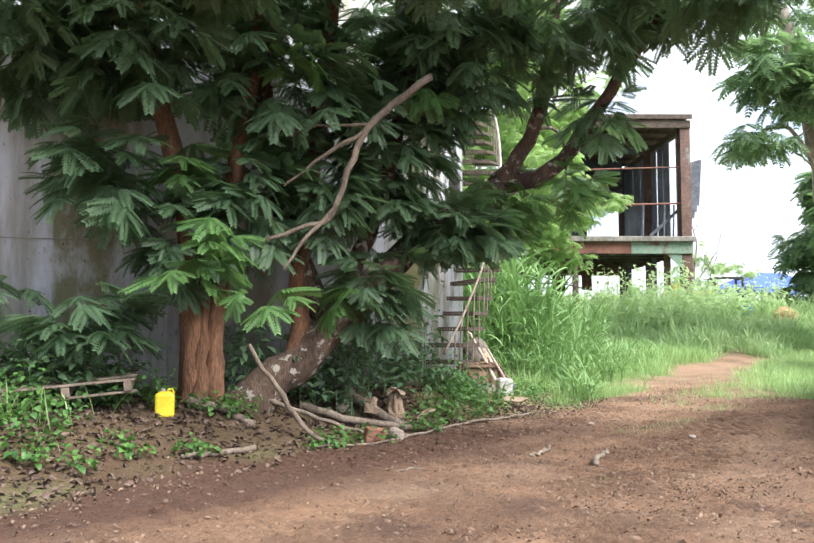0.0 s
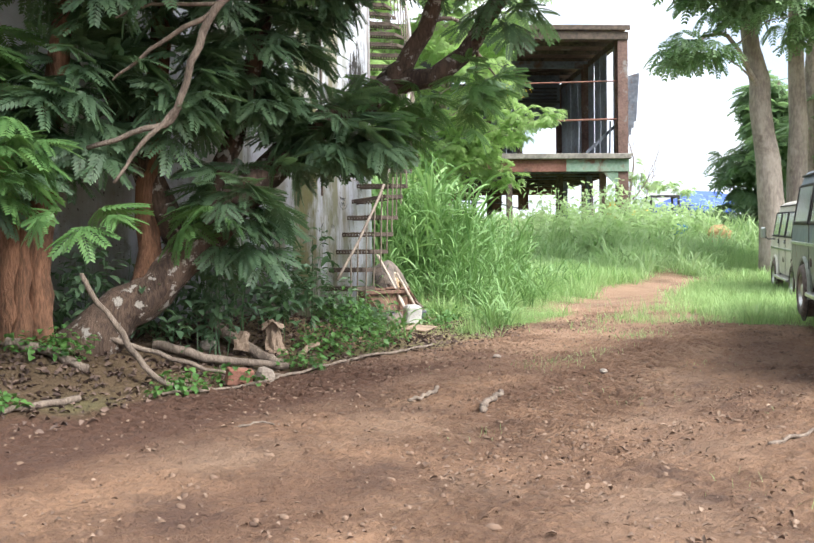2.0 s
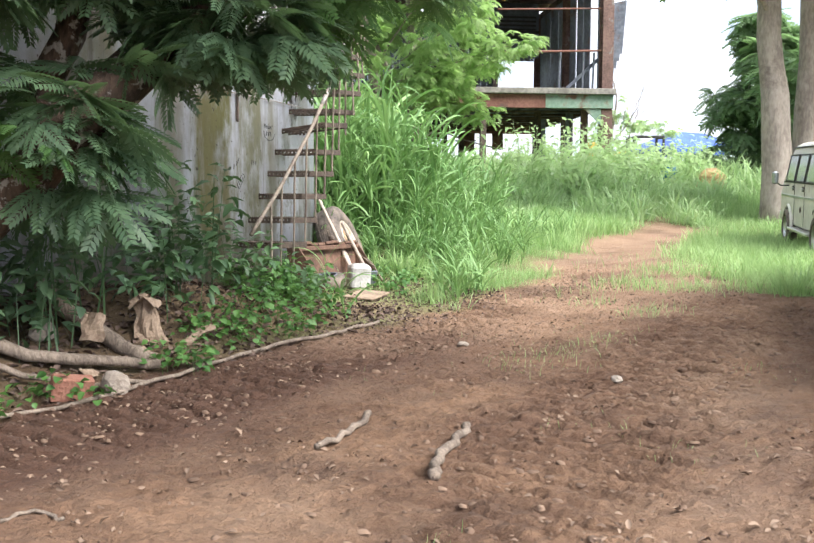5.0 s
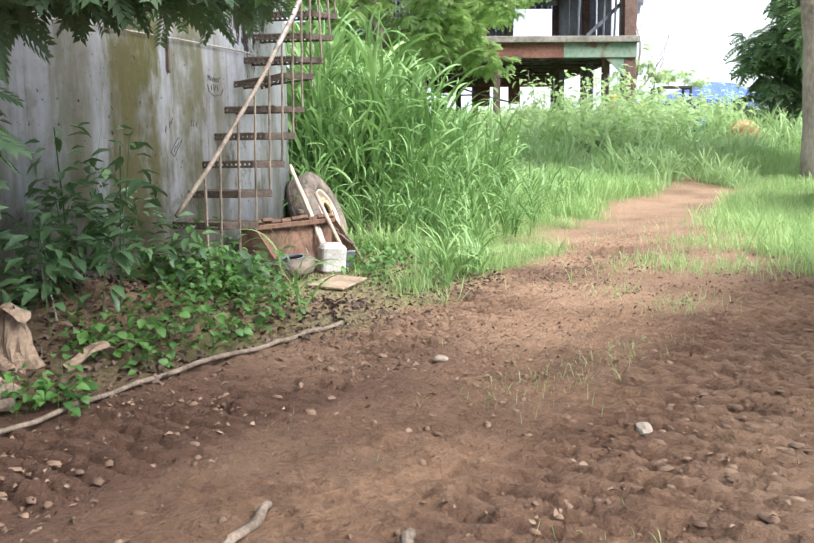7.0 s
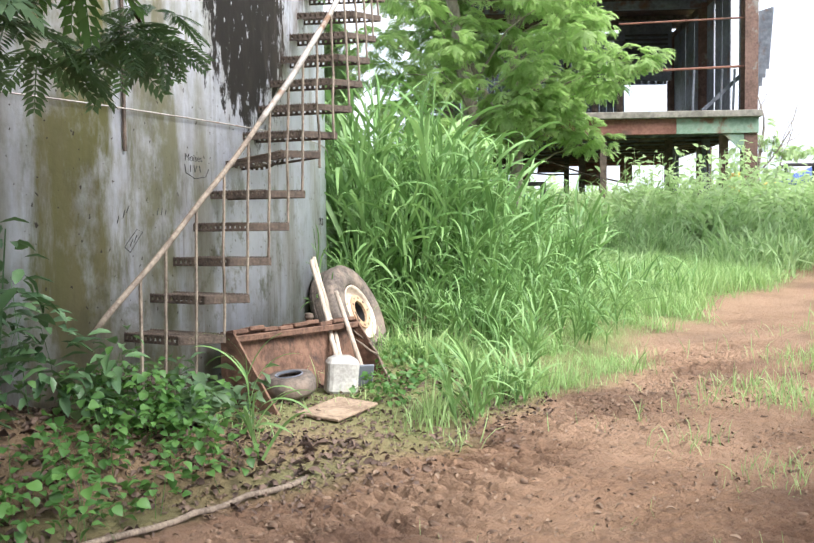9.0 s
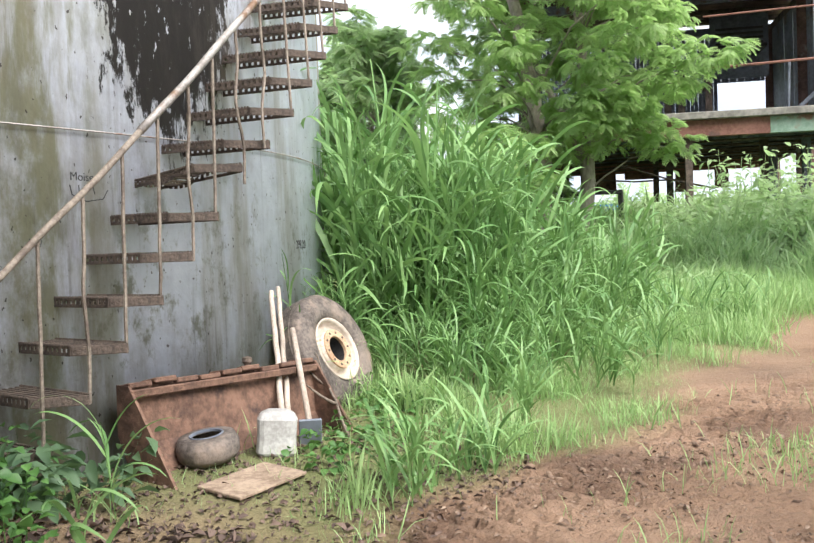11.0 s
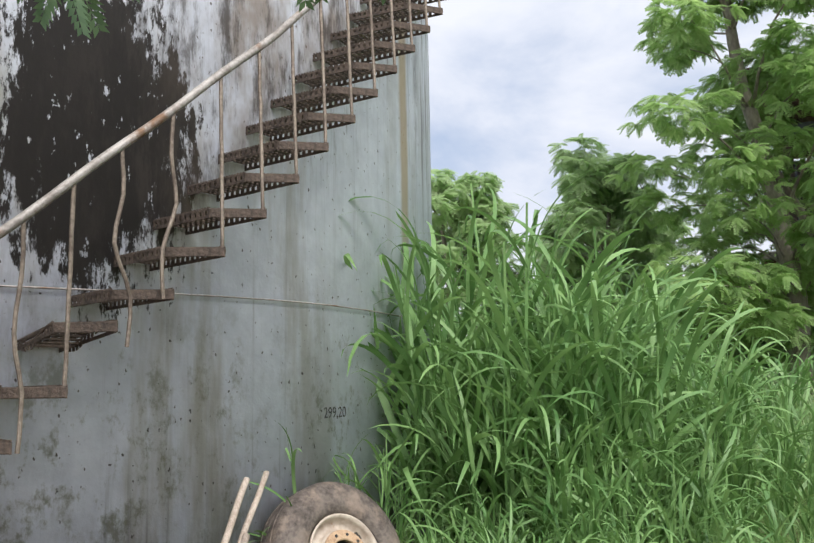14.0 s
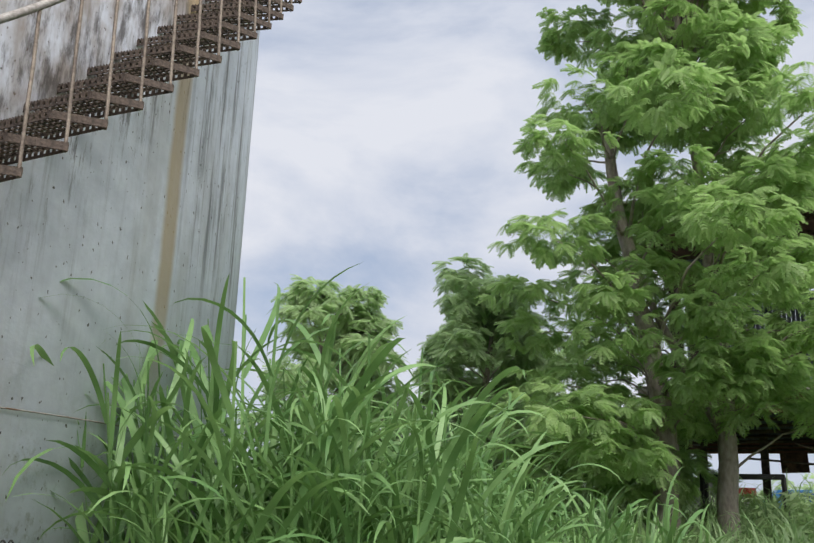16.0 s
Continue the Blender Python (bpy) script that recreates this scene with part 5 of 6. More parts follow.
# ---- meadow ----
def meadow():
    r = np.random.default_rng(23)
    kinds = [blade(3, 0.034, 0.3, 0.5), blade(3, 0.042, 0.6, 0.7), blade(3, 0.03, 0.15, 0.3)]
    wide = [blade(4, 0.034, 0.4, 0.7), blade(4, 0.04, 0.7, 0.9)]
    sets, tall = [], []

    def sow(x0, x1, y0, y1, n, hfun, out, shapes, keep=None):
        px, py = r.uniform(x0, x1, n), r.uniform(y0, y1, n)
        g = grassy(px, py)
        ok = r.random(n) < (g if keep is None else keep(px, py, g))
        ok &= np.hypot(px - TANK_X, py - TANK_Y) > TANK_R + 0.05
        px, py = px[ok], py[ok]
        m = len(px)
        base = np.stack([px, py, height(px, py) - 0.02], -1)
        hh = hfun(px, py) * r.uniform(0.5, 1.3, m)
        which = r.integers(0, len(shapes), m)
        for i, s in enumerate(shapes):
            w = which == i
            k = int(w.sum())
            out.append(scatter(s, frames_of(base[w], r.uniform(0, 6.3, k), r.normal(0, 0.2, k), r.normal(0, 0.2, k), hh[w])))

    def short(px, py):
        left = np.interp(py, EDGE_Y, EDGE_X) - px
        tuft = np.clip(wave(px, py, 2.6, 3) + 0.5 * wave(px, py, 0.8, 13), 0, 1.4)
        return (0.08 + 0.13 * smooth(0.2, 2.0, left) + 0.34 * tuft) * np.where((px < 2.3) & (py < 15.8), 0.6, 1.0)

    def bankless(px, py, g):
        near_stair = (px < 2.5 - 0.25 * np.clip(15.0 - py, 0, 3)) & (py < 15.8)
        return g * np.where((bank_s(px, py) > -0.2) & (py < 12.8) & (px < 3), 0.05, 1.0) * np.where(near_stair, 0.10, 1.0) * (0.35 + 0.65 * smooth(-0.5, 0.3, wave(px, py, 3.1, 21)))
    sow(0.8, 6.5, 12.6, 19.5, 60000, short, sets, kinds, bankless)
    sow(5.4, 11, 11.5, 20, 22000, lambda a, b: 0.30 + 0 * a, sets, kinds)
    sow(2, 15, 19, 28, 60000, lambda a, b: 0.24 + 0.2 * np.clip(wave(a, b, 0.5, 3), -0.4, 1) + 0.2 * np.clip(wave(a, b, 1.9, 5), 0, 1), sets, kinds)
    sow(-8, 22, 27, 37, 26000, lambda a, b: 1.0 + 0.5 * wave(a, b, 0.6, 6) + 0.3 * wave(a, b, 1.7, 9), tall, wide)
    sow(3.5, 12.5, 22.5, 28, 9000, lambda a, b: 0.25 + 0.75 * np.clip(wave(a, b, 0.9, 11) + 0.15, 0, 1), tall, wide, lambda px, py, g: g * smooth(0.0, 0.4, wave(px, py, 0.9, 11) + 0.15))
    sow(-10, 30, 36, 60, 9000, lambda a, b: 0.9 + 0.3 * wave(a, b, 0.5, 6), tall, wide)
    # grass that comes through between the ruts
    def strip(px, py, g):
        s = bank_s(px, py)
        w = 0.32 + 0.5 * smooth(12.0, 14.5, py)
        return np.exp(-((s + 2.15) / w) ** 2) * smooth(9.2, 11.5, py) * smooth(-0.15, 0.35, wave(px, py, 2.2, 8)) * (1 - g)
    sow(1.5, 8, 9, 22, 60000, lambda a, b: 0.09 + 0.10 * smooth(11, 14, b), sets, kinds, strip)
    sow(0, 7, 4, 13, 9000, lambda a, b: 0.07 + 0 * a, sets, kinds, lambda px, py, g: (1 - g) * 0.6 * smooth(0.55, 0.8, wave(px, py, 2.0, 18)))
    sow(-8, -2.0, 3.5, 8.5, 1500, lambda a, b: 0.35 + 0 * a, sets, kinds, lambda px, py, g: smooth(0.1, 0.8, bank_s(px, py)) * smooth(-2.4, -3.8, px))
    for nm, s in (("meadow_grass", sets), ("tall_meadow_grass", tall)):
        v, q = joined(s)
        tagged(new(nm, quick_mesh(nm, v, q, GRASS if nm[0] == "m" else TALL)), "light green grass along the track" if nm[0] == "m" else "knee-high unmown grass on the rise", "grass", kind="stuff")


meadow()


def far_belt():
    r = random.Random(3)
    cl = []
    for i in range(70):
        x = -45 + 2.0 * i + r.uniform(-1, 1)
        y = 78 + r.uniform(-6, 14)
        cl.append((x, y, ground_z(x, y) + r.uniform(0.4, 1.2), 2.4, 2.0, r.uniform(0.8, 2.2), 14))
    for i in range(22):
        x, y = -9 + 1.25 * i + r.uniform(-0.5, 0.5), 55 + r.uniform(-2, 3)
        h = r.uniform(0.7, 1.3)
        cl.append((x, y, ground_z(x, y) + h, 1.3, 1.0, h, 16))
    v, q = scatter(SPRAY_FAR, clump_frames(cl, 1.4, 91, 0.3))
    tagged(new("distant_bushes", quick_mesh("distant_bushes", v, q, LEAF_FAR)), "belt of distant bushes, haze painted into their pale green", "bushes", kind="stuff")


far_belt()


def dry_stems():
    r = np.random.default_rng(41)
    sets = []
    for cx, cy, rx, ry, n in ((2.2, 17.3, 0.7, 0.5, 260), (2.9, 17.9, 0.7, 0.5, 160)):
        px, py = cx + rx * r.normal(0, 0.5, n), cy + ry * r.normal(0, 0.5, n)
        base = np.stack([px, py, height(px, py)], -1)
        sets.append(scatter(BLADES[int(r.integers(0, 3))], frames_of(base, r.uniform(0, 6.3, n), r.normal(-0.7, 0.4, n), r.normal(0, 0.4, n), r.uniform(0.2, 0.6, n))))
    v, q = joined(sets)
    tagged(new("dry_grass", quick_mesh("dry_grass", v, q, DRYGRASS)), "straw-coloured dead grass stems", "grass", kind="stuff")


dry_stems()


# ---- by the foot of the stair ----
def loader_bucket():
    o = Vector((1.4, 14.4, ground_z(1.4, 14.4)))
    b = thing("loader_bucket", pose(*o), "rust-brown steel loader bucket lying by the tank", "bucket")
    A, B = Vector((0.83, 13.75, 1.03)), Vector((1.55, 15.28, 0.98))
    ax = (B - A).normalized()
    out = Vector((ax.y, -ax.x, 0)).normalized()
    L = (B - A).length
    m = Matrix((( ax.x, out.x, 0, A.x), (ax.y, out.y, 0, A.y), (ax.z, out.z, 1, A.z), (0, 0, 0, 1)))

    def add(name, acc, label="", mat=RUST_BROWN):
        acc.v = [tuple(m @ Vector(p)) for p in acc.v]
        part(name, acc, mat, b, label, world_space=True)
    back = Acc()
    prof = [(0.0, 0.0), (0.03, -0.16), (0.06, -0.36), (0.16, -0.55), (0.42, -0.64)]
    nx = 26
    for side in (0, 1):
        for (y, z) in prof:
            for i in range(nx + 1):
                x = L * i / nx
                back.v.append((x, y - 0.012 * side + 0.012 * math.sin(x * 5 + z * 9), z - 0.012 * side + 0.01 * math.sin(x * 3)))
    row = nx + 1
    for j in range(len(prof) - 1):
        for i in range(nx):
            a = j * row + i
            back.f.append((a, a + 1, a + row + 1, a + row))
            c = a + len(prof) * row
            back.f.append((c, c + row, c + row + 1, c + 1))
    add("back_plate", back)
    lip = Acc()
    for i in range(9):
        x0 = L * i / 9
        lip.box(L / 9 - 0.015, 0.13 + 0.02 * math.sin(i * 2.1), 0.035, pose(x0 + L / 18, 0.0, 0.01 + 0.012 * math.sin(i * 1.7), 12 + 6 * math.sin(i * 3), 0, 0), 0.006)
    lip.box(L, 0.03, 0.05, pose(L / 2, 0.075, -0.03), 0.006)
    add("top_lip", lip, "buckled, holed top lip")
    add("lip_bolt", Acc().lathe([(0.001, 0.09), (0.035, 0.08), (0.04, 0.05), (0.025, 0.03), (0.03, 0.0)], 12, pose(L * 0.62, 0.0, 0.02)), "rusty bolt head", RUST)
    for x in (0.0, L):
        e = Acc()
        out2 = [(-0.06, 0.02), (0.06, 0.02), (0.50, -0.60), (0.46, -0.66), (0.1, -0.62), (-0.06, -0.3)]
        for s in (0, 0.02):
            e.v += [(x + s, y, z) for y, z in out2]
        e.f += [(0, 1, 2, 3, 4, 5), (11, 10, 9, 8, 7, 6)] + [(i, (i + 1) % 6 + 0, (i + 1) % 6 + 6, i + 6) for i in range(6)]
        add("end_plate", e)


loader_bucket()


def truck_wheel():
    c = Vector((1.50, 16.18, 0.965))
    axis = Vector((0.88, -0.26, 0.40)).normalized()
    m = Matrix.Translation(c) @ axis.to_track_quat("Z", "Y").to_matrix().to_4x4()
    w = thing("truck_wheel", m, "old truck wheel with cream rim leaning against the tank", "wheel")
    R = 0.525
    prof = [(0.29, 0.02), (0.31, 0.055), (0.36, 0.075), (0.44, 0.07), (0.495, 0.045), (R, 0.015), (R + 0.002, -0.05), (R + 0.004, -0.13), (R, -0.21), (0.49, -0.25), (0.40, -0.27), (0.30, -0.25), (0.285, -0.10)]
    t = part("tyre", Acc().lathe(prof, 64, closed=True), RUBBER, w, "dusty worn tyre", soft=True)
    gr = Acc()
    for z in (-0.06, -0.12, -0.18):
        gr.lathe([(R - 0.02, z - 0.008), (R + 0.006, z - 0.006), (R + 0.006, z + 0.006), (R - 0.02, z + 0.008)], 64)
    part("tread_rib", gr, RUBBER, t)
    part("rim", Acc().lathe([(0.285, 0.02), (0.292, 0.045), (0.28, 0.05), (0.265, 0.02), (0.255, -0.03), (0.20, -0.035), (0.19, 0.0), (0.182, 0.035), (0.175, 0.035), (0.175, -0.06)], 56), RIM, w, "flaking cream paint", soft=True)
    part("hub_plate", Acc().lathe([(0.183, 0.036), (0.18, 0.048), (0.122, 0.05), (0.114, 0.044), (0.113, 0.02)], 48), HUB, w, "rusty ochre mounting face")
    # black discs put the shade of bolt holes and vents into colour
    hole = Acc().lathe([(0.011, 0.0), (0.012, 0.004), (0.0001, 0.004)], 8)
    hm = mesh_of("bolt_hole", hole, BLACK)
    for i in range(10):
        a = 2 * math.pi * i / 10
        part("bolt_hole", hm, None, w, m=pose(0.15 * math.cos(a), 0.15 * math.sin(a), 0.0485))
    vm = mesh_of("vent", Acc().lathe([(0.036, 0.0), (0.035, 0.005), (0.0001, 0.003)], 16), BLACK)
    for a in (0.6, 0.6 + math.pi):
        part("vent", vm, None, w, m=pose(0.232 * math.cos(a), 0.232 * math.sin(a), -0.032))
    # hub bore lined in black for the shade inside it
    part("axle_recess", Acc().lathe([(0.114, 0.02), (0.112, -0.16), (0.0001, -0.165)], 32), BLACK, w)


truck_wheel()


def pole(name, a, b, r, mat, label, cat="pole", wob=0.006):
    a, b = Vector(a), Vector(b)
    path = limb_path([a, a.lerp(b, 0.35) + Vector((wob, 0, 0)), a.lerp(b, 0.7) - Vector((0, wob, 0)), b], int(a.x * 100), wob)
    o = Acc().tube([p - a for p in path], taper(len(path), r, r * 0.9), 8)
    return solid(name, o, mat, label, cat, soft=True, m=pose(*a))


PALE = material("pale_weathered_wood", (0.33, 0.26, 0.21), (0.52, 0.44, 0.37), 7, 0.85, 0.5, stretch=(1, 1, 0.2))
g_ = ground_z(1.62, 14.6)
pole("wooden_pole", (1.60, 14.50, g_), (1.14, 15.63, 1.52), 0.024, PALE, "pale wooden pole leaning on the loader bucket")
pole("wooden_pole", (1.63, 14.54, g_), (1.12, 15.85, 1.54), 0.022, PALE, "pale wooden pole leaning on the loader bucket")
tool = thing("spade", pose(1.74, 14.62, g_), "wooden-handled spade standing in the grass", "tool")
part("handle", Acc().tube([(1.73, 14.68, g_ + 0.14), (1.42, 15.30, 1.24)], 0.022, 8), PALE, tool, world_space=True, soft=True)
part("blade", Acc().box(0.16, 0.02, 0.24, pose(1.745, 14.64, g_ + 0.08, 25, 0, 20), 0.006), STEEL_GREY, tool, "worn steel blade", world_space=True)
twig = Acc()
for pts in ([(1.95, 14.9, g_), (1.80, 15.1, 0.72), (1.66, 15.3, 0.86), (1.60, 15.3, 1.05)], [(1.72, 15.22, 0.80), (1.55, 15.25, 0.92)], [(1.82, 15.07, 0.70), (1.7, 14.95, 0.80), (1.62, 15.0, 0.85)]):
    p_ = limb_path(pts, 3, 0.008)
    twig.tube(p_, taper(len(p_), 0.014, 0.006), 6)
solid("forked_branch", twig, DEADWOOD, "bare forked branch propped on the bucket", "branch", soft=True)


def jerrycan(name, m, mat, label, h=0.26, w=0.19, d=0.11, cut=False):
    j = thing(name, m, label, "jerrycan")
    body = Acc()
    rows = [(0.0, 0.88), (0.02, 1.0), (0.10 * h / 0.26, 0.97), (0.19 * h / 0.26, 1.0), (0.215 * h / 0.26, 0.85), (0.235 * h / 0.26, 0.5)]
    n = 16
    for z, s in rows:
        for k in range(n):
            a = 2 * math.pi * k / n
            cx, sy = math.copysign(abs(math.cos(a)) ** 0.45, math.cos(a)), math.copysign(abs(math.sin(a)) ** 0.45, math.sin(a))
            body.v.append((cx * w / 2 * s, sy * d / 2 * s, z))
    for i in range(len(rows) - 1):
        body.f += [(i * n + k, i * n + (k + 1) % n, (i + 1) * n + (k + 1) % n, (i + 1) * n + k) for k in range(n)]
    body.f += [tuple(range(n - 1, -1, -1)), tuple((len(rows) - 1) * n + k for k in range(n))]
    part("body", body, mat, j, soft=False)
    if not cut:
        part("cap", Acc().lathe([(0.022, h * 0.88), (0.024, h * 0.9), (0.024, h), (0.0001, h)], 14, pose(-0.02, 0, 0)), WHITE, j, "pale screw cap")
        part("handle", Acc().tube([(0.02, 0, h * 0.88), (0.035, 0, h * 0.98), (0.07, 0, h * 0.97), (0.085, 0, h * 0.82)], 0.011, 6), mat, j)
    return j


jerrycan("jerrycan", pose(-2.36, 8.5, ground_z(-2.36, 8.5) - 0.01, 0, 0, 12), YELLOW, "yellow plastic jerrycan standing on leaf litter", 0.27, 0.19, 0.12)
jerrycan("plastic_can", pose(1.59, 14.36, ground_z(1.59, 14.36), 0, 4, 20), WHITE, "dirty white cut-open plastic can in the grass", 0.33, 0.27, 0.2, True)
small = thing("small_tyre", pose(1.24, 14.08, ground_z(1.24, 14.08) + 0.03, 6, -4, 0), "grey dusty small tyre lying flat on a board", "tyre")
part("casing", Acc().lathe([(0.10, 0.02), (0.17, 0.0), (0.20, 0.04), (0.205, 0.11), (0.18, 0.16), (0.11, 0.165), (0.095, 0.15), (0.16, 0.13), (0.17, 0.05)], 32, closed=True), RUBBER, small, soft=True)
part("inner_ring", Acc().lathe([(0.112, 0.166), (0.108, 0.172), (0.098, 0.17), (0.096, 0.155)], 32), STEEL_GREY, small)
bz = ground_z(1.45, 13.75)
solid("wooden_board", Acc().box(0.36, 0.56, 0.02, pose(0, 0, 0), 0.004), CARD, "weathered plywood board lying on the ground", "board", m=pose(1.66, 13.75, bz + 0.012, 2, 3, -24))


# ---- bank: wood, litter and rubble ----
def branch_on_ground(name, pts, r0, r1, mat, label, seed, wob=0.015):
    pts = [(x, y, ground_z(x, y) + dz) for x, y, dz in pts]
    p = limb_path(pts, seed, wob, 5)
    return solid(name, Acc().tube(p, taper(len(p), r0, r1), 8, rough=0.2), mat, label, "branch", soft=True)


for i, (nm, pts, r0, r1, mat, lab) in enumerate((
        ("log", [(-2.25, 8.95, 0.05), (-1.9, 8.95, 0.06), (-1.55, 8.9, 0.04)], 0.055, 0.04, DEADWOOD, "grey log lying on leaf litter"),
        ("log", [(-0.95, 10.6, 0.22), (-0.6, 10.45, 0.12), (-0.25, 10.35, 0.05), (0.0, 10.3, 0.03)], 0.075, 0.05, DEADWOOD, "grey split log on the rubble heap"),
        ("log", [(-1.2, 9.75, 0.06), (-0.6, 9.85, 0.08), (0.05, 10.15, 0.06)], 0.05, 0.035, DEADWOOD, "long grey branch on the rubble heap"),
        ("fallen_branch", [(-1.65, 9.1, 0.75), (-1.35, 9.0, 0.45), (-1.0, 8.95, 0.12), (-0.7, 9.0, 0.03)], 0.022, 0.03, DEADWOOD, "bleached fallen branch propped on the trunk"),
        ("fallen_branch", [(-2.0, 7.75, 0.02), (-1.75, 8.0, 0.03), (-1.45, 8.35, 0.04)], 0.02, 0.03, DEADWOOD, "dry branch lying in leaf litter"),
        ("fallen_branch", [(-1.6, 9.3, 0.2), (-1.1, 9.5, 0.1), (-0.4, 9.6, 0.05), (0.1, 9.8, 0.04)], 0.03, 0.015, DEADWOOD, "dry branch lying in leaf litter"),
        ("fallen_branch", [(-0.9, 8.75, 0.03), (-0.2, 9.35, 0.03), (0.45, 10.4, 0.03), (0.9, 11.05, 0.03), (1.27, 11.6, 0.03), (1.7, 12.2, 0.03)], 0.012, 0.018, DEADWOOD, "long pale pole lying along the track edge"),
        ("stick", [(1.15, 8.25, 0.015), (1.32, 8.5, 0.02), (1.44, 8.85, 0.02)], 0.016, 0.02, DEADWOOD, "short dry stick on the track"),
        ("stick", [(1.68, 7.75, 0.02), (1.72, 8.0, 0.025), (1.86, 8.3, 0.02), (1.95, 8.55, 0.015)], 0.026, 0.022, DEADWOOD, "curved dry stick on the track"),
        ("stick", [(-0.1, 7.3, 0.01), (0.05, 7.45, 0.012), (0.2, 7.4, 0.01)], 0.01, 0.008, DEADWOOD, "short dry stick on the track"),
        ("stick", [(3.2, 6.4, 0.01), (3.5, 6.55, 0.015), (3.9, 6.8, 0.01)], 0.014, 0.010, DEADWOOD, "pale dry stick on the track"))):
    branch_on_ground(nm, pts, r0, r1, mat, lab, 90 + i)


def rough_stone(name, x, y, sx, sy, sz, mat, label, seed, dz=0.0):
    bm = bmesh.new()
    bmesh.ops.create_icosphere(bm, subdivisions=2, radius=0.5)
    for v in bm.verts:
        k = 1 + 0.35 * noise.noise(v.co * 2.3 + Vector((seed, 0, 0)))
        v.co = Vector((v.co.x * sx * k, v.co.y * sy * k, v.co.z * sz * k))
    bm.verts.index_update()
    a = Acc().add([v.co[:] for v in bm.verts], [[v.index for v in f.verts] for f in bm.faces])
    bm.free()
    return solid(name, a, mat, label, "stone", m=pose(x, y, ground_z(x, y) + sz * 0.3 + dz, 0, 0, seed * 37))


rough_stone("stone", -0.13, 9.62, 0.24, 0.18, 0.18, STONE, "pale broken stone at the track edge", 3)
rough_stone("stone", 2.33, 11.06, 0.10, 0.08, 0.05, STONE, "small pale stone on the track", 5)
rough_stone("stone", 3.1, 9.5, 0.15, 0.08, 0.05, STONE, "small pale stone on the track", 7)
rough_stone("stone", -0.75, 10.2, 0.2, 0.16, 0.15, STONE, "pale broken stone on the rubble heap", 11)
bk = Acc().box(0.24, 0.1, 0.15, pose(0, 0, 0), 0.008)
bk.box(0.09, 0.102, 0.07, pose(0.03, 0, -0.06), 0.004)
solid("broken_brick", bk, BRICK, "broken hollow red brick lying at the track edge", "brick", m=pose(-0.34, 9.42, ground_z(-0.34, 9.42) + 0.08, 12, 8, 25))
def cardboard(sx, sz, seed, fold=0.25):
    """A buckled sheet of card standing on its edge, folded down its middle, 4 mm thick."""
    a = Acc()
    r = random.Random(seed)
    n, m = 7, 6
    for side in (0, 1):
        for j in range(m):
            for i in range(n):
                u, w = i / (n - 1) - 0.5, j / (m - 1)
                a.v.append((u * sx * (1 - 0.12 * w) + 0.01 * math.sin(9 * w + seed), fold * sx * abs(u) + 0.015 * math.sin(7 * u + 5 * w + seed) + 0.004 * side, w * sz + 0.012 * r.uniform(-1, 1) * (j == m - 1) * (1 - side)))
    for j in range(m - 1):
        for i in range(n - 1):
            k = j * n + i
            a.f.append((k, k + 1, k + n + 1, k + n))
            a.f.append((k + n * m, k + n * m + n, k + n * m + n + 1, k + n * m + 1))
    return a


cx_, cy_ = -0.14, 10.63
cb = thing("cardboard_box", pose(cx_, cy_, ground_z(cx_, cy_)), "torn brown cardboard box with a curled lid standing in rubble", "cardboard")
part("front_panel", cardboard(0.12, 0.38, 1, 0.2), CARD, cb, m=pose(-0.03, -0.02, -0.03, -4, 2, -12))
part("side_panel", cardboard(0.16, 0.34, 2, 0.3), CARD, cb, m=pose(0.09, 0.03, -0.03, -6, -16, 28))
part("lid", cardboard(0.24, 0.15, 3, -0.5), CARD, cb, "curled pale lid", m=pose(-0.01, 0.07, 0.36, 100, 0, 8))
part("fallen_flap", cardboard(0.16, 0.12, 4, 0.2), CARD, cb, m=pose(0.02, -0.07, -0.01, -40, 0, 20))
for x, y, rz, sx, sz, dz, rx in ((-0.42, 10.2, 15, 0.16, 0.2, 0.12, -20), (0.12, 10.72, -50, 0.11, 0.26, 0.05, -62), (0.0, 10.38, 70, 0.18, 0.16, 0.03, -60), (-0.5, 10.45, 40, 0.2, 0.14, 0.16, -75), (-0.3, 9.9, 100, 0.16, 0.12, 0.05, -70)):
    solid("cardboard_scrap", cardboard(sx, sz, int(sx * 100 + rz), 0.3), CARD, "torn piece of brown cardboard on the rubble", "cardboard", m=pose(x, y, ground_z(x, y) + dz - 0.02, rx, 8, rz))


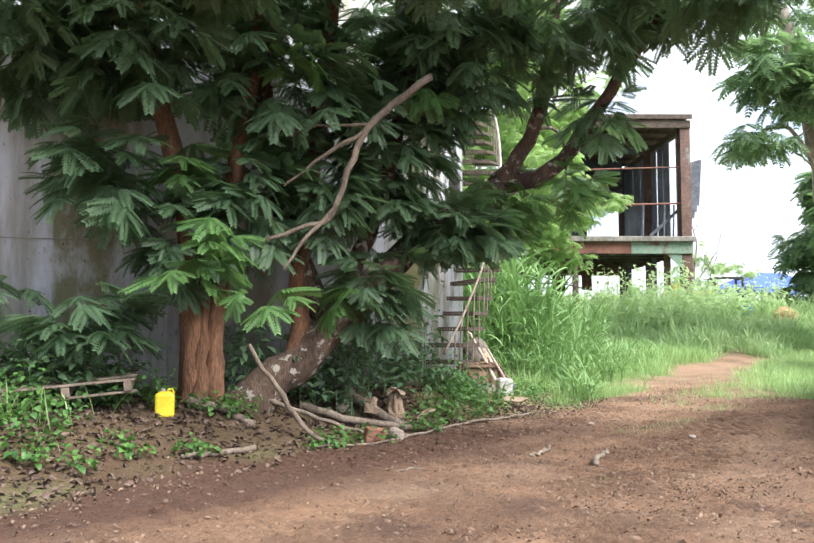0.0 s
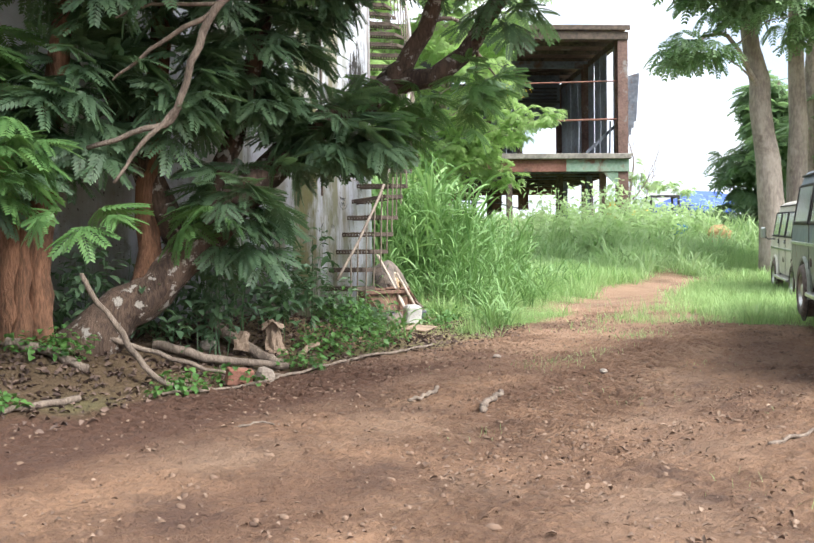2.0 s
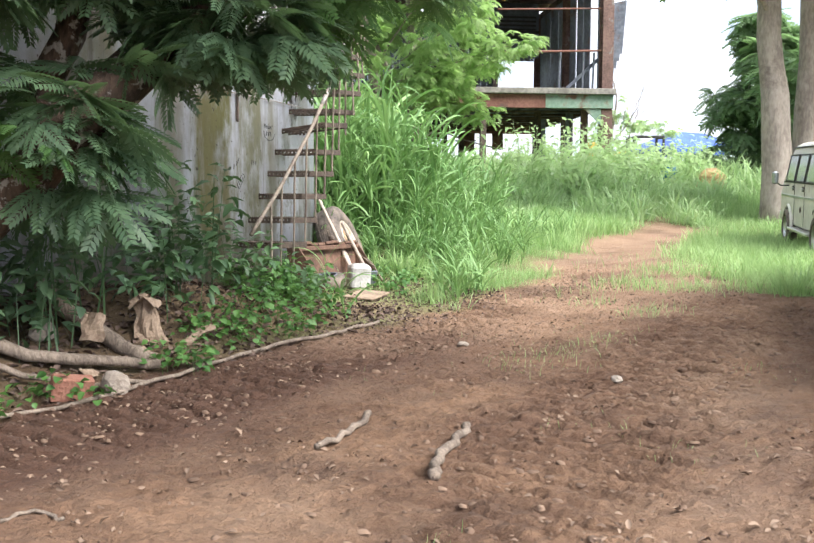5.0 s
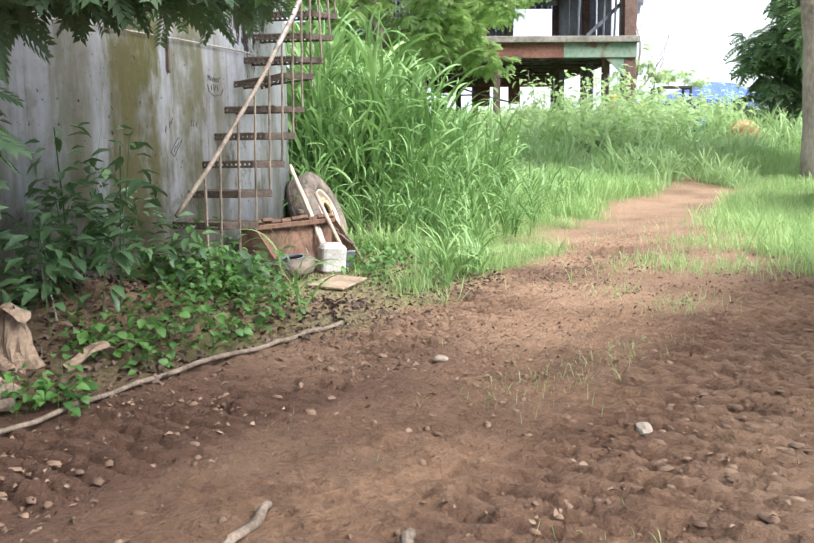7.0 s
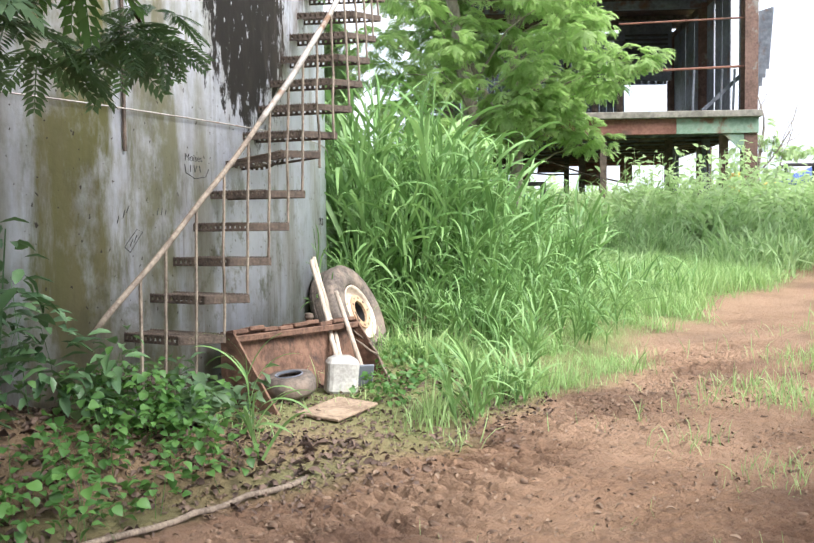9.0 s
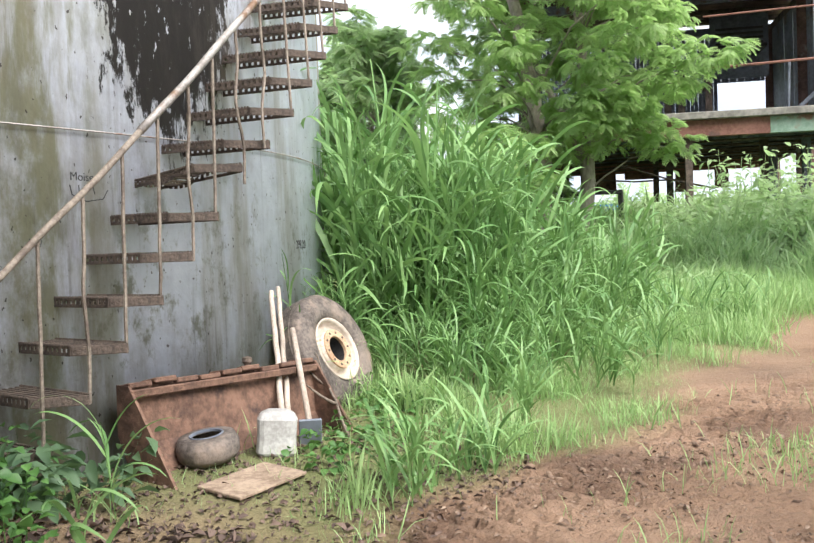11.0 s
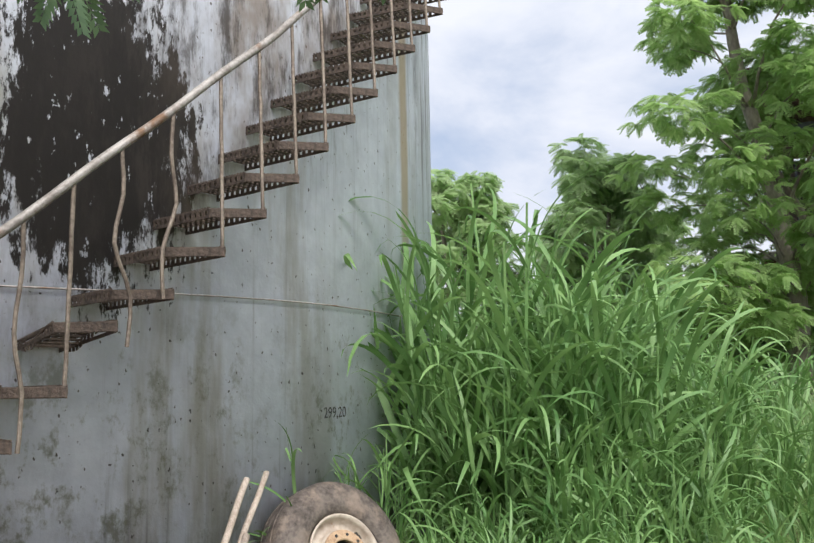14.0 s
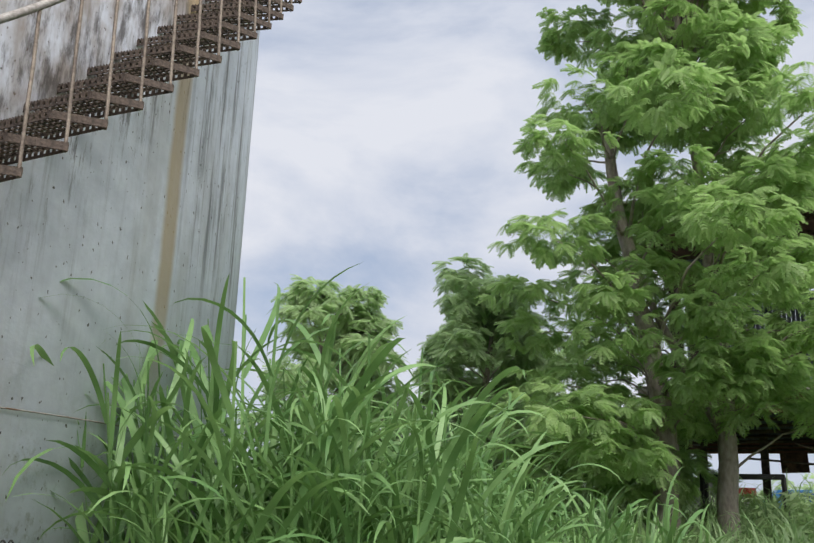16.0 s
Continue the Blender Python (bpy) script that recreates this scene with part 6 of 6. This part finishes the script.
def pallet():
    x, y = -3.25, 8.45
    p = thing("pallet", pose(x, y, ground_z(x, y) + 0.12, 4, -6, 14), "grey broken wooden pallet overgrown with weeds", "pallet")
    for i in range(5):
        part("deck_board", Acc().box(1.25, 0.09, 0.018, pose(0, -0.38 + 0.19 * i, 0.13, 0, random.uniform(-1, 1), random.uniform(-2, 2)), 0.003), DEADWOOD, p)
    for i in range(3):
        part("bearer", Acc().box(0.07, 0.9, 0.09, pose(-0.55 + 0.55 * i, 0, 0.07), 0.004), DEADWOOD, p)
    for i in range(2):
        part("bottom_board", Acc().box(1.25, 0.09, 0.018, pose(0, -0.38 + 0.76 * i, 0.012), 0.003), DEADWOOD, p)


pallet()


def bark_stump():
    x, y = -2.2, 9.15
    t = thing("old_tree", pose(x, y, ground_z(x, y)), "reddish fluted trunk beside the leaning tree", "tree")
    gz = ground_z(x, y)
    for k, (pts, r0, r1) in enumerate((
            ([(-2.28, 9.15, gz - 0.1), (-2.25, 9.15, 1.3), (-2.3, 9.15, 2.2), (-2.42, 9.15, 3.1), (-2.72, 9.1, 4.3), (-2.98, 9.05, 5.4)], 0.17, 0.075),
            ([(-2.02, 9.2, gz - 0.1), (-2.05, 9.2, 1.2), (-2.0, 9.2, 2.2), (-1.7, 9.2, 4.2), (-1.5, 9.2, 5.8)], 0.13, 0.07),
            ([(-2.15, 9.05, gz - 0.1), (-2.15, 9.08, 1.2), (-2.12, 9.12, 1.9)], 0.10, 0.05))):
        p = limb_path(pts, 60 + k, 0.02)
        part("trunk", Acc().tube(p, taper(len(p), r0, r1), 12, rough=0.35), BARK_RED, t, soft=True, world_space=True)
    cl = [(-3.0, 8.9, 5.0, 0.9, 0.7, 0.6, 60), (-3.6, 8.7, 4.4, 0.8, 0.6, 0.6, 50), (-1.7, 9.0, 5.4, 0.9, 0.7, 0.6, 60), (-5.0, 8.2, 4.9, 0.9, 0.6, 0.5, 50)]
    v, q = scatter(SPRAY_NEAR, clump_frames(cl, 1.0, 66, 0.2))
    part("crown", quick_mesh("crown", v, q, LEAF_DARK), None, t, world_space=True)


bark_stump()


def litter():
    r = np.random.default_rng(31)
    sets = []
    bits = [broad(0.07, 0.035, 0.4), broad(0.05, 0.012, 0.2), broad(0.04, 0.03, 0.6)]

    def strew(x0, x1, y0, y1, n, keep, lo, hi):
        px, py = r.uniform(x0, x1, n), r.uniform(y0, y1, n)
        ok = (r.random(n) < keep(px, py)) & (np.hypot(px - TANK_X, py - TANK_Y) > TANK_R + 0.03)
        px, py = px[ok], py[ok]
        m = len(px)
        base = np.stack([px, py, height(px, py) + 0.012], -1)
        which = r.integers(0, 3, m)
        for i, b in enumerate(bits):
            w = which == i
            k = int(w.sum())
            sets.append(scatter(b, frames_of(base[w], r.uniform(0, 6.3, k), r.normal(0.1, 0.3, k), r.normal(0, 0.5, k), r.uniform(lo, hi, k))))
    strew(-7, 2, 4.5, 13, 30000, lambda a, b: smooth(-0.5, 0.5, bank_s(a, b) + 0.3 * wave(a, b, 1.7, 3)), 0.6, 1.5)
    strew(0.4, 3.3, 11.6, 15.5, 5000, lambda a, b: 0.8 * smooth(-0.9, -0.2, bank_s(a, b)), 0.4, 1.0)
    v, q = joined(sets)
    tagged(new("leaf_litter", quick_mesh("leaf_litter", v, q, LITTER)), "dry brown leaves and chips strewn on the earth", "leaf litter", kind="stuff")
    sets.clear()
    strew(-3, 7, 2.2, 15, 34000, lambda a, b: (1 - grassy(a, b)) * (0.12 + 0.88 * smooth(-0.1, 0.8, wave(a, b, 0.9, 12) + 0.5 * wave(a, b, 3.0, 2))), 0.22, 0.75)
    v, q = joined(sets)
    CHIP = material("pale_leaf_chips", (0.085, 0.05, 0.034), (0.27, 0.19, 0.135), 3, 0.9, 0.2, island=0.85)
    tagged(new("leaf_chips", quick_mesh("leaf_chips", v, q, CHIP)), "pale dry leaf bits and chips scattered on the track", "leaf litter", kind="stuff")
    # small stones and clods pressed into the track
    oct_v = [(1, 0, 0), (0, 1, 0), (-1, 0, 0), (0, -1, 0), (0.5, 0.5, 0.7), (-0.5, 0.5, 0.8), (-0.5, -0.5, 0.6), (0.5, -0.5, 0.7)]
    oct_q = [(0, 1, 5, 4), (1, 2, 6, 5), (2, 3, 7, 6), (3, 0, 4, 7), (4, 5, 6, 7)]
    n = 6000
    px, py = r.uniform(-3, 7, n), r.uniform(2, 16, n)
    ok = r.random(n) < (1 - grassy(px, py)) * (0.3 + 0.7 * smooth(-0.2, 0.6, wave(px, py, 1.5, 6)))
    px, py = px[ok], py[ok]
    m = len(px)
    base = np.stack([px, py, height(px, py) - 0.004], -1)
    v, q = scatter((oct_v, oct_q), frames_of(base, r.uniform(0, 6.3, m), r.normal(0, 0.2, m), r.normal(0, 0.2, m), 0.006 + 0.018 * r.random(m) ** 3))
    CLOD = material("earth_clods", (0.075, 0.043, 0.028), (0.22, 0.145, 0.10), 2, 0.95, 0.3, island=0.8)
    # flat lumps thrown up across the ruts
    n = 15000
    px, py = r.uniform(-2, 6.5, n), r.uniform(2.5, 16.5, n)
    s = bank_s(px, py)
    lane = sum(np.exp(-((s - c) / 0.42) ** 4) for c in (-0.62, -3.2)) * smooth(6.0, 8.5, py)
    ok = r.random(n) < (1 - grassy(px, py)) * (0.10 + 0.90 * lane * smooth(-0.5, 0.3, wave(px, py, 1.1, 15)))
    px, py = px[ok], py[ok]
    k = len(px)
    lump = ([(x * 1.0, y * 1.7, z * 0.8) for x, y, z in oct_v], oct_q)
    v2, q2 = scatter(lump, frames_of(np.stack([px, py, height(px, py) - 0.006], -1), math.atan2(0.815, 0.58) + r.normal(0, 0.35, k), r.normal(0, 0.12, k), r.normal(0, 0.12, k), 0.006 + 0.02 * r.random(k) ** 2.5))
    v, q = joined([(v, q), (v2, q2)])
    tagged(new("clods", quick_mesh("clods", v, q, CLOD)), "small clods and pebbles pressed into the track", "gravel", kind="stuff")


litter()


def weeds(name, spots, template, mat, label, seed, stem=0.25, per=13):
    """Low leafy plants: rings of leaves on upright stems, joined."""
    r = np.random.default_rng(seed)
    sets = []
    for cx, cy, rx, ry, n, h in spots:
        a, d = r.uniform(0, 2 * np.pi, n), np.sqrt(r.random(n))
        px, py = cx + rx * d * np.cos(a), cy + ry * d * np.sin(a)
        ok = np.hypot(px - TANK_X, py - TANK_Y) > TANK_R + 0.12
        px, py = px[ok], py[ok]
        m = len(px)
        hh = h * r.uniform(0.4, 1.2, m)
        base = np.stack([px, py, height(px, py)], -1)
        lean = r.normal(0, 0.22, (m, 2))
        for k in range(per):
            f = (0.25 + 0.75 * k / (per - 1)) * np.ones(m)
            p = base + np.stack([lean[:, 0] * hh * f, lean[:, 1] * hh * f, hh * f], -1)
            head = r.uniform(0, 6.3, m)
            off = 0.05 + 0.06 * r.random(m)
            p = p + np.stack([np.cos(head) * off, np.sin(head) * off, 0 * off], -1)
            sets.append(scatter(template, frames_of(p, head, r.normal(-0.15, 0.35, m), r.normal(0, 0.35, m), r.uniform(0.7, 1.4, m))))
        sets.append(scatter(STALK, frames_of(base, np.arctan2(-lean[:, 1], -lean[:, 0]), np.arctan(np.hypot(lean[:, 0], lean[:, 1])), 0 * hh, hh)))
    v, q = joined(sets)
    tagged(new(name, quick_mesh(name, v, q, mat)), label, "weeds", kind="stuff")


HEART = broad(0.056, 0.046, 0.25)
OVAL = broad(0.13, 0.055, 0.25)
weeds("bank_weeds", [(0.75, 11.45, 0.4, 0.5, 22, 0.4), (0.95, 12.1, 0.35, 0.45, 18, 0.42), (0.4, 10.95, 0.25, 0.2, 12, 0.28), (0.2, 10.15, 0.14, 0.2, 8, 0.25), (-4.0, 7.6, 1.1, 0.6, 70, 0.4), (-3.0, 7.2, 0.8, 0.5, 22, 0.2),
                     (-4.6, 6.6, 0.9, 0.6, 30, 0.3), (-1.9, 8.95, 0.3, 0.15, 14, 0.25), (-2.9, 8.7, 0.7, 0.3, 50, 0.4), (-1.9, 7.9, 0.12, 0.12, 6, 0.15), (-2.9, 6.9, 0.15, 0.15, 6, 0.14), (-0.9, 8.9, 0.3, 0.2, 8, 0.2),
                     (-2.4, 7.55, 0.2, 0.12, 6, 0.13), (0.55, 12.35, 0.35, 0.3, 30, 0.4), (-0.35, 9.3, 0.2, 0.2, 5, 0.2), (1.95, 14.6, 0.3, 0.5, 9, 0.15), (2.1, 15.4, 0.4, 0.6, 12, 0.16), (2.1, 16.2, 0.4, 0.4, 12, 0.22)],
      HEART, WEED, "bright green broad-leaved weeds on the bank", 5)
weeds("tank_shrub", [(0.0, 11.6, 0.3, 0.3, 13, 1.0), (0.3, 12.2, 0.22, 0.25, 7, 0.75), (-0.3, 11.1, 0.3, 0.25, 6, 0.8), (-0.65, 10.7, 0.25, 0.25, 7, 1.5)], OVAL, SHRUB, "dark glossy-leaved shrub against the tank", 6, per=22)
weeds("creeper", [(-0.8, 10.2, 0.4, 0.3, 20, 1.2), (-3.6, 8.5, 0.9, 0.3, 60, 0.7), (-1.5, 9.9, 0.8, 0.25, 40, 0.8), (0.85, 12.85, 0.2, 0.25, 9, 0.45), (1.05, 13.25, 0.12, 0.15, 4, 0.35)], OVAL, LEAF_DARK, "dark leafy creeper round the tree foot", 7, per=14)
# these weeds share the far leaves' colour, with haze painted in
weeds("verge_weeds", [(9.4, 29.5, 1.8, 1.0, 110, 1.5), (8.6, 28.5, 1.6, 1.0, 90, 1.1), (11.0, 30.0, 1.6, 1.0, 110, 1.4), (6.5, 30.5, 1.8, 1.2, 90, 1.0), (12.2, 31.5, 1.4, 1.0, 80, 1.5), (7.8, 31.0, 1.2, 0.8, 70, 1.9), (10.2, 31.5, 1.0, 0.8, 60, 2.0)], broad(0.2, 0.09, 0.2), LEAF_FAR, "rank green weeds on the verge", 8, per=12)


# ---- hanging twig with fronds over the stair ----
def overhang():
    t = thing("overhanging_branch", pose(0.9, 11.0, 3.6), "thin tree branch with dark fronds and yellow flowers above the stair", "branch")
    for i, pts in enumerate(([(1.1, 10.6, 3.5), (1.15, 10.9, 3.1), (1.2, 11.2, 2.7)], [(1.5, 10.6, 4.0), (2.0, 11.6, 4.3), (2.4, 12.8, 4.2), (2.7, 13.6, 4.15), (3.05, 14.4, 4.08)], [(2.35, 12.6, 4.2), (2.4, 12.9, 3.95), (2.45, 13.1, 3.75)])):
        p = limb_path(pts, 80 + i, 0.02)
        part("twig", Acc().tube(p, taper(len(p), 0.03, 0.008), 6), BARK, t, soft=True, world_space=True)
    v, q = scatter(SPRAY_NEAR, clump_frames([(1.32, 11.2, 2.72, 0.15, 0.15, 0.08, 4), (1.15, 11.15, 2.62, 0.15, 0.15, 0.08, 3), (0.75, 10.95, 2.62, 0.25, 0.2, 0.1, 4), (2.45, 13.1, 3.68, 0.25, 0.25, 0.06, 3), (2.65, 13.6, 3.93, 0.25, 0.25, 0.06, 3), (2.85, 14.0, 4.04, 0.25, 0.25, 0.05, 3), (3.05, 14.3, 4.08, 0.2, 0.2, 0.05, 2)], 0.85, 77, 0.1))
    part("fronds", quick_mesh("fronds", v, q, LEAF_DARK), None, t, world_space=True)
    r = np.random.default_rng(9)
    n = 60
    p = np.array([3.06, 14.35, 4.0]) + r.normal(0, 1, (n, 3)) * np.array([0.16, 0.12, 0.05])
    v, q = scatter(broad(0.03, 0.025, 0.3), frames_of(p, r.uniform(0, 6.3, n), r.normal(0, 0.5, n), r.normal(0, 0.5, n), r.uniform(0.7, 1.3, n)))
    part("blossom", quick_mesh("blossom", v, q, FLOWER), None, t, "yellow blossom", world_space=True)


overhang()


# ---- far things on the rise ----
def canopy_tent():
    x, y = 20.2, 48.5
    gz = ground_z(x, y)
    c = thing("canopy_tent", pose(x, y, gz, 0, 0, 12), "blue tarpaulin canopy tent on a thin frame", "tent")
    h, e, w = 2.75, 1.8, 2.4
    roof = Acc()
    roof.v = [(-w, -w, e), (w, -w, e), (w, w, e), (-w, w, e), (-0.9, 0, h), (0.9, 0, h - 0.05), (-w, -w, e - 0.28), (w, -w, e - 0.25), (w, w, e - 0.28), (-w, w, e - 0.25), (0, -w, e - 0.12), (0, -w, e - 0.38)]
    roof.f = [(0, 10, 5, 4), (10, 1, 5), (1, 2, 5), (2, 3, 4, 5), (3, 0, 4), (6, 11, 10, 0), (11, 7, 1, 10), (7, 8, 2, 1), (8, 9, 3, 2), (9, 6, 0, 3)]
    part("roof_cloth", roof, BLUE, c, "sagging blue tarpaulin")
    for a in (-1, 1):
        for b in (-1, 1):
            part("leg", Acc().tube([(a * w * 0.98, b * w * 0.98, -0.1), (a * w * 0.98, b * w * 0.98, e)], 0.03, 6), STEEL_GREY, c)


canopy_tent()


def roll_frame(x, y, w, h, label):
    gz = ground_z(x, y)
    f = thing("pipe_frame", pose(x, y, gz), label, "frame")
    for s in (-1, 1):
        part("post", Acc().tube([(s * w / 2, 0, -0.1), (s * w / 2 * 0.95, 0, h)], 0.055, 6), BLACK, f)
        part("post", Acc().tube([(s * w / 2, 0.8, -0.1), (s * w / 2 * 0.95, 0.8, h)], 0.055, 6), BLACK, f)
        part("side_rail", Acc().tube([(s * w / 2 * 0.95, 0, h - 0.02), (s * w / 2 * 0.95, 0.8, h - 0.02)], 0.05, 6), BLACK, f)
    part("top_rail", Acc().box(w, 0.12, 0.12, pose(0, 0, h), 0.02), BLACK, f)


roll_frame(14.9, 40.0, 1.35, 1.95, "dark steel roll frame standing in the grass")
roll_frame(4.1, 33.6, 1.75, 1.35, "low black pipe frame under the derelict building")


def loader():
    x, y = 16.2, 50.0
    l = thing("yellow_loader", pose(x, y, ground_z(x, y), 0, 0, 8), "yellow earth-moving machine half hidden by grass", "machine")
    part("engine_cover", Acc().box(2.6, 1.4, 0.7, pose(0, 0, 1.4), 0.12), MACHINE, l)
    part("arm", Acc().beam((0.4, -0.6, 1.4), (2.4, -0.6, 1.75), 0.2, 0.25, 0.04), MACHINE, l)
    part("cab", Acc().box(1.1, 1.2, 0.5, pose(-0.6, 0, 1.95), 0.08), MACHINE, l)
    for sx in (-0.9, 0.9):
        part("wheel", Acc().lathe([(0.001, 0.2), (0.3, 0.2), (0.5, 0.18), (0.55, 0.0), (0.5, -0.18), (0.001, -0.2)], 24, pose(sx, -0.8, 0.55, 90, 0, 0)), RUBBER, l)


loader()


def barrel(name, x, y, r, h, mat, label):
    return solid(name, Acc().lathe([(0.001, 0), (r, 0), (r * 1.03, h * 0.1), (r, h * 0.33), (r * 1.04, h * 0.35), (r, h * 0.38), (r, h * 0.64), (r * 1.04, h * 0.66), (r, h * 0.69), (r * 1.02, h * 0.95), (r, h), (0.001, h)], 24), mat, label, "barrel", soft=False, m=pose(x, y, ground_z(x, y) - 0.02))


barrel("blue_barrel", 11.9, 30.4, 0.24, 0.85, BLUE_BARREL, "blue plastic barrel standing in the grass")
barrel("red_drum", 3.2, 49.5, 0.32, 1.5, RED_PAINT, "red steel drum beyond the derelict building")
rough_stone("spoil_heap", 12.95, 29.6, 1.0, 0.9, 1.1, TAN_SOIL, "tan heap of spoil at the grass edge", 21)
lv = Acc().box(0.72, 0.5, 1.3, pose(0, 0, 0.6), 0.03)
solid("lavender_box", lv, LAVENDER, "pale lavender metal cabinet standing in weeds", "cabinet", m=pose(-2.75, 34.4, ground_z(-2.75, 34.4), 0, 0, 15))


def far_car(x, y, rz, mat, label):
    c = thing("parked_car", pose(x, y, ground_z(x, y) - 0.02, 0, 0, rz), label, "car")
    b = Acc()
    prof = [(-2.0, 0.35), (-2.0, 0.75), (-1.0, 0.9), (-0.5, 1.42), (0.9, 1.45), (1.6, 0.95), (2.0, 0.9), (2.0, 0.35)]
    for s in (-0.8, 0.8):
        b.v += [(px, s * (1 if pz < 1 else 0.85), pz) for px, pz in prof]
    b.f = [tuple(range(8)), tuple(range(15, 7, -1))] + [(i, i + 8, (i + 1) % 8 + 8, (i + 1) % 8) for i in range(8)]
    part("body", b, mat, c)
    part("side_glass", Acc().box(1.3, 1.56, 0.38, pose(0.2, 0, 1.15), 0.05), GLASS, c)
    for sx in (-1.2, 1.2):
        for s in (-1, 1):
            part("wheel", Acc().lathe([(0.001, 0.08), (0.2, 0.09), (0.3, 0.07), (0.31, -0.07), (0.001, -0.09)], 20, pose(sx, s * 0.74, 0.31, 90, 0, 0)), RUBBER, c)


far_car(4.6, 52.0, 10, BLUE_BARREL, "blue car parked beyond the derelict building")
far_car(2.0, 39.0, -20, WHITE, "white car half hidden by grass")


# ---- markings on the tank wall ----
def wall_marks():
    def stroke(pts, r=0.003):
        return Acc().tube([on_tank(radians(a), TANK_R + 0.003, z) for a, z in pts], r, 5)
    f = bpy.data.curves.new("graffiti_word", "FONT")
    f.body, f.size, f.extrude = "Moises", 0.075, 0.001
    f.materials.append(INK)
    w = new("graffiti_word", f)
    a0 = radians(-21.3)
    p = on_tank(a0, TANK_R + 0.004, 2.33)
    w.parent = tank
    w.matrix_parent_inverse = tank.matrix_basis.inverted()
    w.matrix_basis = pose(*p, 90, 0, math.degrees(a0) + 90 + 1.5)
    tagged(w, "hand-written black word on the wall")
    sets = [[(-21.3, 2.30), (-21.2, 2.24), (-20.4, 2.20), (-19.4, 2.22), (-19.1, 2.28)], [(-20.8, 2.30), (-20.8, 2.25)], [(-20.5, 2.30), (-20.4, 2.25), (-20.2, 2.30)], [(-20.0, 2.30), (-19.9, 2.25)],
            [(-25.95, 1.70), (-25.1, 1.82), (-24.7, 1.80), (-25.6, 1.66), (-25.95, 1.70)], [(-25.6, 1.70), (-25.4, 1.75)], [(-25.3, 1.73), (-25.1, 1.78)],
            [(-26.4, 1.86), (-26.3, 1.91)], [(-26.0, 1.90), (-25.9, 1.95)], [(-25.8, 1.93), (-25.6, 1.98)], [(-23.6, 1.92), (-23.5, 1.97)], [(-23.3, 1.92), (-23.2, 1.97)], [(-23.0, 1.92), (-22.9, 1.96)]]
    for s in sets:
        part("scrawl", stroke(s), INK, tank, world_space=True)
    g = bpy.data.curves.new("stencil_number", "FONT")
    g.body, g.size, g.extrude = "299,20", 0.115, 0.001
    g.materials.append(INK)
    n = new("stencil_number", g)
    a1 = radians(0.95)
    n.parent = tank
    n.matrix_parent_inverse = tank.matrix_basis.inverted()
    n.matrix_basis = pose(*on_tank(a1, TANK_R + 0.004, 1.87), 90, 0, math.degrees(a1) + 90 + 1.2)
    tagged(n, "faded grey stencilled number")


wall_marks()
